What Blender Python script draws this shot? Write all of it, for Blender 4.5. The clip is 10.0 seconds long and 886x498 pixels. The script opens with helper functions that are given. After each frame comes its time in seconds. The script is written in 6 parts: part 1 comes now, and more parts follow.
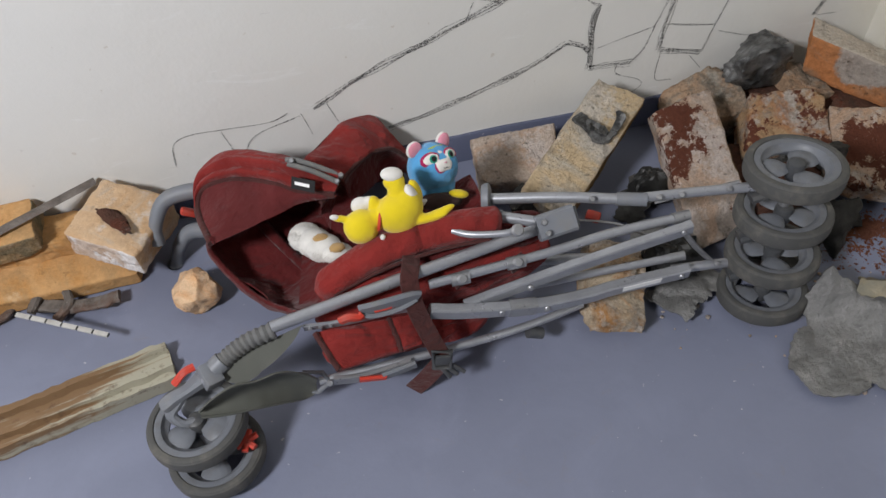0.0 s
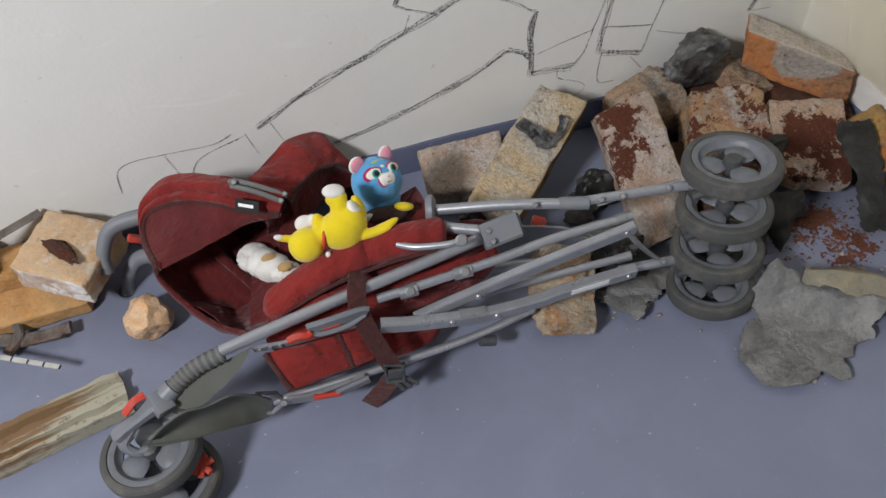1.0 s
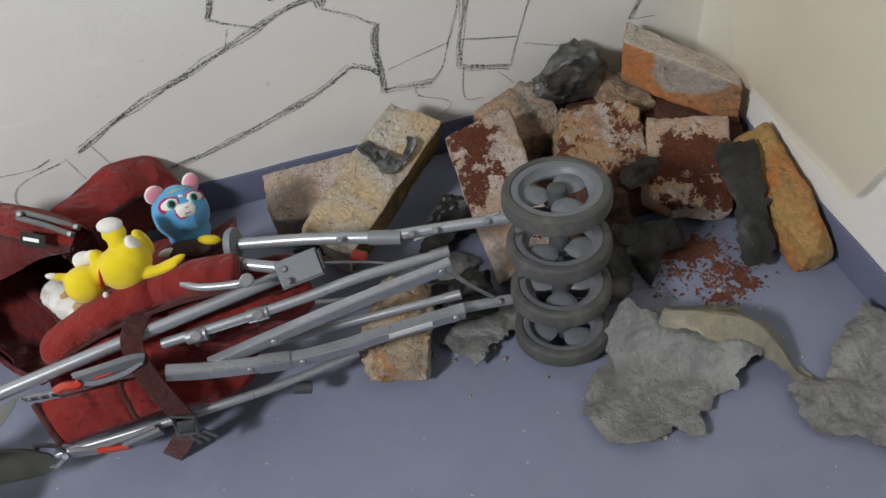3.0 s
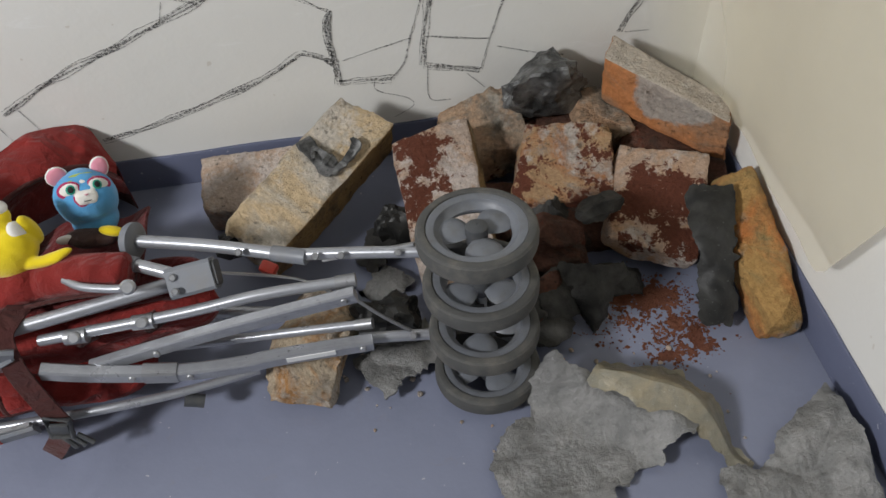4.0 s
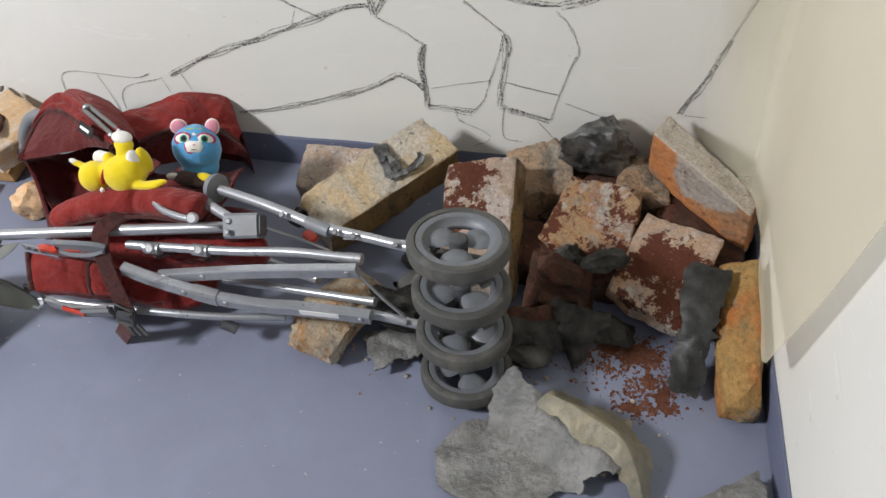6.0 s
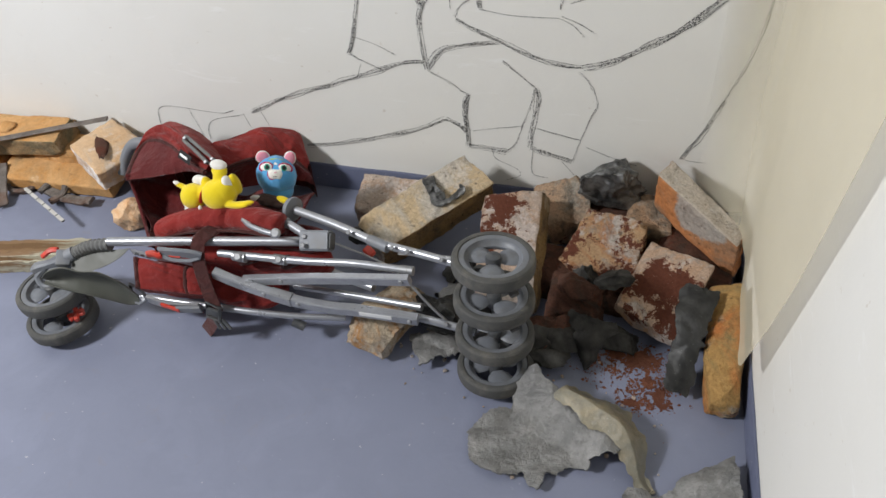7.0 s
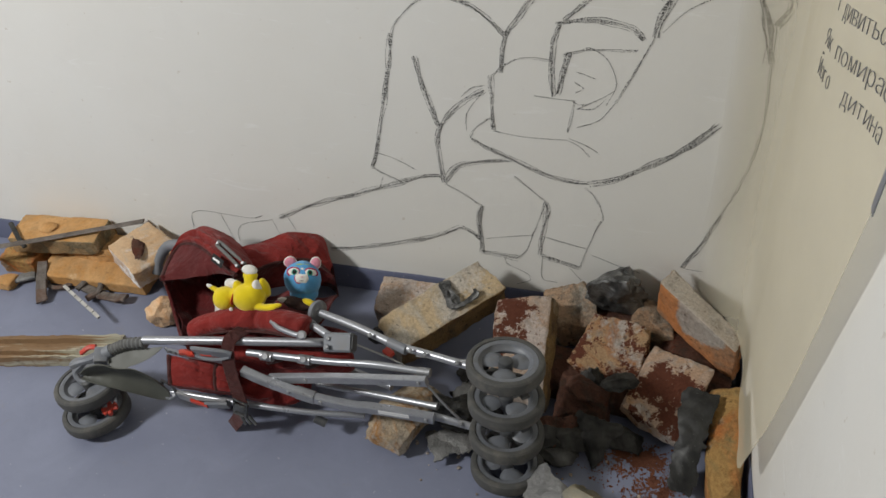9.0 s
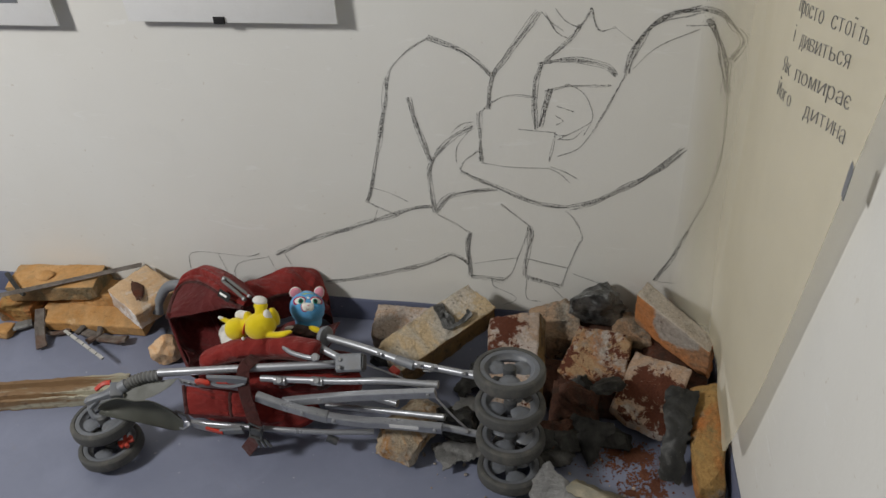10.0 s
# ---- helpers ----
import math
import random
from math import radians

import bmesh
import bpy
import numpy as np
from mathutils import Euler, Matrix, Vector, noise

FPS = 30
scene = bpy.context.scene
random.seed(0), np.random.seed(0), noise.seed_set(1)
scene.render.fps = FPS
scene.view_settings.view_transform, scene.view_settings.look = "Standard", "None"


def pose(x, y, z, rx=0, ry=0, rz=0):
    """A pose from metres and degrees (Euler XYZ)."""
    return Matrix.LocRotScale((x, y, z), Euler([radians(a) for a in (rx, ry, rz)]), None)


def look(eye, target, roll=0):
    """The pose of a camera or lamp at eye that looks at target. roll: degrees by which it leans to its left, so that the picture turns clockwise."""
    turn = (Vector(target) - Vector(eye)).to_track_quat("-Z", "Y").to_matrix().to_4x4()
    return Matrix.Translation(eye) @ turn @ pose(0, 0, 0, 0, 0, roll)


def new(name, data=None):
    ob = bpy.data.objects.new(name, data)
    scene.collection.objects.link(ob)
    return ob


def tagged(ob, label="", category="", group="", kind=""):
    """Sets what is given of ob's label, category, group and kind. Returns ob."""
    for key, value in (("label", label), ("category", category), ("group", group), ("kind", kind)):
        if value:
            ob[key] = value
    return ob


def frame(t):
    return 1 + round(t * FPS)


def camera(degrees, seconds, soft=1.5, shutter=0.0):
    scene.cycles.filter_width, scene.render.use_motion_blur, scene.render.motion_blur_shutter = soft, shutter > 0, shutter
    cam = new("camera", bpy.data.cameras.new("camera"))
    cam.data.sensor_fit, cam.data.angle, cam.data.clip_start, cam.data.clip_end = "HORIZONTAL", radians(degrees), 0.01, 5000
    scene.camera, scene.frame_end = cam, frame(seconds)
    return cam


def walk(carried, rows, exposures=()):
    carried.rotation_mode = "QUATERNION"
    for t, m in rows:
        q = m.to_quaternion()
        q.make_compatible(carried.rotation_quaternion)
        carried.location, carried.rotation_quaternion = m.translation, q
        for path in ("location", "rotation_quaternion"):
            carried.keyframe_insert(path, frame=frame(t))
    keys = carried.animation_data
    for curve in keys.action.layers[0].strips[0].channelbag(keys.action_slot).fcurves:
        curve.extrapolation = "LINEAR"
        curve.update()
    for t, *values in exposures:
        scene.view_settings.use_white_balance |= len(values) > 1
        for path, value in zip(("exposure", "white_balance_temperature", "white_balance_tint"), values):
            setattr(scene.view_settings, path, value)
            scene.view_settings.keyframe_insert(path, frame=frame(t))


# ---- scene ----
cam = camera(54.8, 10.0)
PATH = [
    (0, (-0.299, -1.094, 1.14), (-0.047, 0.132, -0.42), -3.0),
    (0.5, (-0.279, -1.093, 1.145), (-0.005, 0.12, -0.421), -4.1),
    (1, (-0.253, -1.101, 1.148), (0.05, 0.12, -0.407), -4.3),
    (1.5, (-0.21, -1.119, 1.157), (0.076, 0.118, -0.389), -5.4),
    (2, (-0.133, -1.155, 1.161), (0.115, 0.109, -0.369), -6.4),
    (2.5, (-0.031, -1.123, 1.084), (0.151, 0.147, -0.451), -8.3),
    (3, (0.081, -1.084, 1.057), (0.293, 0.177, -0.481), -7.6),
    (3.2, (0.121, -1.059, 1.047), (0.301, 0.191, -0.504), -7.0),
    (4.3, (0.363, -0.975, 0.995), (0.354, 0.233, -0.599), -5.9),
    (4.5, (0.436, -0.975, 0.98), (0.328, 0.239, -0.605), -7.1),
    (5, (0.514, -0.995, 0.983), (0.299, 0.256, -0.563), -6.1),
    (5.5, (0.544, -1.06, 1.037), (0.194, 0.211, -0.467), -6.9),
    (6.8, (0.571, -1.262, 1.243), (0.133, 0.029, -0.22), -6.5),
    (7, (0.586, -1.31, 1.29), (0.123, -0.007, -0.155), -6.4),
    (7.5, (0.607, -1.359, 1.338), (0.114, -0.03, -0.072), -6.4),
    (8, (0.605, -1.352, 1.359), (0.095, 0.019, -0.006), -6.7),
    (8.5, (0.619, -1.339, 1.377), (0.087, 0.059, 0.05), -7.1),
    (9, (0.596, -1.358, 1.396), (0.086, 0.07, 0.092), -5.9),
    (9.5, (0.555, -1.429, 1.412), (0.131, 0.066, 0.152), -4.3),
    (10, (0.51, -1.533, 1.452), (0.138, 0.008, 0.233), -4.7),
]
GAIN = [(0, -0.08, 6440, 12), (3, -0.08, 6450, 10), (4.5, 0.15, 6500, 10), (5.5, 0.36, 6500, 10), (7, 0.24, 6500, 10), (7.5, 0.10, 6530, 10), (8.5, -0.22, 6660, 8), (9.5, -0.33, 6730, 9), (10, -0.49, 6760, 9)]
walk(cam, [(t, look(eye, target, roll)) for t, eye, target, roll in PATH], GAIN)

# ---- light ----
world = bpy.data.worlds.new("room_air")
scene.world = world
world.use_nodes = True
world.node_tree.nodes["Background"].inputs[0].default_value = (0.9, 0.95, 1.0, 1)
world.node_tree.nodes["Background"].inputs[1].default_value = 0.002
scene.view_settings.exposure = 0.0


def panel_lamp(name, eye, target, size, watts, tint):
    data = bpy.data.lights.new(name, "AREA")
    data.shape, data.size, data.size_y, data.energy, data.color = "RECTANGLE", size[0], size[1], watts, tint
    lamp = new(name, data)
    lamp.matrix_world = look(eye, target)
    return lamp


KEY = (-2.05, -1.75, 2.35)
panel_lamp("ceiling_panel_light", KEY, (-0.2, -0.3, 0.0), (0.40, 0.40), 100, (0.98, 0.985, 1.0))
# soft overhead fill, added to lift the shadows; no such lamp is seen
panel_lamp("added_fill_light", (0.3, -2.2, 2.6), (0.2, -0.6, 0.0), (1.6, 1.0), 0.9, (0.95, 0.98, 1.0))


# ---- materials ----
class Nodes:
    """A short way to write a node material."""

    def __init__(self, name):
        self.m = bpy.data.materials.new(name)
        self.m.use_nodes = True
        self.t = self.m.node_tree
        self.b = self.t.nodes["Principled BSDF"]
        self.co = self.t.nodes.new("ShaderNodeTexCoord").outputs["Object"]

    def add(self, kind, **put):
        n = self.t.nodes.new(kind)
        for k, v in put.items():
            if k == "blend":
                n.blend_type = v
            elif k == "data":
                n.data_type = v
            elif k == "op":
                n.operation = v
        return n

    def link(self, a, b):
        self.t.links.new(a, b)

    def noise(self, scale, detail=5.0, rough=0.6, distort=0.0, co=None):
        n = self.add("ShaderNodeTexNoise")
        n.inputs["Scale"].default_value, n.inputs["Detail"].default_value = scale, detail
        n.inputs["Roughness"].default_value, n.inputs["Distortion"].default_value = rough, distort
        self.link(co or self.co, n.inputs["Vector"])
        return n.outputs["Fac"]

    def stretch(self, sx, sy, sz, co=None):
        n = self.add("ShaderNodeMapping")
        n.inputs["Scale"].default_value = (sx, sy, sz)
        self.link(co or self.co, n.inputs["Vector"])
        return n.outputs["Vector"]

    def ramp(self, fac, a, b, va=0.0, vb=1.0):
        n = self.add("ShaderNodeMapRange")
        for k, v in zip(("From Min", "From Max", "To Min", "To Max"), (a, b, va, vb)):
            n.inputs[k].default_value = v
        self.link(fac, n.inputs["Value"])
        return n.outputs["Result"]

    def mix(self, fac, a, b, blend="MIX"):
        n = self.add("ShaderNodeMix", data="RGBA", blend=blend)
        for sock, v in ((n.inputs[0], fac), (n.inputs[6], a), (n.inputs[7], b)):
            if isinstance(v, (int, float)):
                sock.default_value = v
            elif isinstance(v, tuple):
                sock.default_value = (*v, 1)
            else:
                self.link(v, sock)
        return n.outputs[2]

    def maths(self, op, a, b):
        n = self.add("ShaderNodeMath", op=op)
        for sock, v in zip(n.inputs, (a, b)):
            if isinstance(v, (int, float)):
                sock.default_value = v
            else:
                self.link(v, sock)
        return n.outputs[0]

    def bump(self, height, strength, distance):
        n = self.add("ShaderNodeBump")
        n.inputs["Strength"].default_value, n.inputs["Distance"].default_value = strength, distance
        self.link(height, n.inputs["Height"])
        self.link(n.outputs[0], self.b.inputs["Normal"])

    def done(self, colour, rough=0.6, metal=0.0, spec=0.5):
        if isinstance(colour, tuple):
            self.b.inputs["Base Color"].default_value = (*colour, 1)
        else:
            self.link(colour, self.b.inputs["Base Color"])
        for key, v in (("Roughness", rough), ("Metallic", metal), ("Specular IOR Level", spec)):
            if isinstance(v, (int, float)):
                self.b.inputs[key].default_value = v
            else:
                self.link(v, self.b.inputs[key])
        return self.m


def wall_paint(name, base, warm):
    n = Nodes(name)
    big, mid, fine = n.noise(1.6, 3), n.noise(9, 4), n.noise(160, 3)
    c = n.mix(n.ramp(big, 0.35, 0.7), base, warm)
    c = n.mix(n.ramp(mid, 0.55, 0.8, 0, 0.35), c, tuple(v * 0.9 for v in base))
    scuff = n.noise(1.0, 5, 0.65, 1.2, n.stretch(7, 7, 34))
    c = n.mix(n.ramp(scuff, 0.62, 0.70, 0, 0.5), c, (0.80, 0.80, 0.78))
    c = n.mix(n.ramp(n.noise(1.0, 4, 0.6, 0.8, n.stretch(16, 16, 70)), 0.70, 0.74, 0, 0.3), c, (0.52, 0.50, 0.47))
    spots = n.ramp(n.noise(55, 2, 0.5), 0.72, 0.76, 0, 0.4)
    c = n.mix(spots, c, (0.5, 0.44, 0.36))
    n.bump(n.maths("ADD", n.maths("MULTIPLY", mid, 1.2), n.maths("MULTIPLY", fine, 0.15)), 0.25, 0.006)
    return n.done(c, 0.62, 0, 0.35)


def floor_paint(name, base):
    n = Nodes(name)
    big, mid, fine = n.noise(2.2, 4), n.noise(14, 5, 0.65), n.noise(260, 2)
    c = n.mix(n.ramp(big, 0.3, 0.7), base, tuple(v * 1.12 for v in base))
    c = n.mix(n.ramp(mid, 0.5, 0.8, 0, 0.3), c, tuple(v * 0.82 for v in base))
    smear = n.noise(5.5, 5, 0.6, 0.9)
    c = n.mix(n.ramp(smear, 0.50, 0.72, 0, 0.28), c, tuple(min(1, v * 1.5) for v in base))
    c = n.mix(n.ramp(n.noise(23, 6, 0.7, 0.6), 0.60, 0.72, 0, 0.22), c, (0.20, 0.17, 0.15))
    specks = n.ramp(n.noise(95, 2, 0.5), 0.735, 0.76, 0, 0.6)
    c = n.mix(specks, c, (0.5, 0.5, 0.52))
    rust = n.ramp(n.noise(38, 6, 0.7), 0.70, 0.8, 0, 0.3)
    c = n.mix(rust, c, (0.3, 0.15, 0.08))
    n.bump(n.maths("ADD", mid, n.maths("MULTIPLY", fine, 0.1)), 0.2, 0.004)
    return n.done(c, n.ramp(mid, 0.3, 0.7, 0.38, 0.56), 0, 0.45)


def rubble(name, light, deep, stain, plaster=0.0, dust=0.0, scale=1.0, plaster_colour=(0.5, 0.47, 0.44), dark=0.35, heap=0.0, soot=0.0, middle=(0.45, 0.45, 0.62), core=0.0):
    """Broken brick and stone: two tones, grey weathering, pits, plaster skin and loose red dust."""
    n = Nodes(name)
    a, b, c3 = n.noise(9 * scale, 7, 0.62, 0.8), n.noise(34 * scale, 8, 0.72, 0.3), n.noise(210 * scale, 4, 0.7)
    c = n.mix(n.ramp(a, 0.44, 0.54), light, deep)
    c = n.mix(n.ramp(n.noise(13 * scale, 8, 0.68, 1.2), 0.47, 0.60, 0, 0.9), c, stain)
    if plaster:
        m = n.maths("ADD", n.maths("MULTIPLY", n.noise(8 * scale, 4, 0.6, 0.4), 0.7), n.maths("MULTIPLY", n.noise(60 * scale, 5, 0.7), 0.3))
        if core:
            # one broad patch about the middle of the face
            far = n.add("ShaderNodeVectorMath", op="DISTANCE")
            n.link(n.t.nodes["Texture Coordinate"].outputs["Generated"], far.inputs[0])
            far.inputs[1].default_value = middle
            m = n.maths("ADD", m, n.ramp(far.outputs["Value"], 0.18, 0.62, core, -core))
        c = n.mix(n.ramp(m, 0.62 - 0.26 * plaster, 0.68 - 0.26 * plaster, 0, 0.9), c, plaster_colour)
    c = n.mix(n.ramp(b, 0.54, 0.70, 0, dark), c, tuple(v * 0.28 for v in deep))
    pits = n.ramp(n.noise(85 * scale, 3, 0.6), 0.63, 0.69, 0, min(0.65, 1.8 * dark))
    c = n.mix(pits, c, tuple(v * 0.22 for v in stain))
    if soot:
        m = n.maths("ADD", n.maths("MULTIPLY", n.noise(6.5 * scale, 3, 0.5, 0.8), 0.75), n.maths("MULTIPLY", n.noise(70 * scale, 5, 0.75), 0.25))
        c = n.mix(n.ramp(m, 0.60 - 0.2 * soot, 0.70 - 0.2 * soot, 0, 0.85), c, (0.062, 0.056, 0.048))
    low = 0.88 if dark < 0.2 else 0.70
    grains = n.mix(n.ramp(c3, 0.3, 0.7), (low, low, low), (1.12, 1.12, 1.12))
    c = n.mix(1.0, c, grains, "MULTIPLY")
    if dust:
        m = n.maths("ADD", n.maths("MULTIPLY", n.noise(14 * scale, 3, 0.5), 0.55), n.maths("MULTIPLY", n.noise(75 * scale, 6, 0.8), 0.45))
        if heap:
            mid = n.add("ShaderNodeVectorMath", op="DISTANCE")
            n.link(n.t.nodes["Texture Coordinate"].outputs["Generated"], mid.inputs[0])
            mid.inputs[1].default_value = middle
            m = n.maths("ADD", m, n.ramp(mid.outputs["Value"], 0.12, 0.68, heap, -heap))
        edge = 0.60 - 0.22 * dust
        c = n.mix(n.ramp(m, edge, edge + 0.012), c, n.mix(c3, (0.06, 0.020, 0.012), (0.17, 0.055, 0.030)))
    h = n.maths("ADD", n.maths("MULTIPLY", b, 1.0), n.maths("ADD", n.maths("MULTIPLY", c3, 0.3), n.maths("MULTIPLY", a, 1.2)))
    n.bump(h, 1.0, 0.004 if dark < 0.2 else 0.012)
    return n.done(c, 0.88, 0, 0.22)


def scrap(name, base, worn, rust=None, metal=0.25, rough=0.5, scale=1.0, pits=0.5, fleck=0.55, spec=0.5, edge=0.15, relief=0.55):
    n = Nodes(name)
    a, b, f = n.noise(14 * scale, 6, 0.65, 0.5), n.noise(55 * scale, 6, 0.7), n.noise(240 * scale, 3)
    c = n.mix(n.ramp(a, 0.5 - edge, 0.5 + edge), base, worn)
    c = n.mix(n.ramp(b, 0.52, 0.72, 0, pits), c, tuple(v * 0.3 for v in base))
    if rust:
        c = n.mix(n.ramp(n.noise(9 * scale, 6, 0.7), 0.5, 0.62, 0, 0.9), c, rust)
    c = n.mix(n.ramp(n.noise(6 * scale, 4, 0.6, 0.6), 0.45, 0.68, 0, 0.6), c, tuple(v * 0.5 for v in base))
    c = n.mix(n.ramp(f, 0.66, 0.76, 0, fleck), c, (0.5, 0.5, 0.49))
    n.bump(n.maths("ADD", b, n.maths("MULTIPLY", a, 1.2)), relief, 0.006)
    return n.done(c, n.ramp(b, 0.3, 0.7, rough - 0.1, rough + 0.2), metal, spec)


def cloth(name, base, weave=900.0, fade=1.3):
    n = Nodes(name)
    a, b = n.noise(9, 4, 0.55), n.noise(weave, 2)
    c = n.mix(n.ramp(a, 0.35, 0.7), tuple(v * 0.82 for v in base), tuple(min(1, v * fade) for v in base))
    c = n.mix(n.ramp(n.noise(48, 6, 0.75), 0.60, 0.80, 0, 0.10), c, (0.32, 0.20, 0.18))
    folds = n.noise(1.0, 2, 0.45, 0.6, n.stretch(13, 26, 20))
    n.bump(n.maths("ADD", n.maths("ADD", n.maths("MULTIPLY", n.noise(60, 5, 0.6, 0.8), 0.75), n.maths("MULTIPLY", folds, 2.4)), n.maths("MULTIPLY", b, 0.06)), 0.7, 0.010)
    m = n.done(c, 0.88, 0, 0.2)
    n.b.inputs["Sheen Weight"].default_value = 0.12
    return m


def plastic(name, base, rough=0.5, dirt=0.35, dirt_colour=(0.2, 0.18, 0.15)):
    n = Nodes(name)
    a, b = n.noise(30, 6, 0.7), n.noise(180, 4)
    c = n.mix(n.ramp(a, 0.48, 0.7, 0, dirt), base, dirt_colour)
    c = n.mix(n.ramp(b, 0.6, 0.8, 0, 0.2), c, tuple(min(1, v * 1.5) for v in base))
    n.bump(n.maths("ADD", a, n.maths("MULTIPLY", b, 0.4)), 0.2, 0.002)
    return n.done(c, n.ramp(a, 0.3, 0.7, rough - 0.08, rough + 0.15), 0, 0.45)


def bare_metal(name, base, rough=0.36, metal=0.55):
    """Tarnished tube: scratched along, spotted with dirt."""
    n = Nodes(name)
    a, b = n.noise(22, 5, 0.65), n.noise(130, 5, 0.7)
    scratch = n.noise(1.0, 4, 0.6, 0.2, n.stretch(30, 420, 420))
    c = n.mix(n.ramp(a, 0.42, 0.72, 0, 0.5), base, tuple(v * 0.6 for v in base))
    c = n.mix(n.ramp(scratch, 0.55, 0.75, 0, 0.35), c, tuple(min(1, v * 1.5) for v in base))
    c = n.mix(n.ramp(b, 0.62, 0.74, 0, 0.7), c, (0.09, 0.08, 0.07))
    n.bump(n.maths("ADD", b, n.maths("MULTIPLY", scratch, 0.5)), 0.14, 0.001)
    return n.done(c, n.ramp(a, 0.3, 0.7, rough - 0.05, rough + 0.18), metal, 0.5)


def plush(name, base):
    n = Nodes(name)
    a, b = n.noise(28, 4), n.noise(700, 2)
    c = n.mix(n.ramp(a, 0.35, 0.7), tuple(v * 0.85 for v in base), base)
    n.bump(n.maths("ADD", b, n.noise(45, 3)), 0.4, 0.003)
    m = n.done(c, 0.95, 0, 0.1)
    n.b.inputs["Sheen Weight"].default_value = 0.3
    return m


def charcoal_mat(name, fade=0.5, tone=0.035):
    """Charcoal line: grains of black that leave the wall's paint showing between them."""
    n = Nodes(name)
    uv = n.t.nodes.new("ShaderNodeTexCoord").outputs["UV"]
    g = n.maths("ADD", n.maths("MULTIPLY", n.noise(1.0, 3, 0.6, 0.3, n.stretch(260, 3.0, 1, uv)), 0.45), n.maths("MULTIPLY", n.noise(300, 3, 0.65), 0.55))
    clear = n.add("ShaderNodeBsdfTransparent")
    blend = n.add("ShaderNodeMixShader")
    n.done((tone, tone, tone * 1.1), 0.95, 0, 0.1)
    n.link(n.ramp(g, fade - 0.03, fade + 0.06, 0, 0.85), blend.inputs[0])
    n.link(clear.outputs[0], blend.inputs[1])
    n.link(n.b.outputs[0], blend.inputs[2])
    n.link(blend.outputs[0], n.t.nodes["Material Output"].inputs[0])
    return n.m


def gauze_mat(name, base, see, flat=None):
    n = Nodes(name)
    c = n.mix(n.ramp(n.noise(5, 4), 0.35, 0.7), base, tuple(v * 0.93 for v in base))
    n.done(c, 0.7, 0, 0.2)
    glow, clear = n.add("ShaderNodeBsdfTranslucent"), n.add("ShaderNodeBsdfTransparent")
    n.link(c, glow.inputs[0])
    one, two = n.add("ShaderNodeMixShader"), n.add("ShaderNodeMixShader")
    one.inputs[0].default_value, two.inputs[0].default_value = 0.3, see
    if flat:
        x = n.add("ShaderNodeSeparateXYZ")
        n.link(n.co, x.inputs[0])
        n.link(n.ramp(x.outputs[0], flat[0], flat[1], 1.0, see), two.inputs[0])
    n.link(n.b.outputs[0], one.inputs[1])
    n.link(glow.outputs[0], one.inputs[2])
    n.link(one.outputs[0], two.inputs[1])
    n.link(clear.outputs[0], two.inputs[2])
    n.link(two.outputs[0], n.t.nodes["Material Output"].inputs[0])
    return n.m


WALL = wall_paint("cream_wall_paint", (0.74, 0.735, 0.70), (0.71, 0.695, 0.65))
FLOOR = floor_paint("blue_grey_floor_paint", (0.165, 0.180, 0.245))
SKIRT = floor_paint("blue_skirting_paint", (0.10, 0.112, 0.170))
# unseen walls and ceiling, coloured dark so that less light bounces back
GREYWALL = wall_paint("bounce_cut_wall_grey", (0.09, 0.09, 0.09), (0.07, 0.07, 0.07))
CEIL = wall_paint("bounce_cut_ceiling_grey", (0.26, 0.26, 0.255), (0.23, 0.23, 0.225))
RED = cloth("red_cloth", (0.19, 0.018, 0.015))
# maroon of the inner cloth, darkened further to hold the shade in recesses
REDSHADED = cloth("shaded_maroon_cloth", (0.085, 0.009, 0.009))
RED_DULL = cloth("dull_red_cloth", (0.105, 0.017, 0.017))
STRAP = cloth("maroon_webbing", (0.065, 0.02, 0.018), 1500)
GREYCLOTH = plastic("olive_coated_cloth", (0.080, 0.083, 0.070), 0.5, 0.3, (0.12, 0.115, 0.095))
ALU = bare_metal("aluminium_tube", (0.37, 0.38, 0.405), 0.29, 0.55)
STEEL = bare_metal("dull_grey_steel", (0.36, 0.365, 0.375), 0.35, 0.7)
GREYPLASTIC = plastic("grey_plastic", (0.165, 0.176, 0.195), 0.45, 0.35)
SLEEVE = plastic("olive_grey_plastic", (0.125, 0.127, 0.125), 0.5, 0.4)
RIMPLASTIC = plastic("pale_grey_rim_plastic", (0.140, 0.150, 0.168), 0.42, 0.6, (0.10, 0.095, 0.085))
DARKPLASTIC = plastic("dark_grey_plastic", (0.055, 0.058, 0.062), 0.45, 0.3)
TYRE = plastic("dusty_grey_tyre_rubber", (0.065, 0.065, 0.062), 0.75, 0.6, (0.15, 0.14, 0.12))
REDPLASTIC = plastic("red_plastic", (0.50, 0.045, 0.025), 0.4, 0.35)
WHITE = plastic("white_paper", (0.75, 0.75, 0.74), 0.6, 0.1, (0.5, 0.48, 0.45))
YELLOW = plush("yellow_plush", (0.78, 0.60, 0.018))
CREAM = plush("white_plush", (0.80, 0.78, 0.73))
BLUE = plush("blue_plush", (0.10, 0.36, 0.66))
PINK = plush("pink_plush", (0.75, 0.30, 0.38))
MAGENTA = plush("magenta_stitching", (0.40, 0.02, 0.10))
TEAL = plush("green_print", (0.03, 0.32, 0.22))
LIME = plush("lime_print", (0.42, 0.52, 0.10))
BLACK = plastic("black_print", (0.010, 0.010, 0.011), 0.8, 0.05)
BROWN = cloth("brown_plush", (0.06, 0.035, 0.03))
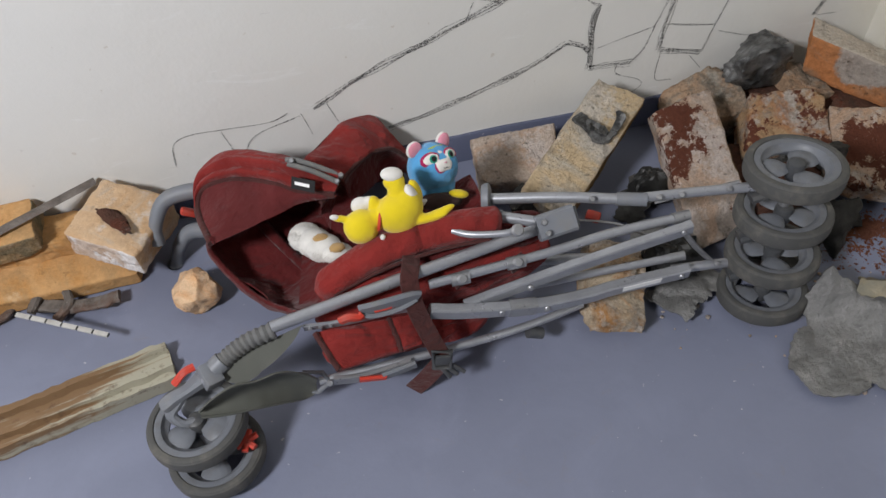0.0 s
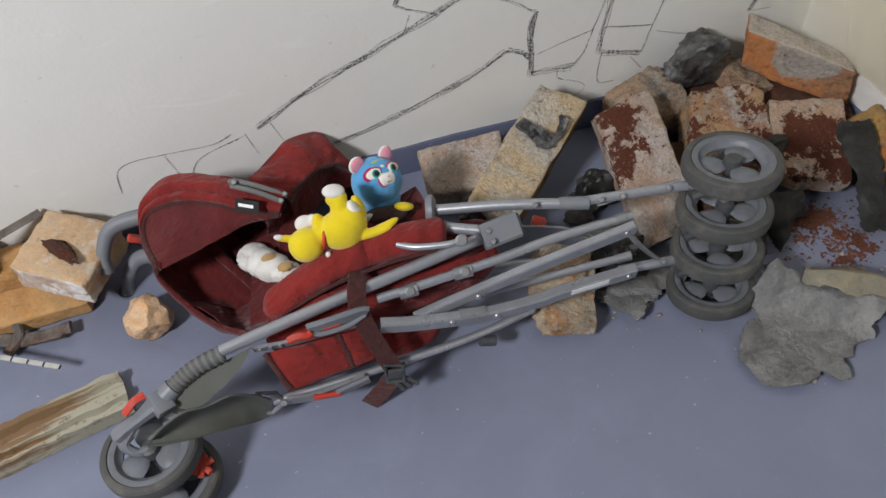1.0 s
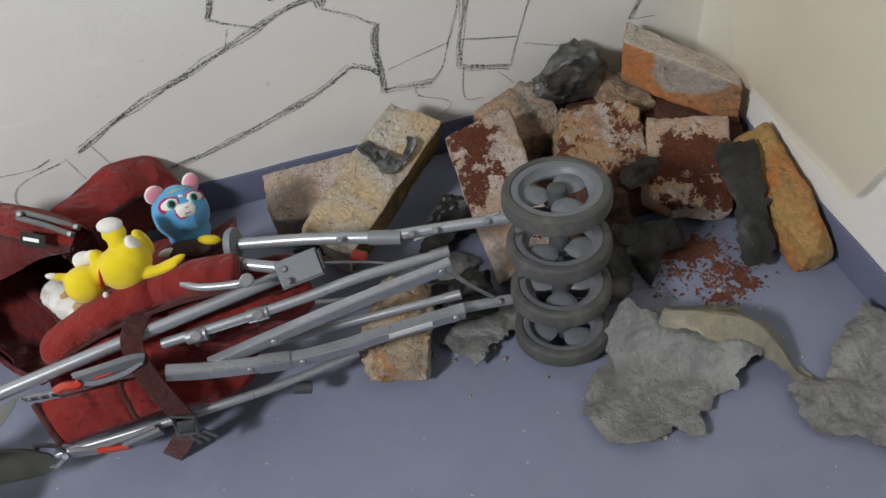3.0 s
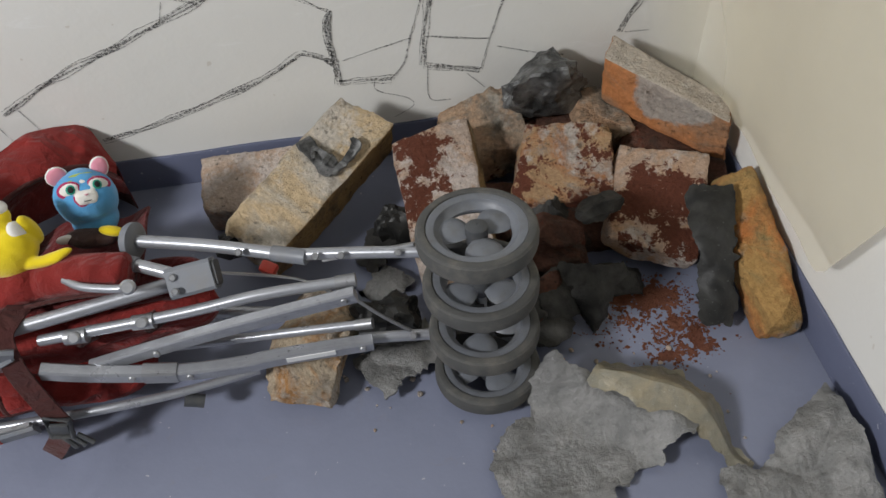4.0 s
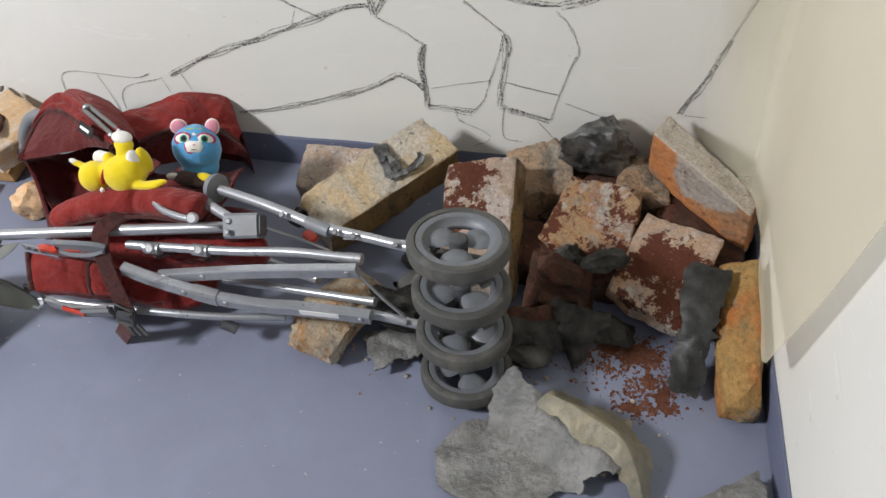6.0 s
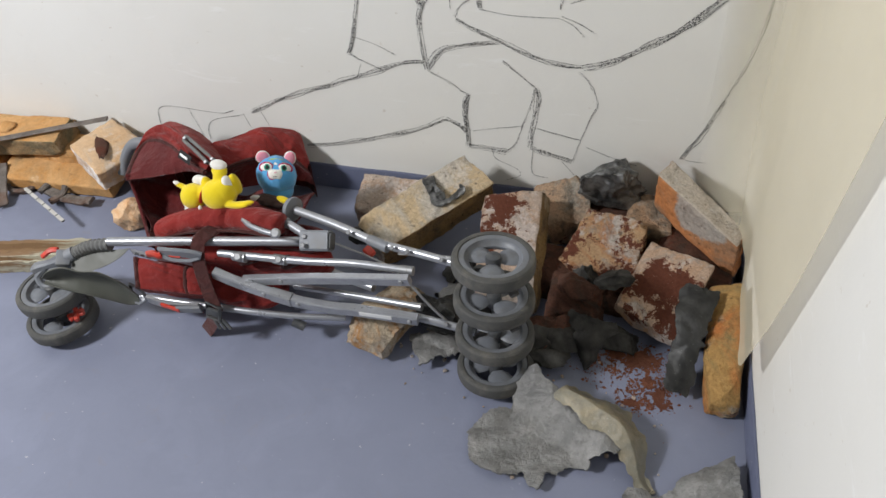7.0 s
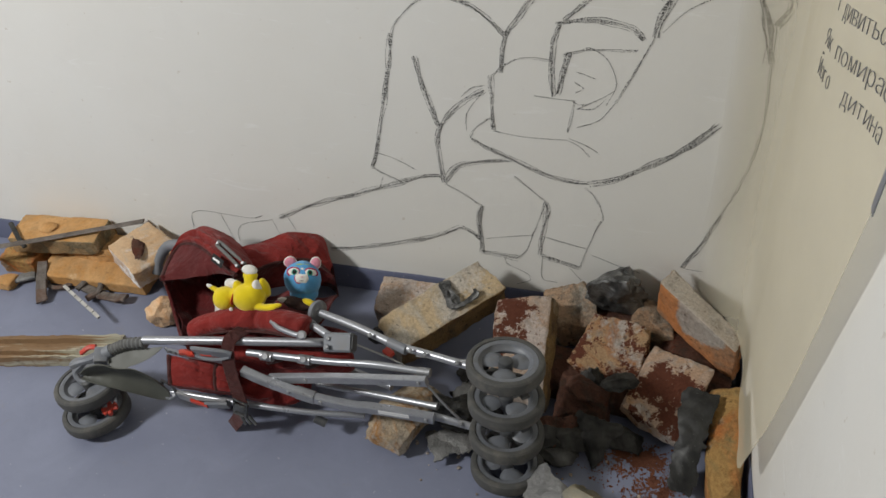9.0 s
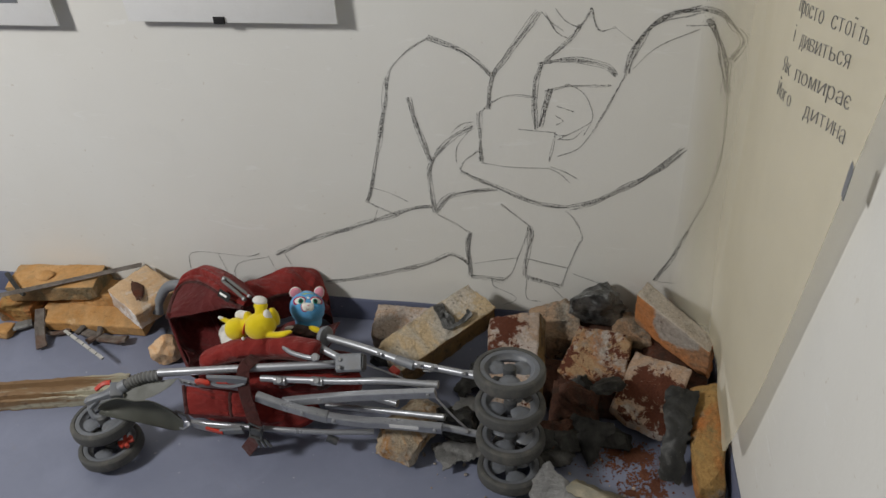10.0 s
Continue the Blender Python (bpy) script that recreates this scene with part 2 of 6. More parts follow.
TAN = plush("tan_plush", (0.50, 0.32, 0.13))


# ---- building helpers ----
def wall_x(y):
    """Where the east wall's face stands."""
    return 0.756 - 0.072 * y


def V(*a):
    return Vector(a)


# the small turns that bed each group on the level floor
STROLLER_LAY = Matrix(((1.0035, 0.0243, -0.0026, 0.001), (-0.0222, 0.9997, 0.0826, -0.0123), (0.0182, -0.1537, 1.051, -0.0608), (0, 0, 0, 1)))
PILE_LAY = Matrix(((1.007, 0.0221, -0.0158, 0.0002), (-0.0082, 1.0173, 0.0872, -0.0099), (0.0017, -0.1727, 1.0467, -0.0634), (0, 0, 0, 1)))
LEFT_LAY = Matrix(((1, 0, 0, -0.012), (0, 1.0105, 0.0235, 0.0027), (0, -0.0563, 0.763, -0.0105), (0, 0, 0, 1)))
FLOOR_LAY = Matrix(((1.0062, 0.0256, 0, 0.0021), (-0.0201, 1.016, 0, 0.0067), (0, 0, 1, 0), (0, 0, 0, 1)))
bed = {"lay": Matrix(), "rest": False}


def finish(bm, smooth=True, angle=40.0):
    bmesh.ops.transform(bm, matrix=bed["lay"], verts=bm.verts[:])
    if bed["rest"]:
        # nothing sinks into the floor or the walls
        for v in bm.verts:
            v.co.z, v.co.y = max(v.co.z, 0.001), min(v.co.y, -0.0015)
            v.co.x = min(v.co.x, wall_x(v.co.y) - 0.0015)
    bmesh.ops.recalc_face_normals(bm, faces=bm.faces[:])
    me = bpy.data.meshes.new("mesh")
    bm.to_mesh(me)
    bm.free()
    if smooth:
        me.polygons.foreach_set("use_smooth", [True] * len(me.polygons))
        me.set_sharp_from_angle(angle=radians(angle))
    return me


def part(name, bm, material, parent, label="", smooth=True, angle=40.0):
    """Links a bmesh, in world metres, as one mesh under a thing or a part."""
    me = finish(bm, smooth, angle)
    ob = new(name, me)
    me.name = name
    me.materials.append(material)
    if parent is not None:
        ob.parent = parent
        bpy.context.view_layer.update()
        ob.matrix_parent_inverse = parent.matrix_world.inverted()
    return tagged(ob, label)


def thing(name, base, label, category, group=""):
    ob = new(name)
    ob.empty_display_size = 0.05
    ob.location = base
    bpy.context.view_layer.update()
    return tagged(ob, label, category, group)


def solo(name, bm, material, label, category, group="", smooth=True, angle=40.0, kind=""):
    """A thing of one mesh, its origin at the middle of its base."""
    ob = part(name, bm, material, None, label, smooth, angle)
    at = [v.co for v in ob.data.vertices]
    lo, hi = (Vector([pick(c[k] for c in at) for k in range(3)]) for pick in (min, max))
    base = V((lo.x + hi.x) / 2, (lo.y + hi.y) / 2, lo.z)
    ob.data.transform(Matrix.Translation(-base))
    ob.location = base
    return tagged(ob, label, category, group, kind)


def skins(ob, *materials):
    for m in materials:
        ob.data.materials.append(m)
    return ob


def box(bm, lo, hi, m=None, bevel=0.0):
    r = bmesh.ops.create_cube(bm, size=1)
    vs = r["verts"]
    for v in vs:
        v.co = V(*[lo[k] + (v.co[k] + 0.5) * (hi[k] - lo[k]) for k in range(3)])
    if bevel:
        es = list({e for v in vs for e in v.link_edges})
        r = bmesh.ops.bevel(bm, geom=es, offset=bevel, segments=2, affect="EDGES", profile=0.5)
        vs = list({v for f in r["faces"] for v in f.verts} | {v for v in vs if v.is_valid})
    if m is not None:
        bmesh.ops.transform(bm, matrix=m, verts=vs)
    return vs


def smooth_line(points, per=6):
    """A Catmull-Rom line through points."""
    p = [Vector(q) for q in points]
    if len(p) < 3:
        return p
    p = [2 * p[0] - p[1], *p, 2 * p[-1] - p[-2]]
    out = []
    for k in range(1, len(p) - 2):
        for s in range(per):
            t = s / per
            out.append(0.5 * (2 * p[k] + (p[k + 1] - p[k - 1]) * t + (2 * p[k - 1] - 5 * p[k] + 4 * p[k + 1] - p[k + 2]) * t * t + (3 * p[k] - p[k - 1] - 3 * p[k + 1] + p[k + 2]) * t**3))
    return out + [p[-2]]


def sweep(bm, line, section, up=(0, 0, 1), closed=False, scale=None, cap=True):
    """Sweeps a closed section (side, up pairs) along a line of points."""
    line = [Vector(q) for q in line]
    rings = []
    n = len(line)
    side = None
    for k, p in enumerate(line):
        a = line[(k - 1) % n] if closed else line[max(k - 1, 0)]
        b = line[(k + 1) % n] if closed else line[min(k + 1, n - 1)]
        d = (b - a).normalized()
        if side is None:
            u = Vector(up)
            if abs(d.dot(u)) > 0.97:
                u = V(0, 1, 0)
            side = d.cross(u).normalized()
        else:
            side = (side - d * side.dot(d)).normalized()
        u = side.cross(d)
        s = scale(k / max(n - 1, 1)) if scale else 1.0
        rings.append([bm.verts.new(p + side * x * s + u * y * s) for x, y in section])
    m = len(section)
    for k in range(n if closed else n - 1):
        r0, r1 = rings[k], rings[(k + 1) % n]
        for i in range(m):
            bm.faces.new((r0[i], r0[(i + 1) % m], r1[(i + 1) % m], r1[i]))
    if cap and not closed:
        bm.faces.new(rings[0])
        bm.faces.new(rings[-1][::-1])
    return rings


def ring(r, seg=12, squash=1.0):
    return [(r * math.cos(2 * math.pi * k / seg), r * squash * math.sin(2 * math.pi * k / seg)) for k in range(seg)]


def rect(w, h, c=0.15):
    c = c * min(w, h)
    w, h = w / 2, h / 2
    return [(w - c, -h), (w, -h + c), (w, h - c), (w - c, h), (-w + c, h), (-w, h - c), (-w, -h + c), (-w + c, -h)]


def tube(points, r, seg=12, per=6, squash=1.0, scale=None, up=(0, 0, 1)):
    bm = bmesh.new()
    sweep(bm, smooth_line(points, per), ring(r, seg, squash), up, scale=scale)
    return bm


def bar(points, w, h, per=5, up=(0, 0, 1), c=0.15):
    bm = bmesh.new()
    sweep(bm, smooth_line(points, per), rect(w, h, c), up)
    return bm


def axes(origin, axis, turn=0.0):
    """A pose whose z runs along an axis."""
    q = Vector(axis).to_track_quat("Z", "Y").to_matrix().to_4x4()
    return Matrix.Translation(origin) @ q @ Matrix.Rotation(radians(turn), 4, "Z")


def lathe(profile, m, seg=40):
    """Turns a closed profile of (radius, height) pairs about z, then sets it at the pose m."""
    bm = bmesh.new()
    rings = [[bm.verts.new(m @ V(r * math.cos(2 * math.pi * k / seg), r * math.sin(2 * math.pi * k / seg), z)) for r, z in profile] for k in range(seg)]
    n = len(profile)
    for k in range(seg):
        for i in range(n):
            bm.faces.new((rings[k][i], rings[k][(i + 1) % n], rings[(k + 1) % seg][(i + 1) % n], rings[(k + 1) % seg][i]))
    return bm


def ball(bm, c, r, squash=(1, 1, 1), m=None, seg=20, rough=0.0, freq=30.0):
    got = bmesh.ops.create_uvsphere(bm, u_segments=seg, v_segments=max(8, seg * 2 // 3), radius=1)["verts"]
    t = m or Matrix()
    for v in got:
        k = 1 + rough * noise.noise(v.co * freq * r + Vector(c) * 50)
        v.co = Vector(c) + t.to_3x3() @ V(v.co.x * r * squash[0] * k, v.co.y * r * squash[1] * k, v.co.z * r * squash[2] * k)
    return got


def patch(fn, nu, nv, thick):
    """A sheet fn(u, v) with a real thickness."""
    bm = bmesh.new()
    g = [[Vector(fn(i / nu, j / nv)) for j in range(nv + 1)] for i in range(nu + 1)]
    tops, lows = [], []
    for i in range(nu + 1):
        tops.append([]), lows.append([])
        for j in range(nv + 1):
            du = g[min(i + 1, nu)][j] - g[max(i - 1, 0)][j]
            dv = g[i][min(j + 1, nv)] - g[i][max(j - 1, 0)]
            n = du.cross(dv).normalized() * thick / 2
            tops[i].append(bm.verts.new(g[i][j] + n))
            lows[i].append(bm.verts.new(g[i][j] - n))
    for i in range(nu):
        for j in range(nv):
            bm.faces.new((tops[i][j], tops[i + 1][j], tops[i + 1][j + 1], tops[i][j + 1]))
            bm.faces.new((lows[i][j], lows[i][j + 1], lows[i + 1][j + 1], lows[i + 1][j]))
    for i in range(nu):
        bm.faces.new((tops[i][0], lows[i][0], lows[i + 1][0], tops[i + 1][0]))
        bm.faces.new((tops[i][nv], tops[i + 1][nv], lows[i + 1][nv], lows[i][nv]))
    for j in range(nv):
        bm.faces.new((tops[0][j], tops[0][j + 1], lows[0][j + 1], lows[0][j]))
        bm.faces.new((tops[nu][j], lows[nu][j], lows[nu][j + 1], tops[nu][j + 1]))
    return bm


def quad(a, b, c, d, bulge=0.0, wrinkle=0.0, freq=25.0, seed=0.0):
    """fn(u, v) over four corners, bulged and wrinkled: a at (0,0), b (1,0), c (1,1), d (0,1)."""
    a, b, c, d = (Vector(q) for q in (a, b, c, d))
    n = (b - a).cross(d - a).normalized()

    def fn(u, v):
        p = a * (1 - u) * (1 - v) + b * u * (1 - v) + c * u * v + d * (1 - u) * v
        w = bulge * math.sin(math.pi * u) * math.sin(math.pi * v)
        return p + n * (w + wrinkle * noise.noise(p * freq + V(seed, seed, 0)))

    return fn


def block(corner, along, across, thick, seed=1, chips=5, rough=0.004, chip=0.30, cuts=21):
    """A broken brick or stone: the upper face has a corner and two edges from it, the body hangs below. Corners are knocked off and the faces worn."""
    o, a, b = Vector(corner), Vector(along), Vector(across)
    n = a.cross(b).normalized()
    if n.z < 0:
        n = -n
    bm = bmesh.new()
    bmesh.ops.create_cube(bm, size=2)
    bmesh.ops.subdivide_edges(bm, edges=bm.edges[:], cuts=cuts, use_grid_fill=True)
    rnd = random.Random(seed)
    planes = []
    for k in range(chips):
        s = V(rnd.choice((-1, 1)), rnd.choice((-1, 1)), rnd.choice((-1, 1)))
        w = V(rnd.uniform(0.15, 1), rnd.uniform(0.15, 1), rnd.uniform(0.1, 0.9))
        d = V(s.x * w.x, s.y * w.y, s.z * w.z).normalized()
        top = abs(d.x) + abs(d.y) + abs(d.z)
        planes.append((d, top * (1 - chip * rnd.uniform(0.25, 1))))
    half = (a.length / 2, b.length / 2, thick / 2)
    small = min(half)
    e = 0.0045 / small
    for v in bm.verts:
        c = v.co.copy()
        for d, far in planes:
            over = c.dot(d) - far
            if over > 0:
                c -= d * over
        # worn edges
        for i, j in ((0, 1), (0, 2), (1, 2)):
            x, y = abs(c[i]), abs(c[j])
            over = (x + y) - (2 - e * 0.5)
            if over > 0:
                c[i] -= math.copysign(over / 2, c[i])
                c[j] -= math.copysign(over / 2, c[j])
        p = o + a * (c.x + 1) / 2 + b * (c.y + 1) / 2 + n * (c.z - 1) / 2 * thick
        q = p + V(seed * 1.7, seed * 0.9, seed * 2.3)
        out = (v.co.x * a.normalized() + v.co.y * b.normalized() + v.co.z * n).normalized()
        gap = noise.voronoi(q * 26)[0]
        p += out * rough * (1.3 * noise.noise(q * 16) + 0.55 * noise.noise(q * 60) + 0.45 * noise.noise(q * 150) - 0.9 * max(0.0, 0.22 - (gap[1] - gap[0])))
        v.co = p
    return bm


def chunk(top, down, seed=1, chips=5, rough=0.004, chip=0.30, cuts=21, wear=0.006, faces=None):
    """A broken brick over four upper corners (in turn round the face), its body along down. Corners are knocked off, edges and faces worn."""
    a, b, c, d = (Vector(q) for q in top)
    down = Vector(down)
    bm = bmesh.new()
    bmesh.ops.create_cube(bm, size=2)
    bmesh.ops.subdivide_edges(bm, edges=bm.edges[:], cuts=cuts, use_grid_fill=True)
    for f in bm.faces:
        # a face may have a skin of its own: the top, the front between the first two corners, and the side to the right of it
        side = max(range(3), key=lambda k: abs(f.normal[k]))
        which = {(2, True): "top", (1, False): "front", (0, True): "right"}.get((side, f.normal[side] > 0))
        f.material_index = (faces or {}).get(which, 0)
    rnd = random.Random(seed)
    planes = []
    for k in range(chips):
        w = V(rnd.choice((-1, 1)) * rnd.uniform(0.15, 1), rnd.choice((-1, 1)) * rnd.uniform(0.15, 1), rnd.choice((-1, 1)) * rnd.uniform(0.1, 0.9)).normalized()
        planes.append((w, (abs(w.x) + abs(w.y) + abs(w.z)) * (1 - chip * rnd.uniform(0.25, 1))))
    size = (((b - a).length + (c - d).length) / 4, ((d - a).length + (c - b).length) / 4, down.length / 2)

    def at(x, y, z):
        u, v = (x + 1) / 2, (y + 1) / 2
        return a * (1 - u) * (1 - v) + b * u * (1 - v) + c * u * v + d * (1 - u) * v + down * (1 - z) / 2

    middle = at(0, 0, 0)
    for vert in bm.verts:
        q = vert.co.copy()
        for way, far in planes:
            over = q.dot(way) - far
            if over > 0:
                q -= way * over
        for i, j in ((0, 1), (0, 2), (1, 2)):
            # rounds off the edge between two faces, by the same width on both
            ei, ej = wear / size[i], wear / size[j]
            x, y = (abs(q[i]) - (1 - ei)) / ei, (abs(q[j]) - (1 - ej)) / ej
            if x > 0 and y > 0:
                far = math.hypot(x, y)
                if far > 1:
                    q[i] = math.copysign(1 - ei + ei * x / far, q[i])
                    q[j] = math.copysign(1 - ej + ej * y / far, q[j])
        p = at(*q)
        s = p + V(seed * 1.7, seed * 0.9, seed * 2.3)
        out = (at(*(vert.co * 1.02)) - at(*(vert.co * 0.98))).normalized()
        gap = noise.voronoi(s * 26)[0]
        vert.co = p + out * rough * (1.3 * noise.noise(s * 16) + 0.6 * noise.noise(s * 55) + 0.5 * noise.noise(s * 150) - 1.0 * max(0.0, 0.22 - (gap[1] - gap[0])))
    return bm


def crumple(bm, amount, freq, seed, fold=0.0):
    s = V(seed, -seed, seed * 0.5)
    for v in bm.verts:
        q = v.co * freq + s
        k = noise.noise(q) + 0.5 * noise.noise(q * 2.1) + 0.25 * noise.noise(q * 4.7)
        w = abs(noise.noise(q * 1.3 + V(5, 5, 5)))
        d = noise.noise_vector(q * 0.8)
        v.co += d * amount * (k + fold * w)
    return bm


def torn_sheet(fn, inside, nu, nv, thick):
    """A torn plate: the cells of a grid fn(u, v) that lie inside a ragged outline, with a real thickness."""
    bm = bmesh.new()
    tops = {}
    cells = [(i, j) for i in range(nu) for j in range(nv) if inside((i + 0.5) / nu * 2 - 1, (j + 0.5) / nv * 2 - 1)]
    for i, j in cells:
        for k in ((i, j), (i + 1, j), (i + 1, j + 1), (i, j + 1)):
            if k not in tops:
                tops[k] = bm.verts.new(fn(k[0] / nu * 2 - 1, k[1] / nv * 2 - 1))
        bm.faces.new([tops[k] for k in ((i, j), (i + 1, j), (i + 1, j + 1), (i, j + 1))])
    for k in range(2):
        bmesh.ops.smooth_vert(bm, verts=[v for v in bm.verts if v.is_boundary], factor=0.5, use_axis_x=True, use_axis_y=True, use_axis_z=True)
    bm.normal_update()
    rim = [e for e in bm.edges if e.is_boundary]
    ends = [(e.verts[0], e.verts[1]) for e in rim]
    low = {v: bm.verts.new(v.co - v.normal * thick) for v in bm.verts[:]}
    for f in bm.faces[:]:
        bm.faces.new([low[v] for v in reversed(f.verts)])
    for p, q in ends:
        bm.faces.new((p, low[p], low[q], q))
    return bm


# ---- the room ----
def slab(name, lo, hi, material, label):
    bm = bmesh.new()
    box(bm, lo, hi)
    return tagged(part(name, bm, material, None, label, smooth=False), label, "", "", "structure")


slab("floor", (-3.2, -3.8, -0.1), (1.4, 0.12, 0.0), FLOOR, "floor painted glossy blue grey with specks and dirt")
slab("wall_north", (-3.2, 0.0, 0.0), (1.4, 0.12, 2.7), WALL, "cream painted plaster wall with a charcoal drawing")
slab("wall_west", (-3.32, -3.8, 0.0), (-3.2, 0.12, 2.7), GREYWALL, "unseen dark grey wall that cuts bounced light")
slab("wall_south", (-3.2, -3.92, 0.0), (1.4, -3.8, 2.7), GREYWALL, "unseen dark grey wall that cuts bounced light")
slab("ceiling", (-3.3, -3.9, 2.7), (1.4, 0.12, 2.8), CEIL, "unseen grey ceiling that cuts bounced light")
bm = bmesh.new()
box(bm, (0, -3.9, 0), (0.12, 0.0, 2.7))
for v in bm.verts:
    v.co.x += wall_x(v.co.y)
tagged(part("wall_east", bm, WALL, None, "", smooth=False), "cream painted plaster wall", "", "", "structure")


def skirting(name, a, b, inward, high):
    """A painted plinth whose top edge wavers as brushed by hand."""
    a, b, w = Vector(a), Vector(b), Vector(inward).normalized()
    n = 90
    bm = bmesh.new()
    rows = []
    for k in range(n + 1):
        p = a.lerp(b, k / n)
        h = high + 0.0025 * noise.noise(p * 9) + 0.001 * noise.noise(p * 40)
        rows.append([bm.verts.new(p + w * d + V(0, 0, z)) for d, z in ((0.0005, 0.0), (0.006, 0.0), (0.006, h - 0.004), (0.0035, h), (0.0005, h))])
    for k in range(n):
        for i in range(5):
            bm.faces.new((rows[k][i], rows[k + 1][i], rows[k + 1][(i + 1) % 5], rows[k][(i + 1) % 5]))
    ob = part(name, bm, SKIRT, None)
    return tagged(ob, "blue grey painted skirting band along the wall", "", "", "structure")


skirting("baseboard_north", (-3.2, 0, 0.001), (wall_x(0), 0, 0.001), (0, -1, 0), 0.065)
skirting("baseboard_east", (wall_x(-0.008), -0.008, 0.001), (wall_x(-3.0), -3.0, 0.001), (-1, -0.072, 0), 0.065)

# ---- charcoal drawing on the north wall ----
drawing = bmesh.new()
drawing_uv = drawing.loops.layers.uv.new("uv")


def stroke(width, points, shift=0.0, flat=False):
    """One charcoal stroke, laid on the wall as a thin skin."""
    p = smooth_line([V(x, -0.0012, z) if flat else V(0.0063 + (1.0028 - 0.0077 * x - 0.0259 * z) * x + (0.0077 * z - 0.0066) * z, -0.0012, -0.0452 + (0.011 + 0.0113 * x) * x + (1.1456 - 0.0301 * x - 0.1189 * z) * z) for x, z in points], 8)
    if shift:
        go = [(p[min(k + 1, len(p) - 1)] - p[max(k - 1, 0)]).normalized().cross(V(0, 1, 0)) for k in range(len(p))]
        p = [q + d * (shift * (0.8 + 1.1 * noise.noise(q * 16 + V(shift * 900, 0, 0))) + 0.0016 * noise.noise(q * 70 + V(0, shift * 900, 0))) for q, d in zip(p, go)]
    pairs, run, last = [], [], 0.0
    for k, q in enumerate(p):
        d = (p[min(k + 1, len(p) - 1)] - p[max(k - 1, 0)]).normalized()
        side = d.cross(V(0, 1, 0))
        w = width / 2 * (0.75 + 0.5 * noise.noise(q * 23)) * (0.65 if k in (0, len(p) - 1) else 1)
        if k:
            last += (q - p[k - 1]).length
        pairs.append((drawing.verts.new(q + side * w), drawing.verts.new(q - side * w)))
        run.append(last)
    for k in range(len(p) - 1):
        f = drawing.faces.new((pairs[k][0], pairs[k][1], pairs[k + 1][1], pairs[k + 1][0]))
        for loop, uv in zip(f.loops, ((run[k], 0), (run[k], 1), (run[k + 1], 1), (run[k + 1], 0))):
            loop[drawing_uv].uv = (uv[0] + points[0][0], uv[1])


def line(width, *points):
    """A light line is one stroke; a heavy one is a broad streaky stroke with a thin one along its edge."""
    if width < 0.0045:
        stroke(width, points)
    elif width < 0.006:
        stroke(width * 0.58, points, width * 0.14)
        stroke(width * 0.34, points, -width * 0.50)
    else:
        stroke(width * 0.56, points, width * 0.08)
        stroke(width * 0.30, points, width * 0.58)
        stroke(width * 0.36, points, -width * 0.42)
        stroke(width * 0.22, points, -width * 0.72)


line(0.008, (0.049, 0.677), (0.033, 0.599), (0.005, 0.489), (-0.023, 0.394), (-0.033, 0.371))
line(0.0045, (0.141, 0.768), (0.097, 0.738), (0.063, 0.704), (0.049, 0.677))
line(0.008, (0.141, 0.768), (0.192, 0.749), (0.237, 0.718), (0.270, 0.686))
line(0.008, (0.089, 0.633), (0.100, 0.574), (0.116, 0.518), (0.126, 0.483))
line(0.0045, (-0.033, 0.371), (-0.001, 0.355), (0.032, 0.341))
line(0.0026, (-0.021, 0.409), (0.024, 0.396), (0.065, 0.376))
line(0.0026, (-0.011, 0.350), (-0.022, 0.323))
line(0.008, (0.121, 0.367), (0.087, 0.362), (0.018, 0.336), (-0.054, 0.309), (-0.114, 0.285), (-0.205, 0.251), (-0.286, 0.209))
line(0.008, (0.223, 0.571), (0.178, 0.543), (0.137, 0.494), (0.121, 0.452), (0.120, 0.401), (0.126, 0.350))
line(0.0045, (0.126, 0.350), (0.165, 0.329), (0.192, 0.311), (0.205, 0.304))
line(0.0045, (0.205, 0.304), (0.193, 0.277), (0.193, 0.222))
line(0.008, (0.205, 0.304), (0.198, 0.262), (0.199, 0.182))
line(0.008, (-0.171, 0.141), (-0.073, 0.161), (0.016, 0.188), (0.088, 0.209), (0.152, 0.243))
line(0.008, (0.152, 0.243), (0.179, 0.232), (0.195, 0.217))
line(0.008, (0.196, 0.186), (0.237, 0.184), (0.277, 0.179))
line(0.0045, (0.277, 0.179), (0.298, 0.205), (0.312, 0.246), (0.326, 0.286), (0.340, 0.332))
line(0.0026, (0.209, 0.221), (0.252, 0.231), (0.312, 0.243))
line(0.008, (0.340, 0.329), (0.343, 0.302), (0.332, 0.247), (0.326, 0.194))
line(0.0045, (0.277, 0.384), (0.302, 0.362), (0.340, 0.329))
line(0.008, (0.127, 0.353), (0.156, 0.393), (0.195, 0.408), (0.272, 0.419))
line(0.008, (0.326, 0.194), (0.370, 0.183), (0.412, 0.171))
line(0.0045, (0.332, 0.243), (0.384, 0.231), (0.429, 0.223))
line(0.0045, (0.412, 0.171), (0.429, 0.228))
line(0.0045, (0.421, 0.373), (0.440, 0.352), (0.457, 0.309), (0.447, 0.278), (0.429, 0.228))
line(0.008, (0.192, 0.462), (0.223, 0.445), (0.272, 0.423), (0.334, 0.397), (0.390, 0.383), (0.427, 0.382))
line(0.0115, (0.427, 0.382), (0.482, 0.398), (0.540, 0.435), (0.597, 0.472), (0.658, 0.537))
line(0.0045, (0.233, 0.514), (0.202, 0.486), (0.190, 0.464))
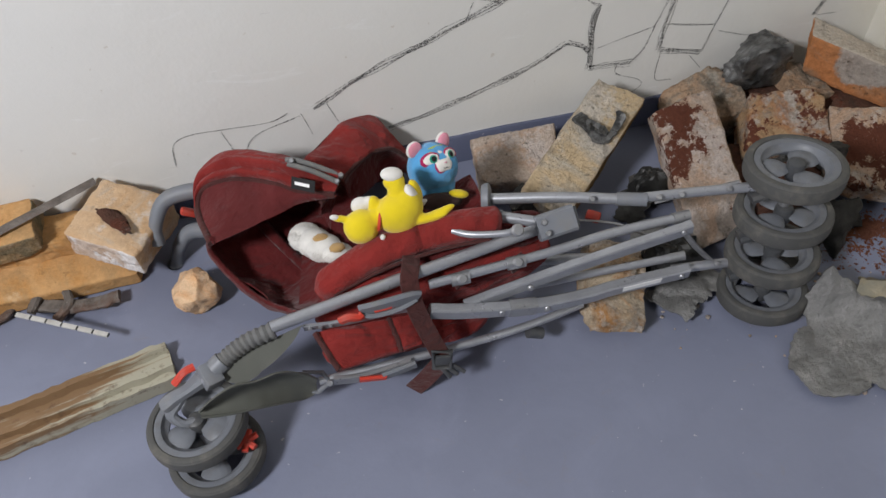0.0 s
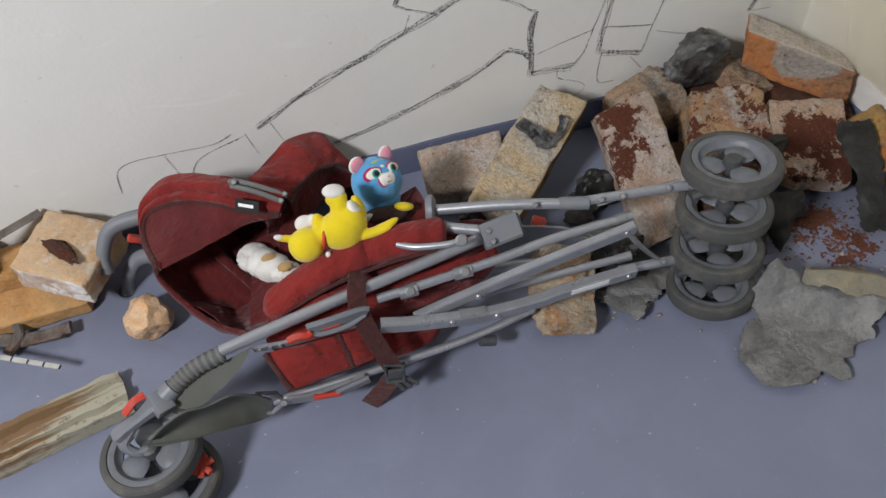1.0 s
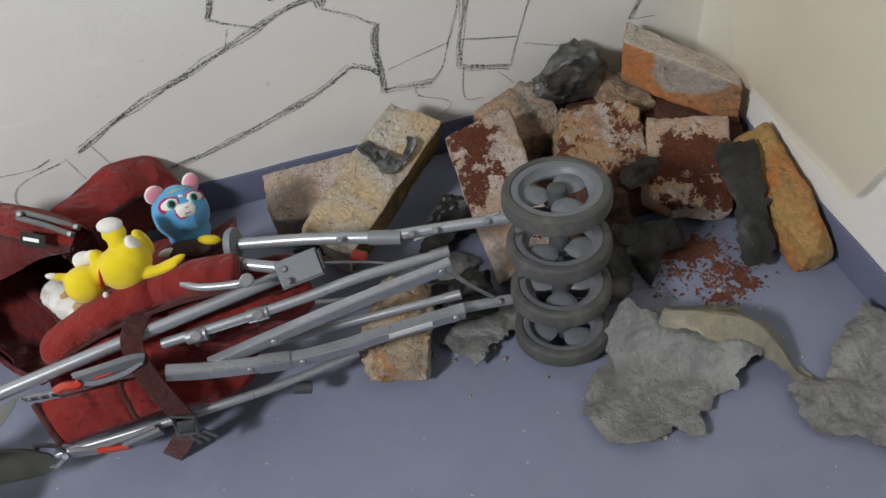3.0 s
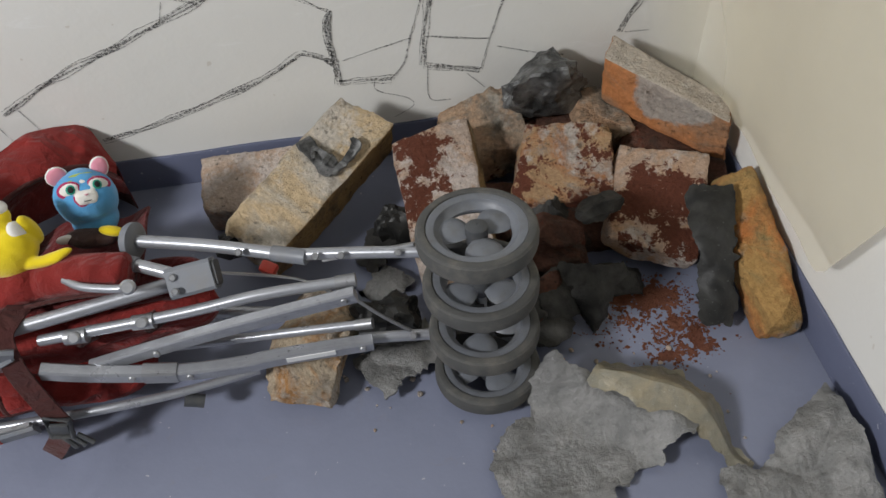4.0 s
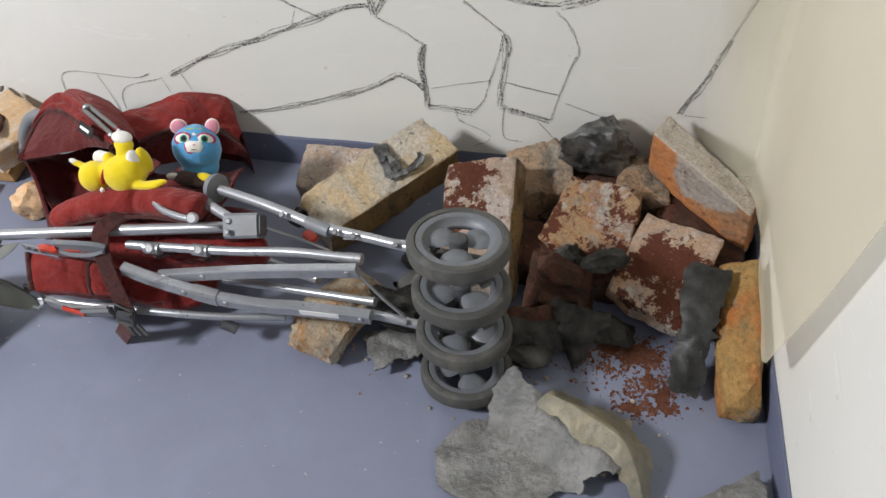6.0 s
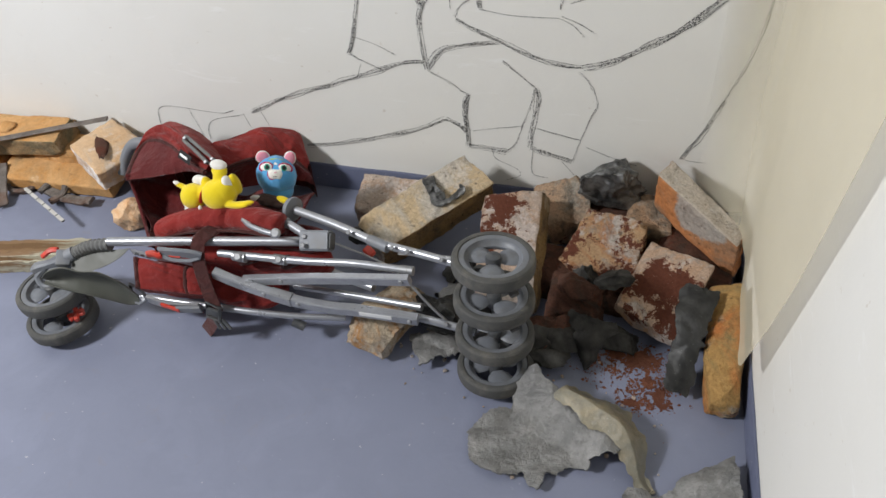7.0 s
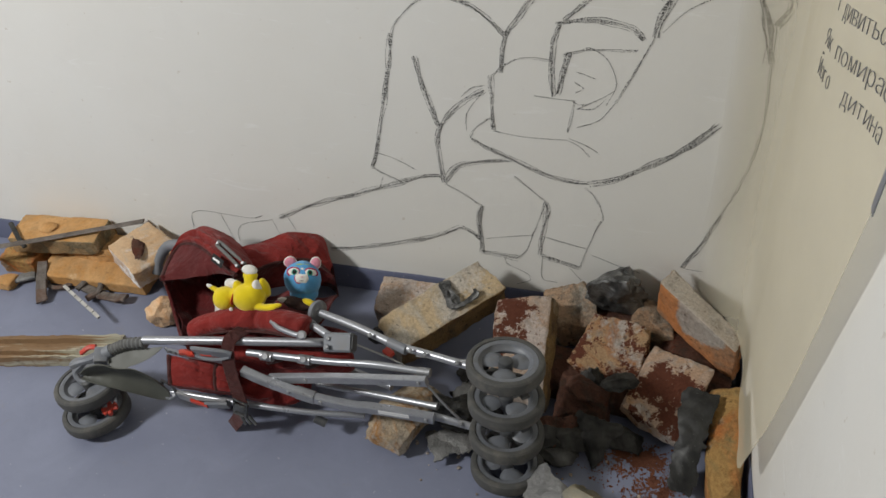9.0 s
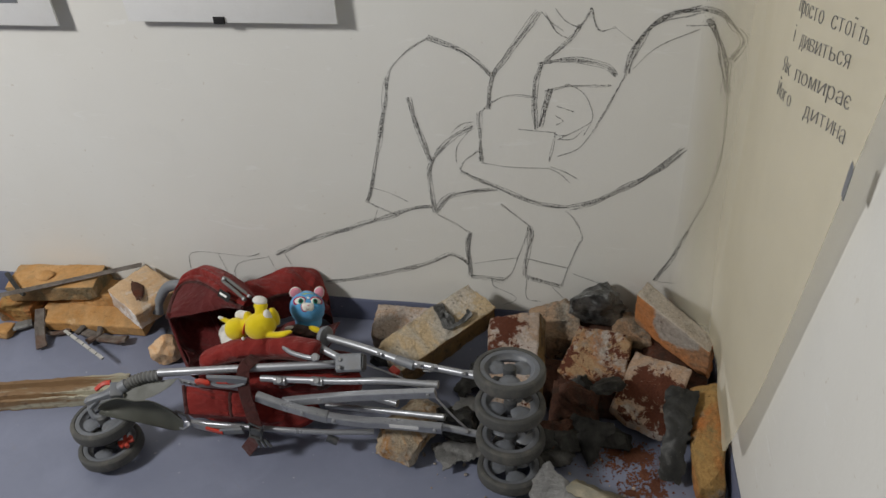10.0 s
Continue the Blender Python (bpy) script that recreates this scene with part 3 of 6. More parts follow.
line(0.008, (0.237, 0.604), (0.238, 0.552), (0.237, 0.487))
line(0.0026, (0.237, 0.484), (0.299, 0.476), (0.384, 0.477))
line(0.0026, (0.384, 0.477), (0.408, 0.464), (0.427, 0.444))
line(0.0026, (0.387, 0.481), (0.420, 0.468), (0.447, 0.452))
line(0.0026, (0.223, 0.571), (0.187, 0.521), (0.182, 0.479))
line(0.0045, (0.239, 0.604), (0.268, 0.630), (0.304, 0.646), (0.356, 0.644))
line(0.008, (0.370, 0.717), (0.357, 0.681), (0.353, 0.619), (0.355, 0.569))
line(0.008, (0.387, 0.663), (0.375, 0.620), (0.363, 0.575))
line(0.008, (0.360, 0.717), (0.402, 0.726), (0.451, 0.726), (0.495, 0.716), (0.516, 0.695))
line(0.0045, (0.373, 0.657), (0.419, 0.669), (0.506, 0.674))
line(0.0026, (0.319, 0.568), (0.355, 0.565), (0.396, 0.563))
line(0.0045, (0.396, 0.563), (0.392, 0.530), (0.384, 0.494))
line(0.0026, (0.402, 0.547), (0.443, 0.571), (0.471, 0.591))
line(0.0026, (0.402, 0.507), (0.443, 0.526), (0.472, 0.566))
line(0.0045, (0.472, 0.566), (0.499, 0.623), (0.534, 0.701))
line(0.0115, (0.534, 0.701), (0.543, 0.742), (0.567, 0.792), (0.606, 0.824), (0.666, 0.839))
line(0.0026, (0.545, 0.710), (0.590, 0.759), (0.664, 0.797))
line(0.008, (0.666, 0.839), (0.702, 0.827), (0.730, 0.797))
line(0.0115, (0.679, 0.819), (0.700, 0.776), (0.718, 0.721), (0.727, 0.663))
line(0.0045, (0.638, 0.803), (0.679, 0.805))
line(0.009, (0.730, 0.797), (0.745, 0.771), (0.727, 0.732))
line(0.0045, (0.727, 0.732), (0.731, 0.640), (0.734, 0.542), (0.719, 0.437), (0.685, 0.338))
line(0.008, (0.685, 0.338), (0.657, 0.270), (0.622, 0.201))
line(0.008, (0.363, 0.828), (0.335, 0.786), (0.295, 0.728), (0.270, 0.686), (0.258, 0.611))
line(0.008, (0.441, 0.803), (0.418, 0.764), (0.374, 0.723))
line(0.0045, (0.376, 0.825), (0.396, 0.786), (0.423, 0.773))
line(0.0045, (0.462, 0.838), (0.452, 0.814), (0.441, 0.800))
line(0.0045, (0.462, 0.838), (0.477, 0.792), (0.509, 0.800))
line(0.0026, (0.509, 0.797), (0.542, 0.770))
line(0.0026, (0.250, 0.182), (0.252, 0.161), (0.296, 0.140), (0.303, 0.124), (0.272, 0.108))
line(0.0026, (0.332, 0.192), (0.330, 0.134), (0.363, 0.125))
line(0.0026, (0.390, 0.169), (0.417, 0.138))
line(0.0026, (-0.528, 0.147), (-0.521, 0.188), (-0.494, 0.202), (-0.440, 0.202), (-0.364, 0.199), (-0.328, 0.210))
line(0.0026, (-0.441, 0.199), (-0.428, 0.151), (-0.424, 0.122))
line(0.0026, (-0.410, 0.126), (-0.407, 0.156), (-0.383, 0.181), (-0.310, 0.201))
line(0.0026, (-0.308, 0.206), (-0.295, 0.161))
line(0.0026, (-0.263, 0.214), (-0.248, 0.173))
line(0.0026, (0.438, 0.208), (0.494, 0.188), (0.539, 0.176))
line(0.0026, (0.632, 0.199), (0.669, 0.197))
# the small face and the loose strokes about it
for points in (((0.405, 0.664), (0.421, 0.670), (0.449, 0.652), (0.465, 0.621), (0.468, 0.594), (0.453, 0.557)), ((0.396, 0.622), (0.412, 0.617), (0.432, 0.610)), ((0.395, 0.600), (0.410, 0.589), (0.396, 0.578)), ((0.392, 0.560), (0.404, 0.554), (0.418, 0.556)), ((0.400, 0.545), (0.430, 0.548), (0.452, 0.570)), ((0.365, 0.819), (0.384, 0.798), (0.408, 0.781)), ((0.391, 0.825), (0.412, 0.800), (0.439, 0.787)), ((0.178, 0.551), (0.200, 0.572), (0.227, 0.580))):
    stroke(0.0026, points, 0.0, True)
drawing.normal_update()
solo("wall_drawing", drawing, charcoal_mat("charcoal", 0.485, 0.045), "charcoal contour drawing sketched on the cream wall", "drawing", smooth=False, kind="structure")

# ---- pictures hung above ----


def picture(x0, x1, z0, z1, clips, inner):
    base = thing("picture", ((x0 + x1) / 2, -0.02, z0), "unframed white mounted picture hung on the wall with clips", "picture", "pictures on the wall")
    bm = bmesh.new()
    box(bm, (x0, -0.026, z0), (x1, -0.021, z1), bevel=0.001)
    part("board", bm, WHITE, base)
    bm = bmesh.new()
    box(bm, (x0 + 0.03, -0.020, z0 + 0.03), (x1 - 0.03, -0.001, z1 - 0.03))
    part("backing", bm, GREYPLASTIC, base)
    for x in clips:
        bm = bmesh.new()
        box(bm, (x - 0.012, -0.030, z0 - 0.002), (x + 0.012, -0.0262, z0 + 0.013), bevel=0.001)
        part("clip", bm, BLACK, base, "black clip")
    bm = bmesh.new()
    box(bm, (inner[0], -0.0275, inner[1]), (inner[2], -0.0263, inner[3]))
    part("print", bm, GREYPLASTIC, base, "grey printed area")


picture(-0.472, -0.027, 0.798, 1.13, (-0.272,), (-0.40, 0.88, -0.10, 1.07))
picture(-1.08, -0.636, 0.785, 1.125, (-0.86,), (-1.01, 0.835, -0.711, 1.06))

# ---- translucent sheet in the corner ----
SHEET = gauze_mat("translucent_paper", (0.82, 0.755, 0.585), 0.66, (0.650, 0.745))


def stand_off(y):
    """How far the paper hangs off the east wall."""
    w = min(1.0, max(0.0, (-y - 0.10) / 0.20))
    return 0.007 + 0.023 * w * w * (3 - 2 * w)


def along_corner(s):
    """A way along the north wall, round the corner and along the east wall, by its length."""
    a, r = 0.03, 0.07
    x0 = wall_x(-0.12) - 0.007 - r
    q = r * math.pi / 2
    if s < a:
        return V(x0 - a + s, -0.003, 0)
    if s < a + q:
        w = (s - a) / r
        return V(x0 + r * math.sin(w), -0.003 - r * (1 - math.cos(w)), 0)
    y = -0.003 - r - (s - a - q)
    return V(wall_x(y) - stand_off(y), y, 0)


def veil(u, v):
    """The paper: a low hem that runs to a tip, then a free edge that slants up."""
    p = along_corner(0.92 * u)
    lo = 0.135 + 0.035 * max(0.0, -p.y / 0.455) ** 2 if p.y > -0.455 else 0.170 + (-p.y - 0.455) * 3.4
    z = lo + (max(1.35, lo + 0.02) - lo) * v
    # pushed out over the back of the corner brick, and waving a little
    push = 0.075 * math.exp(-(((z - 0.14) / 0.13) ** 2) - ((0.92 * u - 0.085) / 0.10) ** 2)
    wave = 0.004 * math.sin(p.y * 22 + 1.5 * z) * min(1.0, max(0.0, -p.y - 0.08) / 0.1)
    tip = math.exp(-(((p.y + 0.450) / 0.05) ** 2)) * (1 - v) ** 9
    return V(p.x - 0.7 * push + wave - 0.012 * tip, p.y - 0.7 * push, z - 0.008 * tip)


sheet_base = thing("hanging_sheet", (0.74, -0.3, 0.11), "translucent cream paper sheet hung in the room corner with handwriting", "paper sheet")
part("paper", patch(veil, 84, 34, 0.0006), SHEET, sheet_base)


def written(text, start, end, size):
    """A handwritten letter on the sheet, on the east wall's side."""
    data = bpy.data.curves.new("letter", "FONT")
    data.body, data.size, data.extrude, data.offset = text, 1.0, 0.002, -0.026
    ob = new("letter", data)
    bpy.context.view_layer.update()
    me = bpy.data.meshes.new_from_object(ob.evaluated_get(bpy.context.evaluated_depsgraph_get()))
    bpy.data.objects.remove(ob)
    xs = [v.co.x for v in me.vertices]
    wide = max(xs) - min(xs)
    a, b = Vector(start), Vector(end)
    for v in me.vertices:
        f = (v.co.x - min(xs)) / wide
        y = a.x + (b.x - a.x) * f
        z = a.y + (b.y - a.y) * f + v.co.y * size 
        x = wall_x(y) - stand_off(y) + 0.004 * math.sin(y * 22 + 1.5 * z)
        v.co = (x - 0.0020 - v.co.z * 0.2, y, z)
    ob = new("letter", me)
    me.materials.append(charcoal_ink)
    ob.parent = sheet_base
    bpy.context.view_layer.update()
    ob.matrix_parent_inverse = sheet_base.matrix_world.inverted()
    tagged(ob, "dark handwritten letter")


charcoal_ink = plastic("charcoal_ink", (0.12, 0.12, 0.12), 0.9, 0.6, (0.22, 0.21, 0.20))
for text, start, end in (("просто стоїть", (-0.344, 0.965), (-0.619, 1.038)), ("і дивиться", (-0.346, 0.922), (-0.575, 0.990)), ("Як помирає", (-0.312, 0.861), (-0.614, 0.957)), ("Його  дитина", (-0.306, 0.818), (-0.625, 0.920))):
    a, b = Vector(start), Vector(end)
    for k, letter in enumerate(text):
        if letter != " ":
            wide = {"і": 0.16, "ї": 0.32, "т": 0.62, "г": 0.55}.get(letter, 0.72)
            written("Н" if letter == "н" else letter, a.lerp(b, k / len(text)), a.lerp(b, (k + wide) / len(text)), 0.026 if letter == "н" else 0.034)
bm = bar([(wall_x(-0.664) - 0.0330, -0.664, 0.876), (wall_x(-0.667) - 0.0330, -0.667, 0.900), (wall_x(-0.669) - 0.0325, -0.669, 0.924)], 0.0012, 0.013, 4, (0, 1, 0), 0.1)
part("tape", bm, GREYPLASTIC, sheet_base, "strip of grey tape", smooth=False)

# ---- rubble: materials ----
SAND = rubble("pale_pinkish_stone", (0.54, 0.44, 0.36), (0.52, 0.35, 0.24), (0.40, 0.34, 0.28), 0.55, 0, 1.0, (0.60, 0.53, 0.48), 0.5, 0, 0.30)
OCHRE = rubble("pale_ochre_brick", (0.57, 0.435, 0.27), (0.50, 0.45, 0.37), (0.42, 0.375, 0.31), 0.55, 0, 0.8, (0.60, 0.54, 0.46), 0.5, 0, 0.40)
SANDRED = rubble("pale_stone_with_red_dust", (0.52, 0.37, 0.27), (0.46, 0.36, 0.29), (0.40, 0.35, 0.31), 0.6, 0.30, 1.0, (0.58, 0.50, 0.45), 0.3, 0.09, 0.0, (0.40, 0.62, 0.78))
SANDRED3 = rubble("pale_slab_heaped_with_red_dust", (0.52, 0.37, 0.27), (0.50, 0.30, 0.17), (0.38, 0.34, 0.30), 0.5, 0.50, 0.9, (0.54, 0.48, 0.43), 0.3, 0.075)
SANDRED2 = rubble("orange_stone_with_red_dust", (0.42, 0.27, 0.15), (0.40, 0.18, 0.08), (0.30, 0.27, 0.24), 0.50, 0.52, 1.0, (0.50, 0.45, 0.40), 0.4, 0, 0.35)
ORANGE = rubble("orange_brick", (0.42, 0.25, 0.09), (0.54, 0.20, 0.06), (0.26, 0.20, 0.09), 0.34, 0, 0.6, (0.36, 0.31, 0.24), 0.7, 0, 0.45)
STONEORANGE = rubble("pale_stone_with_orange_clay", (0.52, 0.42, 0.30), (0.44, 0.23, 0.09), (0.36, 0.31, 0.25), 0.45, 0, 1.1, (0.56, 0.49, 0.41), 0.5, 0, 0.4)
ORANGE2 = rubble("orange_grey_brick", (0.50, 0.20, 0.075), (0.44, 0.21, 0.10), (0.26, 0.17, 0.11), 0.46, 0, 0.55, (0.40, 0.37, 0.33), 0.5, 0, 0.30, (0.58, 0.45, 0.66), 0.26)
YELLOWBRICK = rubble("yellow_clay_brick", (0.50, 0.29, 0.125), (0.46, 0.235, 0.08), (0.38, 0.235, 0.11), 0.26, 0, 0.6, (0.54, 0.38, 0.22), 0.18)
BROKENCLAY = rubble("broken_clay_face", (0.46, 0.30, 0.15), (0.36, 0.25, 0.13), (0.22, 0.19, 0.12), 0.2, 0, 1.2, (0.44, 0.34, 0.22), 0.5)
SANDLUMP = rubble("sandy_clay_lump", (0.68, 0.47, 0.29), (0.64, 0.37, 0.19), (0.58, 0.40, 0.26), 0.35, 0, 1.6, (0.72, 0.56, 0.40), 0.19)
WHITEBRICK = rubble("whitewashed_brick", (0.52, 0.36, 0.22), (0.48, 0.31, 0.17), (0.44, 0.37, 0.29), 0.40, 0, 0.7, (0.58, 0.52, 0.46), 0.15)
GREYSTONE = rubble("grey_stone", (0.46, 0.30, 0.19), (0.36, 0.27, 0.19), (0.15, 0.14, 0.12), 0.45, 0.05, 1.0, (0.40, 0.36, 0.30), 0.65, 0, 0.5)
# red brick, darkened so that its colour holds the shade inside the pile
SHADEDBRICK = rubble("shaded_red_brick", (0.12, 0.056, 0.038), (0.085, 0.040, 0.027), (0.065, 0.047, 0.037), 0.1, 0.18, 1.2)
# pale top of the corner brick: the paper's haze put into its colour
PALETOP = rubble("pale_hazed_skin", (0.58, 0.51, 0.42), (0.54, 0.46, 0.37), (0.47, 0.41, 0.34), 0.4, 0, 1.0, (0.62, 0.57, 0.49), 0.25)
# brown clay of the steep brick's side; shade on the ochre brick's side
OCHRESIDE = rubble("brown_clay_and_shade", (0.36, 0.23, 0.10), (0.26, 0.16, 0.08), (0.20, 0.14, 0.08), 0.2, 0, 1.2, (0.40, 0.32, 0.22), 0.6, 0, 0.4)
LIMEWASH = rubble("flaking_limewash", (0.56, 0.45, 0.37), (0.50, 0.36, 0.26), (0.46, 0.33, 0.24), 0.62, 0, 1.6, (0.76, 0.73, 0.71), 0.18)
DUST = rubble("red_brick_dust", (0.27, 0.108, 0.062), (0.20, 0.075, 0.043), (0.23, 0.09, 0.055), 0, 0, 3.0)
LEAD = scrap("grey_torn_metal", (0.165, 0.165, 0.160), (0.265, 0.26, 0.25), None, 0.25, 0.42, 1.3, 0.5, 0.75, 0.5, 0.15, 0.75)
LEAD_WARM = scrap("yellowed_torn_metal", (0.28, 0.24, 0.16), (0.20, 0.19, 0.15), None, 0.1, 0.40, 1.4, 0.35, 0.7, 0.5, 0.12, 0.35)
DARKMETAL = scrap("dark_scorched_metal", (0.018, 0.018, 0.017), (0.048, 0.047, 0.043), None, 0.2, 0.42, 0.8, 0.4, 0.15, 0.35, 0.10, 0.25)
CRUMPLED = scrap("crumpled_grey_metal", (0.045, 0.045, 0.044), (0.24, 0.24, 0.235), None, 0.55, 0.32, 1.5, 0.5, 0.3, 0.5, 0.12)
# black of the scorched shards, and of the lumps that stand for shade
SCORCHSHADE = scrap("scorched_plate_and_shade", (0.035, 0.034, 0.032), (0.085, 0.082, 0.075), None, 0.05, 0.6, 1.2, 0.6, 0.06, 0.15, 0.15, 0.3)
RUSTY = scrap("rusty_brown_metal", (0.095, 0.078, 0.066), (0.19, 0.165, 0.145), (0.11, 0.06, 0.04), 0.2, 0.65, 1.4)
PLANKMETAL = Nodes("flaking_green_grey_paint")
_s = PLANKMETAL.noise(1.0, 6, 0.65, 0.2, PLANKMETAL.stretch(3.0, 60.0, 40.0))
_x = PLANKMETAL.add("ShaderNodeSeparateXYZ")
PLANKMETAL.link(PLANKMETAL.co, _x.inputs[0])
_w = PLANKMETAL.ramp(_x.outputs[0], -0.16, -0.02, 0.10, -0.16)
_c = PLANKMETAL.mix(PLANKMETAL.ramp(PLANKMETAL.maths("ADD", _s, _w), 0.46, 0.56), (0.36, 0.34, 0.26), (0.20, 0.12, 0.06))
_c = PLANKMETAL.mix(PLANKMETAL.ramp(PLANKMETAL.noise(60, 6, 0.7), 0.55, 0.7, 0, 0.8), _c, (0.10, 0.06, 0.035))
PLANKMETAL.bump(_s, 0.5, 0.003)
PLANKMETAL = PLANKMETAL.done(_c, 0.7, 0.1, 0.4)

bed["lay"], bed["rest"] = PILE_LAY, True
# ---- rubble along the wall and in the corner ----
PILE = "rubble in the corner"
bed["lay"] = Matrix()
solo("brick_fragment", chunk([(-0.027, -0.124, 0.060), (0.110, -0.150, 0.064), (0.128, -0.052, 0.104), (-0.024, -0.040, 0.090)], (0.004, 0.010, -0.062), 11, 4, 0.004, 0.16), SAND, "pale sandy brick fragment leaning against the skirting", "brick", PILE)
# the right side's shade is put in by the darker skin
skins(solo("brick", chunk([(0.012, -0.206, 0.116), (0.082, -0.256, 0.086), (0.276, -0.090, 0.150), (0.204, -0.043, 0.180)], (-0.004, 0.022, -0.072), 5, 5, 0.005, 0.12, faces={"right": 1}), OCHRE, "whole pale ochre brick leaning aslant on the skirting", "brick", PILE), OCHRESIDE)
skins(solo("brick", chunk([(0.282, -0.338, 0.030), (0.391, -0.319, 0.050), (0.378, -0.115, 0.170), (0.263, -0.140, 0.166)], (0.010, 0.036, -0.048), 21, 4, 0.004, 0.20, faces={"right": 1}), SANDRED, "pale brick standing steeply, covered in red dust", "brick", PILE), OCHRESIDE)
solo("stone", chunk([(0.366, -0.112, 0.078), (0.470, -0.112, 0.112), (0.448, -0.016, 0.144), (0.340, -0.018, 0.096)], (0.006, 0.004, -0.075), 8, 7, 0.006, 0.34), GREYSTONE, "grey brown rough stone against the wall", "stone", PILE)
skins(solo("brick", chunk([(0.580, -0.062, 0.199), (0.738, -0.180, 0.150), (0.754, -0.142, 0.152), (0.608, -0.022, 0.206)], (0.004, -0.010, -0.080), 31, 3, 0.004, 0.12, faces={"top": 1}), ORANGE2, "large orange and grey brick wedged in the room corner", "brick", PILE), PALETOP)
solo("brick_fragment", chunk([(0.541, -0.292, 0.078), (0.655, -0.350, 0.068), (0.708, -0.205, 0.124), (0.590, -0.160, 0.118)], (-0.006, 0.018, -0.045), 41, 6, 0.004, 0.26), SANDRED3, "flat pale brick slab leaning, heaped with red dust", "brick", PILE)
solo("brick_fragment", chunk([(0.420, -0.206, 0.080), (0.570, -0.240, 0.090), (0.580, -0.138, 0.146), (0.462, -0.106, 0.132)], (0.0, 0.020, -0.066), 51, 6, 0.005, 0.30), SANDRED2, "chipped orange brick lump with red dust", "brick", PILE)
solo("brick", chunk([(0.706, -0.452, 0.050), (0.768, -0.458, 0.060), (0.760, -0.236, 0.126), (0.698, -0.234, 0.114)], (0.004, 0.012, -0.056), 61, 7, 0.005, 0.30, 21, 0.014), ORANGE, "long orange brick lying against the skirting", "brick", PILE)
bed["lay"] = PILE_LAY
solo("brick_fragment", block((0.42, -0.30, 0.070), (0.10, 0.0, 0.0), (0.0, 0.09, 0.02), 0.085, 71, 5, 0.005, 0.3), SHADEDBRICK, "red brick fragment deep in the pile, shade in its colour", "brick", PILE)
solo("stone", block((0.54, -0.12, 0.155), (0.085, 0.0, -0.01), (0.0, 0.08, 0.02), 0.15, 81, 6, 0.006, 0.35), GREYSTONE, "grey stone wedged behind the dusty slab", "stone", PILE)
solo("stone", block((0.46, -0.09, 0.145), (0.12, 0.0, 0.0), (0.0, 0.075, 0.0), 0.143, 83, 6, 0.006, 0.3), SHADEDBRICK, "broken brick under the crumpled metal, shade in its colour", "brick", PILE)
solo("brick_fragment", block((0.60, -0.150, 0.142), (0.13, -0.02, -0.03), (0.03, 0.12, 0.0), 0.14, 97, 5, 0.006, 0.25), SHADEDBRICK, "filler brick under the corner brick, shade in its colour", "brick", PILE)
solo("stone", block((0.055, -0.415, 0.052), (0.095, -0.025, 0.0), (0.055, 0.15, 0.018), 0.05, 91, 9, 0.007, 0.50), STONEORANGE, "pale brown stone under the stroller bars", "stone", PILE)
solo("brick_fragment", block((0.66, -0.215, 0.10), (0.08, 0.0, 0.0), (0.0, 0.12, 0.02), 0.10, 93, 5, 0.005, 0.3), SHADEDBRICK, "brick under the orange bricks, shade in its colour", "brick", PILE)


def crumpled_lump(centre, size, seed, material, label, amount=0.5, name="scrap_metal", subdivisions=3):
    """A wad of crushed plate: flat facets that meet in sharp folds and dents."""
    bm = bmesh.new()
    bmesh.ops.create_icosphere(bm, subdivisions=subdivisions + 1, radius=1)
    shift = V(seed, 0.3 * seed, -seed)
    dice = random.Random(int(seed))
    planes = [(V(dice.gauss(0, 1), dice.gauss(0, 1), dice.gauss(0, 1)).normalized(), dice.uniform(0.55, 0.85)) for _ in range(9)]
    for v in bm.verts:
        d = v.co.copy()
        far = max(abs(d.x), abs(d.y), abs(d.z))
        d = d.lerp(d / far * 0.88, 0.5)
        for way, far in planes:
            d -= way * max(0.0, d.dot(way) - far)
        q = d * 1.1 + shift
        # broad bulges with a few sharp valleys between the flats
        crease = abs(noise.noise(q)) + 0.55 * abs(noise.noise(q * 2.3 + shift)) + 0.16 * abs(noise.noise(q * 5.2))
        k = 1.18 + amount * (0.30 * noise.noise(q * 0.9 + V(4, 4, 4)) - 0.50 * crease)
        v.co = d * k + 0.10 * amount * noise.noise_vector(q * 1.7)
        v.co += 0.022 * amount * noise.noise_vector(v.co * 7 + shift)
        v.co = V(v.co.x * size[0], v.co.y * size[1], v.co.z * size[2]) + Vector(centre)
    return solo(name, bm, material, label, "scrap metal", PILE, angle=24)


crumpled_lump((0.508, -0.056, 0.194), (0.072, 0.052, 0.056), 6.0, CRUMPLED, "crumpled dark grey metal lump on top of the pile", 0.95, "scrap_metal", 4)
crumpled_lump((0.535, -0.255, 0.125), (0.034, 0.022, 0.018), 9.0, SCORCHSHADE, "small twisted dark metal scrap", 0.8)
crumpled_lump((0.47, -0.27, 0.105), (0.034, 0.024, 0.024), 14.0, SHADEDBRICK, "small dusty rubble crumb", 0.6, "rubble_crumb")
crumpled_lump((0.238, -0.335, 0.055), (0.045, 0.038, 0.055), 22.0, DARKMETAL, "dark crumpled scrap beneath the stroller bars", 1.1)


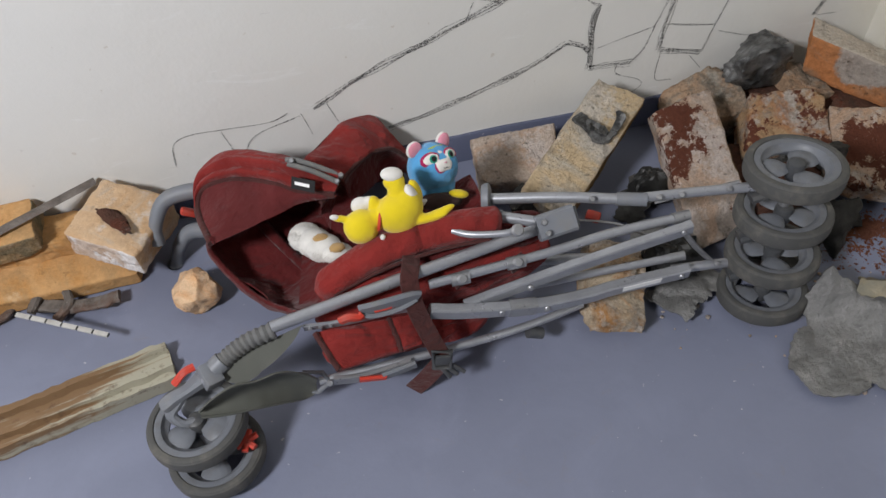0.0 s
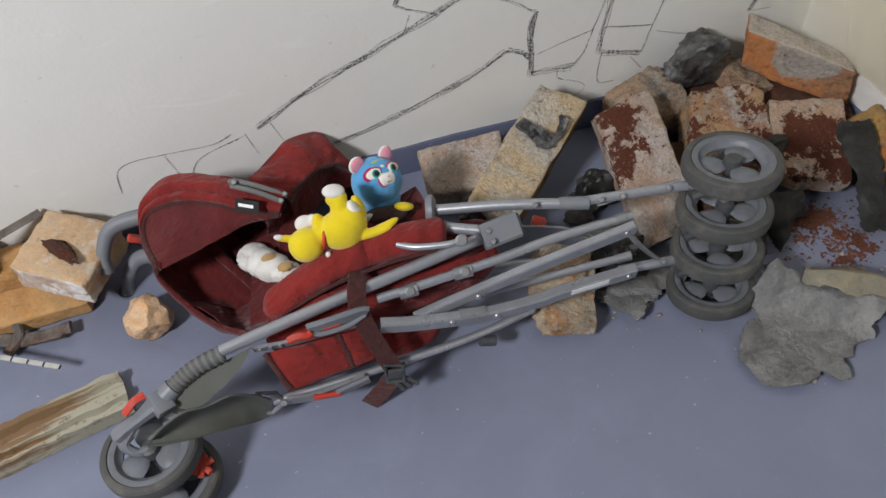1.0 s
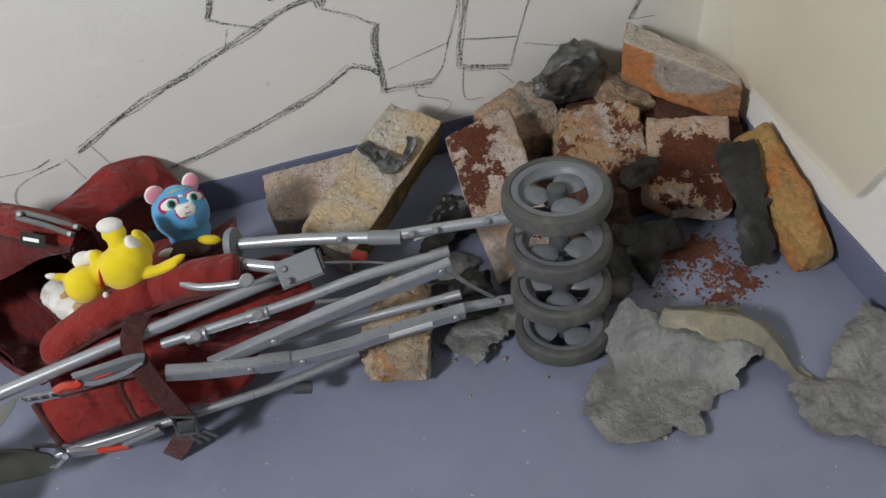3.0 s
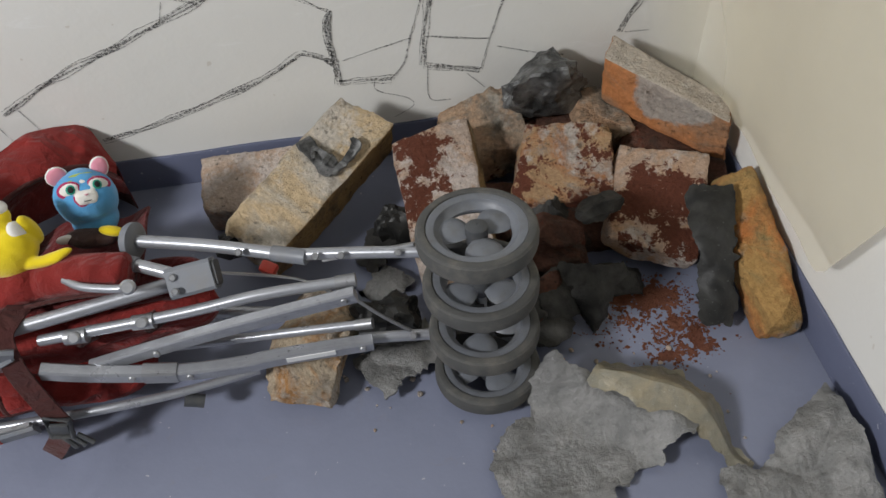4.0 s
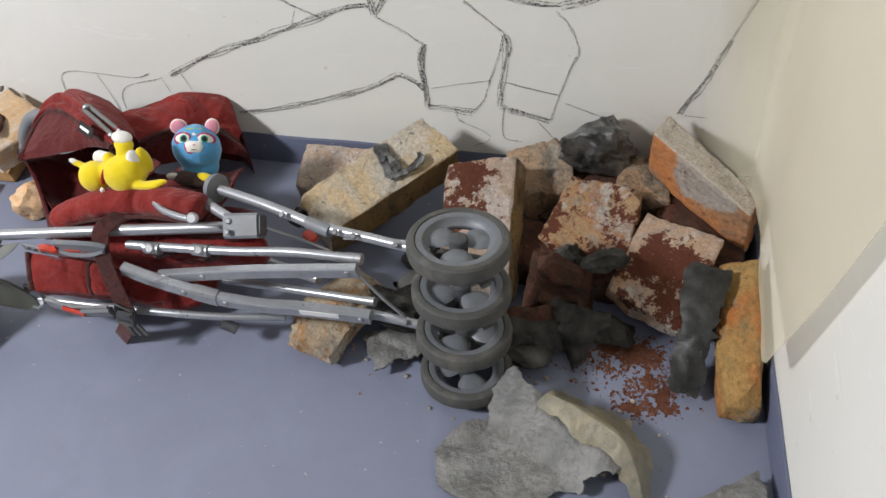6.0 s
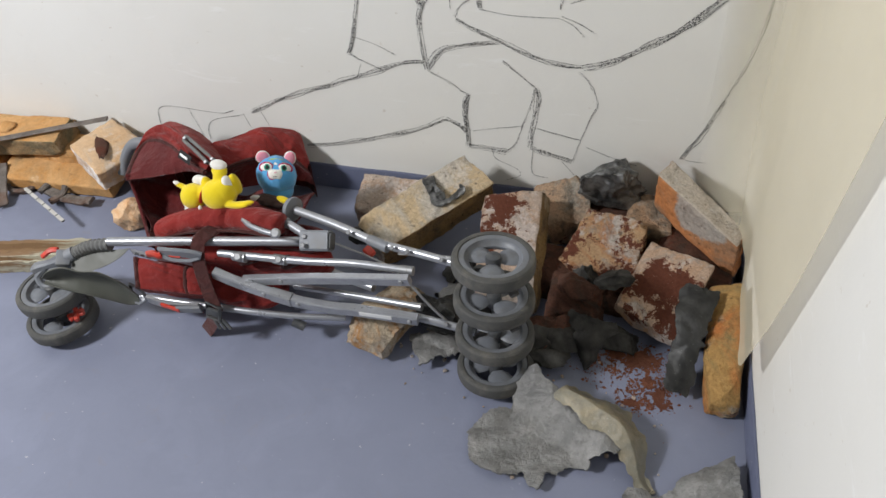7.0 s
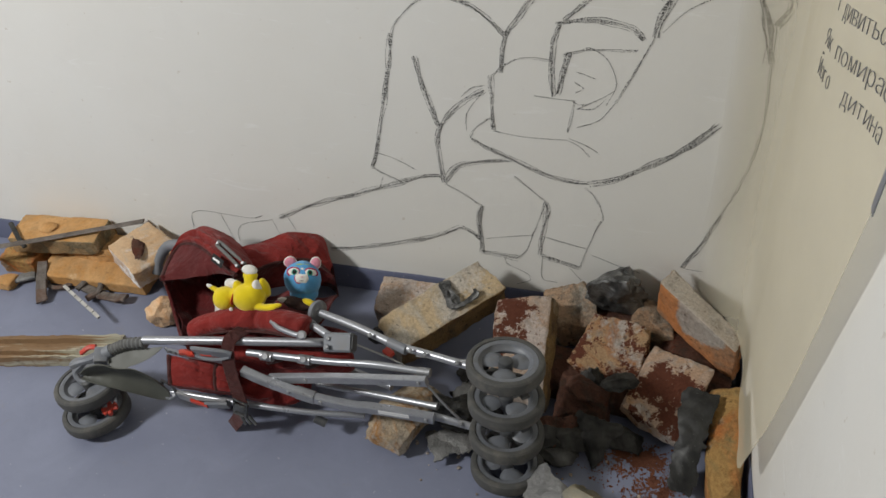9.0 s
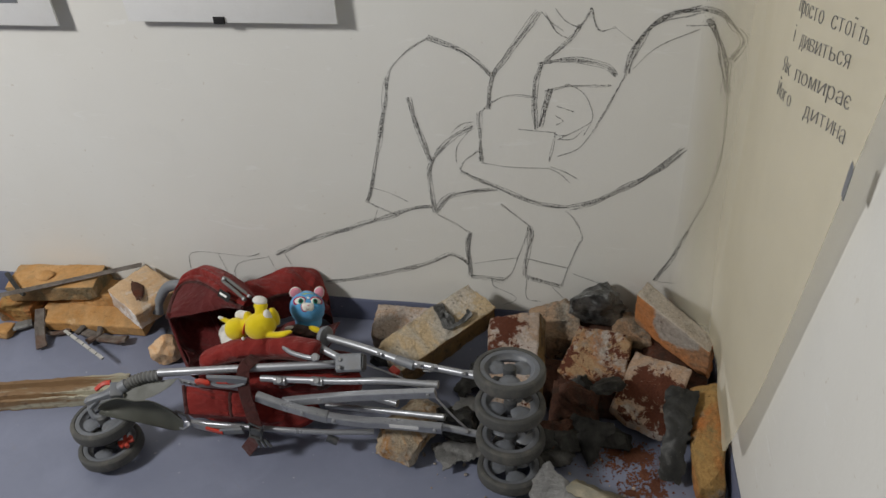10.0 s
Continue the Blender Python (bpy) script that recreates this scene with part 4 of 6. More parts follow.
def bent_plate(a, b, width, sag, seed, material, label, thick=0.004, curl=0.3, name="scrap_metal", narrow=0.0):
    """A torn strip of plate from a to b, arched along and curled across."""
    a, b = Vector(a), Vector(b)
    d = (b - a).normalized()
    side = d.cross(V(0, 0, 1))
    side = side.normalized() if side.length > 0.1 else V(1, 0, 0)
    n = side.cross(d)

    def fn(u, v):
        w = (v - 0.5) * width * (1 - narrow * (1 - u)) * (1 + 0.25 * noise.noise(V(u * 5, seed, 0)) + 0.12 * noise.noise(V(u * 16, seed, v * 3)))
        p = a.lerp(b, u) + side * w + n * (sag * math.sin(math.pi * u) - curl * width * (2 * v - 1) ** 2 * 0.5)
        rag = 1.0 if min(u, v, 1 - u, 1 - v) < 0.04 else 0.0
        p = p + n * (0.012 * abs(noise.noise(p * 13 + V(seed, 0, 0))) + 0.0012 * noise.noise(p * 60))
        return p + (side * noise.noise(p * 130) + d * noise.noise(p * 110 + V(3, 3, 3))) * 0.006 * rag + side * 0.006 * noise.noise(p * 30)

    return solo(name, patch(fn, 40, 18, thick), material, label, "scrap metal", PILE, angle=30)


bent_plate((0.668, -0.395, 0.010), (0.690, -0.255, 0.135), 0.062, 0.018, 3.3, DARKMETAL, "curved strip of scorched dark metal leaning on bricks", 0.003, 0.10, "scrap_metal", 0.28)
bent_plate((0.508, -0.372, 0.004), (0.515, -0.330, 0.092), 0.085, 0.010, 7.7, SCORCHSHADE, "dark triangular metal shard standing in the pile", 0.003, 0.25, "scrap_metal", 0.92)
bent_plate((0.20, -0.405, 0.006), (0.30, -0.345, 0.012), 0.075, 0.006, 12.1, LEAD, "small torn grey metal plate on the floor", 0.004, 0.1)
bent_plate((0.075, -0.215, 0.08), (0.035, -0.150, 0.10), 0.03, 0.006, 15.1, DARKMETAL, "dark metal scrap tucked beside a brick", 0.004, 0.3)

bent_plate((0.205, -0.215, 0.03), (0.262, -0.165, 0.07), 0.05, 0.008, 41.0, SCORCHSHADE, "dark scrap plate between two bricks", 0.004, 0.2)
bent_plate((0.215, -0.275, 0.01), (0.255, -0.235, 0.03), 0.05, 0.008, 43.0, LEAD, "grey scrap plate between two bricks", 0.004, 0.2)
# filler bricks added behind the wheels, with the hollow's shade in their colour
solo("brick_fragment", block((0.395, -0.235, 0.075), (0.10, 0.0, 0.0), (0.0, 0.09, 0.02), 0.075, 121, 5, 0.006, 0.35), SHADEDBRICK, "red filler brick behind the wheels, shade in its colour", "brick", PILE)
solo("brick_fragment", block((0.50, -0.255, 0.06), (0.09, 0.0, 0.0), (0.0, 0.09, 0.03), 0.06, 123, 5, 0.006, 0.35), SHADEDBRICK, "red filler brick under the dusty slab, shade in its colour", "brick", PILE)
crumpled_lump((0.43, -0.335, 0.04), (0.045, 0.035, 0.045), 27.0, SHADEDBRICK, "red rubble lump behind the wheels, shade in its colour", 0.6, "rubble_crumb")
crumpled_lump((0.485, -0.215, 0.075), (0.03, 0.028, 0.04), 29.0, SCORCHSHADE, "dark twisted scrap under a brick", 1.1)

# filler lumps added in the hollow; their black stands for its shade
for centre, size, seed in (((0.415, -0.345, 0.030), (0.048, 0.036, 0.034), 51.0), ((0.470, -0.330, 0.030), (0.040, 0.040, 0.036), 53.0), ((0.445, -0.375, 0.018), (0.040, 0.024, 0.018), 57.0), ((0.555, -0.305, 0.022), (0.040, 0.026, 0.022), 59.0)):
    crumpled_lump(centre, size, seed, SCORCHSHADE, "black filler lump that stands for shade deep in the pile", 0.5, "rubble_lump")

crumpled_lump((0.036, -0.196, 0.098), (0.036, 0.022, 0.026), 63.0, DARKMETAL, "dark crumpled metal scrap at the foot of a brick", 0.9)
crumpled_lump((0.262, -0.175, 0.060), (0.034, 0.030, 0.050), 67.0, DARKMETAL, "dark crumpled metal scrap between two bricks", 0.9)

# twisted scrap lying on the leaning brick
bed["lay"] = Matrix()
twist = bmesh.new()
sweep(twist, smooth_line([(0.143, -0.106, 0.158), (0.152, -0.122, 0.156), (0.162, -0.139, 0.143), (0.176, -0.150, 0.138), (0.196, -0.143, 0.142), (0.216, -0.122, 0.150), (0.212, -0.114, 0.160)], 12), rect(0.020, 0.005, 0.3), scale=lambda u: 1.15 - 0.62 * u + 0.22 * math.sin(u * 17))
sweep(twist, smooth_line([(0.150, -0.128, 0.146), (0.160, -0.126, 0.160), (0.172, -0.136, 0.152), (0.186, -0.146, 0.140)], 10), rect(0.018, 0.006, 0.3), scale=lambda u: 0.7 + 0.4 * math.sin(u * 9 + 1))
crumple(twist, 0.009, 105, 2.0, 0.9)
solo("scrap_metal", twist, CRUMPLED, "twisted dark metal strip lying on the ochre brick", "scrap metal", PILE, angle=25)

bed["lay"], bed["rest"] = FLOOR_LAY, False

# large torn sheet on the floor before the wheels
TORN_EDGE = [(0.338, -0.556), (0.366, -0.512), (0.400, -0.494), (0.405, -0.462), (0.432, -0.452), (0.468, -0.470), (0.510, -0.486), (0.575, -0.520), (0.606, -0.512), (0.612, -0.532), (0.585, -0.560), (0.552, -0.570), (0.546, -0.588), (0.520, -0.580), (0.500, -0.604), (0.487, -0.603), (0.478, -0.634), (0.458, -0.632), (0.448, -0.612), (0.410, -0.628), (0.372, -0.618), (0.352, -0.604)]


SHARD_EDGE = [(0.614, -0.598), (0.605, -0.640), (0.620, -0.672), (0.656, -0.690), (0.700, -0.726), (0.752, -0.742), (0.788, -0.700), (0.786, -0.580), (0.772, -0.512), (0.742, -0.532), (0.700, -0.560), (0.678, -0.590), (0.660, -0.606), (0.642, -0.594)]


def torn_inside(px, py, edge):
    """Inside a torn outline, its edge frayed."""
    q = V(px, py, 0)
    px += 0.005 * noise.noise(q * 45) + 0.003 * noise.noise(q * 120)
    py += 0.005 * noise.noise(q * 45 + V(7, 7, 0)) + 0.003 * noise.noise(q * 120 + V(3, 9, 0))
    hit = False
    for k, (ax, ay) in enumerate(edge):
        bx, by = edge[k - 1]
        if (ay > py) != (by > py) and px < (bx - ax) * (py - ay) / (by - ay) + ax:
            hit = not hit
    return hit


def in_sheet(x, y):
    return torn_inside(0.475 + 0.155 * x, -0.543 + 0.105 * y, TORN_EDGE)


def in_shard(x, y):
    return torn_inside(0.697 + 0.105 * x, -0.626 + 0.130 * y, SHARD_EDGE)


def torn(x, y):
    px, py = 0.475 + 0.155 * x, -0.543 + 0.105 * y
    q = V(px, py, 0)
    # the plate rises to the fold on its far side and turns up into a lip
    fold = max(0.0, 1 - abs((px - 0.50) * 0.60 + (py + 0.49) * 0.80) / 0.055)
    lip = max(0.0, (py + 0.497) / 0.045) * max(0.0, 1 - abs(px - 0.435) / 0.075)
    z = 0.010 + 0.036 * fold * fold * (3 - 2 * fold) + 0.058 * min(1.2, lip)
    z += 0.018 * abs(noise.noise(q * 11)) + 0.006 * abs(noise.noise(q * 27)) + 0.002 * abs(noise.noise(q * 80))
    return V(px, py, max(0.004, z))


solo("metal_sheet", torn_sheet(torn, in_sheet, 110, 76, 0.0035), LEAD, "large torn crumpled grey metal sheet on the floor", "scrap metal", PILE, angle=35)


def ridge(u, v):
    p = ridge_line(u)
    wide = (0.030 + 0.050 * math.sin(math.pi * min(1, u * 1.25 + 0.05)) ** 0.8) * (1 - 0.35 * u)
    side = V(0.66, 0.75, 0)
    w = (v - 0.42) * wide * (1 + 0.30 * noise.noise(V(u * 6, 2, 0)) + 0.16 * noise.noise(V(u * 21, 5, v)))
    drop = (0.75 * max(0, v - 0.42) + 0.30 * max(0, 0.42 - v)) * wide * 1.3
    q = p + side * w + V(0, 0, -drop)
    q.z += 0.007 * noise.noise(q * 22) + 0.002 * abs(noise.noise(q * 55))
    if min(u, v, 1 - u, 1 - v) < 0.03:
        q += V(0.007, 0.007, 0.002) * noise.noise(q * 75)
    return V(q.x, q.y, max(0.003, q.z))


_ridge = smooth_line([(0.484, -0.470, 0.066), (0.540, -0.494, 0.068), (0.590, -0.518, 0.060), (0.614, -0.548, 0.044), (0.630, -0.582, 0.022), (0.650, -0.602, 0.008)], 12)


def ridge_line(u):
    k = u * (len(_ridge) - 1)
    i = min(int(k), len(_ridge) - 2)
    return _ridge[i].lerp(_ridge[i + 1], k - i)


solo("metal_sheet", patch(ridge, 56, 20, 0.004), LEAD_WARM, "yellowed bent metal strip folded over the torn sheet", "scrap metal", PILE, angle=30)


def shard(x, y):
    px, py = 0.697 + 0.105 * x, -0.626 + 0.130 * y
    q = V(px, py, 0)
    z = 0.010 + 0.030 * max(0.0, (px - 0.69) / 0.1) * max(0.0, 1 - abs(py + 0.57) / 0.12) + 0.016 * abs(noise.noise(q * 15)) + 0.005 * noise.noise(q * 40) + 0.003 * abs(noise.noise(q * 95))
    return V(min(px, 0.79), py, max(0.004, z))


solo("metal_sheet", torn_sheet(shard, in_shard, 80, 96, 0.0035), LEAD, "grey torn metal shard propped by the skirting", "scrap metal", PILE, angle=35)

# loose red dust and grit on the floor
rnd = random.Random(7)


def film(x, y):
    px, py = 0.597 + 0.085 * x, -0.378 + 0.075 * y
    return V(px, py, 0.0006 + 0.0012 * max(0, noise.noise(V(px, py, 0) * 60)) + 0.0005 * noise.noise(V(px, py, 0) * 300))


def in_film(x, y):
    """Where the dust lies thick: one broad heap with smaller ones round it."""
    px, py = 0.597 + 0.085 * x, -0.378 + 0.075 * y
    near = max(1 - math.hypot((px - a) / wide, (py - b) / deep) for a, b, wide, deep in ((0.603, -0.338, 0.050, 0.026), (0.560, -0.335, 0.030, 0.014), (0.618, -0.385, 0.018, 0.018), (0.600, -0.430, 0.022, 0.012), (0.644, -0.405, 0.014, 0.018)))
    q = V(px, py, 0)
    return near + 0.5 * noise.noise(q * 70) + 0.45 * noise.noise(q * 190) + 0.2 * noise.noise(q * 420) > 0.30


grit = torn_sheet(film, in_film, 150, 130, 0.0005)
for k in range(5200):
    spot = rnd.choice(((0.600, -0.335, 0.030, 0.018), (0.610, -0.345, 0.024, 0.016), (0.560, -0.335, 0.024, 0.014), (0.618, -0.385, 0.012, 0.016), (0.600, -0.430, 0.014, 0.010), (0.645, -0.405, 0.010, 0.016), (0.645, -0.425, 0.012, 0.006), (0.545, -0.370, 0.025, 0.014), (0.600, -0.385, 0.045, 0.040)))
    x, y = rnd.gauss(spot[0], spot[2]), rnd.gauss(spot[1], spot[3])
    if noise.noise(V(x * 55, y * 55, 3)) + 0.5 * noise.noise(V(x * 130, y * 130, 1)) < 0.02 and rnd.random() < 0.85:
        continue
    r = rnd.choice((0.0006, 0.0007, 0.0009, 0.0012, 0.0012, 0.0016, 0.0024)) * rnd.uniform(0.7, 1.3)
    a0 = rnd.uniform(0, 6)
    n = rnd.choice((5, 6, 7))
    rim = [grit.verts.new((x + r * rnd.uniform(0.6, 1.4) * math.cos(a0 + 2 * math.pi * i / n), y + r * rnd.uniform(0.6, 1.4) * math.sin(a0 + 2 * math.pi * i / n), 0.0004)) for i in range(n)]
    tip = grit.verts.new((x, y, 0.0006 + r * rnd.uniform(0.15, 0.4)))
    for i in range(n):
        grit.faces.new((rim[i], rim[(i + 1) % n], tip))
solo("brick_dust", grit, DUST, "scattered red brick dust and grit on the floor", "dust", smooth=False, kind="stuff")

rnd = random.Random(17)
crumbs = bmesh.new()
for k in range(70):
    x, y = rnd.choice(((rnd.gauss(0.245, 0.05), rnd.gauss(-0.40, 0.03)), (rnd.uniform(0.3, 0.78), rnd.uniform(-0.62, -0.4)), (rnd.gauss(0.45, 0.06), rnd.gauss(-0.37, 0.03))))
    r = rnd.uniform(0.0012, 0.0045)
    got = bmesh.ops.create_icosphere(crumbs, subdivisions=1, radius=r)["verts"]
    for v in got:
        v.co = V(x, y, r * 0.6) + V(v.co.x * rnd.uniform(0.7, 1.4), v.co.y * rnd.uniform(0.7, 1.4), v.co.z * 0.6)
solo("rubble_crumbs", crumbs, SAND, "small scattered rubble crumbs on the floor", "rubble", smooth=False, kind="stuff")

bed["lay"], bed["rest"] = LEFT_LAY, True
# ---- rubble beside the hood ----
LEFT = "rubble beside the stroller hood"
bed["lay"] = Matrix()
skins(solo("brick_fragment", chunk([(-0.712, -0.102, 0.122), (-0.600, -0.172, 0.108), (-0.538, -0.052, 0.100), (-0.640, -0.014, 0.142)], (0.002, 0.004, -0.052), 101, 2, 0.004, 0.07, faces={"front": 1}), WHITEBRICK, "whitewashed brick half with a dark hole on top", "brick", LEFT), LIMEWASH)
bed["lay"] = LEFT_LAY
bed["lay"] = Matrix()
skins(solo("brick_fragment", chunk([(-0.997, -0.118, 0.112), (-0.752, -0.096, 0.120), (-0.762, -0.006, 0.122), (-1.007, -0.020, 0.115)], (0.002, 0.008, -0.052), 103, 3, 0.003, 0.14, faces={"front": 1, "right": 1}), YELLOWBRICK, "yellow clay brick with a rough dark front lying on other bricks", "brick", LEFT), BROKENCLAY)
bm = bmesh.new()
ball(bm, (-0.905, -0.066, 0.120), 0.017, (1.5, 1.0, 0.55), None, 16, 0.25, 60)
solo("stone", bm, YELLOWBRICK, "small clay knob lying on the yellow brick", "stone", LEFT)
bed["lay"] = LEFT_LAY
bed["lay"] = Matrix()
solo("brick_fragment", chunk([(-0.917, -0.150, 0.037), (-0.618, -0.140, 0.036), (-0.612, -0.014, 0.052), (-0.912, -0.025, 0.053)], (0.0, 0.004, -0.035), 105, 3, 0.002, 0.12), YELLOWBRICK, "flat orange yellow brick slab on the floor", "brick", LEFT)
bed["lay"] = LEFT_LAY
solo("brick_fragment", block((-1.03, -0.135, 0.072), (0.105, 0.0, 0.0), (0.0, 0.10, 0.012), 0.072, 107, 6, 0.005, 0.35), ORANGE, "small orange brick piece under the stack", "brick", LEFT)
solo("brick_fragment", block((-0.84, -0.085, 0.115), (0.15, 0.0, 0.0), (0.0, 0.07, 0.0), 0.065, 109, 4, 0.005, 0.3), YELLOWBRICK, "dark brick piece between the stacked bricks", "brick", LEFT)
solo("stone", block((-1.02, -0.19, 0.034), (0.055, 0.0, 0.0), (0.0, 0.045, 0.0), 0.034, 111, 7, 0.004, 0.45, 8), YELLOWBRICK, "small yellow stone crumb on the floor", "stone", LEFT)
bm = bmesh.new()
bmesh.ops.create_icosphere(bm, subdivisions=4, radius=1)
for v in bm.verts:
    d = v.co.copy()
    for ax, far in ((V(0.8, 0.5, 0.3), 0.78), (V(-0.7, 0.2, 0.6), 0.8), (V(0.2, -0.9, -0.2), 0.75), (V(-0.3, -0.5, 0.8), 0.82), (V(0, 0, -1), 0.85), (V(0.5, -0.6, 0.6), 0.84)):
        a = ax.normalized()
        if d.dot(a) > far:
            d -= a * (d.dot(a) - far)
    d *= 1 + 0.12 * noise.noise(v.co * 3.1) + 0.06 * noise.noise(v.co * 8)
    v.co = V(-0.513 + 0.039 * d.x, -0.203 + 0.038 * d.y, 0.042 + 0.048 * d.z)
solo("stone", bm, SANDLUMP, "small lump of pale yellow clay brick on the floor", "stone", LEFT, angle=30)
# the hole in the whitewashed brick: a thin patch coloured as the shade in it
bed["lay"] = Matrix()
bm = bmesh.new()
got = ball(bm, (0, 0, 0), 1, seg=24)
for v in got:
    k = 1 + 0.45 * noise.noise(v.co * 3.5)
    p = V(-0.632, -0.086, 0.1215) + V(0.55, -0.80, -0.02).normalized() * v.co.x * 0.048 * k + V(0.80, 0.58, -0.18).normalized() * v.co.y * 0.014 * k + V(0.2, -0.05, 0.97) * v.co.z * 0.003
    v.co = p
solo("hole_patch", bm, SHADEDBRICK, "dark brown patch that stands for the hole in the whitewashed brick", "mortar", LEFT)
bed["lay"] = LEFT_LAY
solo("metal_rod", tube([(-0.640, -0.022, 0.192), (-0.78, -0.078, 0.176), (-0.90, -0.128, 0.164), (-1.05, -0.185, 0.148)], 0.0095, 10, 6, 0.4), RUSTY, "long flat rusty metal rod lying over the bricks", "metal rod", LEFT)
solo("metal_rod", tube([(-1.00, -0.075, 0.168), (-0.93, -0.13, 0.160), (-0.905, -0.145, 0.156)], 0.006, 8, 6, 0.6), DARKMETAL, "short dark metal rod on the bricks", "metal rod", LEFT)

bed["lay"], bed["rest"] = Matrix(), False
# painted steel profile, flaking
plank = bmesh.new()
profile = [(-0.038, 0.0), (-0.036, 0.022), (-0.024, 0.024), (-0.020, 0.012), (-0.004, 0.012), (-0.001, 0.020), (0.010, 0.020), (0.013, 0.009), (0.028, 0.009), (0.031, 0.028), (0.037, 0.028), (0.039, 0.0)]
sweep(plank, [V(-0.0125 * k, 0, 0.001) for k in range(50)], [(-x, z) for x, z in profile])
for v in plank.verts:
    v.co += V(0.004, 0.003, 0.002) * noise.noise(v.co * 60)
    v.co.z = max(0.001, v.co.z)
plank = tagged(part("metal_profile", plank, PLANKMETAL, None), "long flaking green grey steel profile streaked with rust", "metal profile", LEFT)
plank.matrix_basis = pose(-0.575, -0.315, 0.0, 0, 0, 12.5)

bed["lay"] = FLOOR_LAY
STICK = plastic("worn_white_paint", (0.48, 0.47, 0.44), 0.6, 0.5, (0.2, 0.18, 0.15))
# folding rule, striped
rule = thing("measuring_stick", (-0.72, -0.24, 0.0), "narrow white stick with dark joints on the floor", "stick", LEFT)
a, b = V(-0.795, -0.205, 0.050), V(-0.655, -0.270, 0.036)
for k in range(6):
    p, q = a.lerp(b, (k + 0.06) / 6), a.lerp(b, (k + 0.94) / 6)
    part("segment", bar([p, q], 0.0078, 0.004, 1), STICK, rule)
part("core", bar([a, b], 0.0064, 0.003, 1), DARKMETAL, rule, "dark core strip")


def curved_scrap(points, w, h, seed, material, label):
    bm = bar(points, w, h, 14, (0, 0, 1), 0.3)
    crumple(bm, 0.006, 60, seed, 0.6)
    lo = min(v.co.z for v in bm.verts)
    for v in bm.verts:
        v.co.z += 0.001 - lo if lo < 0.001 else 0
    return solo("scrap_metal", bm, material, label, "scrap metal", LEFT, angle=25)


curved_scrap([(-0.785, -0.185, 0.020), (-0.765, -0.150, 0.03), (-0.735, -0.150, 0.03), (-0.725, -0.180, 0.022), (-0.745, -0.205, 0.014)], 0.015, 0.012, 1.0, RUSTY, "curled piece of dark rusted metal")
curved_scrap([(-0.790, -0.166, 0.016), (-0.745, -0.178, 0.016), (-0.706, -0.186, 0.016), (-0.672, -0.188, 0.018), (-0.646, -0.184, 0.020)], 0.024, 0.009, 5.0, RUSTY, "crooked rusted metal piece on the floor")
curved_scrap([(-0.905, -0.14, 0.050), (-0.885, -0.185, 0.030), (-0.855, -0.235, 0.010)], 0.026, 0.006, 8.0, RUSTY, "rusty flat strip leaning on a brick")
curved_scrap([(-0.895, -0.165, 0.012), (-0.86, -0.185, 0.012), (-0.825, -0.170, 0.012), (-0.82, -0.140, 0.012), (-0.85, -0.125, 0.012)], 0.012, 0.008, 11.0, RUSTY, "dark bent metal ring piece")
curved_scrap([(-0.985, -0.185, 0.012), (-0.955, -0.17, 0.014), (-0.935, -0.155, 0.012)], 0.026, 0.012, 13.0, LEAD, "small shiny torn metal scrap")

bed["lay"], bed["rest"] = STROLLER_LAY, True
# ---- the stroller, lying folded on its side ----
stroller = thing("stroller", (-0.1, -0.37, 0.0), "folded red cloth stroller with grey metal tubes lying on its side", "stroller")


def wheel(hub, axis, r, turn, wide=0.028, label=""):
    m = axes(hub, axis, turn)
    w = wide / 2
    tyre_profile = [(r * 0.815, -w * 0.75), (r * 0.84, -w * 0.95), (r * 0.90, -w), (r * 0.955, -w * 0.9), (r * 0.965, -w * 0.78), (r * 0.985, -w * 0.72), (r, -w * 0.35), (r, w * 0.35), (r * 0.985, w * 0.72), (r * 0.965, w * 0.78), (r * 0.955, w * 0.9), (r * 0.90, w), (r * 0.84, w * 0.95), (r * 0.815, w * 0.75)]
    tyre = part("wheel", lathe(tyre_profile, m, 56), TYRE, stroller, label)
    rim_profile = [(r * 0.57, -w * 0.12), (r * 0.66, -w * 0.40), (r * 0.69, -w * 0.78), (r * 0.75, -w * 0.86), (r * 0.82, -w * 0.84), (r * 0.82, w * 0.84), (r * 0.75, w * 0.86), (r * 0.69, w * 0.78), (r * 0.66, w * 0.40), (r * 0.57, w * 0.12)]
    part("rim", lathe(rim_profile, m, 56), RIMPLASTIC, tyre, "pale grey plastic rim")
    for k in range(3):
        t = m @ Matrix.Rotation(radians(120 * k), 4, "Z")

        def paddle(u, v):
            # a broad domed paddle that widens from the hub to the rim
            far = (0.14 + 0.52 * u) * r
            half = 0.46 + 0.26 * math.sin(math.pi * min(1.0, 0.25 + 0.75 * u))
            x = 2 * v - 1
            dome = (1 - abs(x) ** 3) * (0.55 + 0.45 * math.sin(math.pi * u))
            return t @ V(far * math.cos(x * half), far * math.sin(x * half), w * (0.42 * dome - 0.12))

        part("spoke", patch(paddle, 12, 12, w * 0.22), RIMPLASTIC, tyre)
    hub_profile = [(0.001, -w * 1.05), (r * 0.15, -w * 1.05), (r * 0.18, -w * 0.8), (r * 0.19, w * 0.62), (r * 0.175, w * 0.86), (r * 0.12, w * 1.02), (0.001, w * 1.08)]
    part("hub_cap", lathe(hub_profile, m, 28), DARKPLASTIC, tyre, "dark grey hub cap")
    return tyre


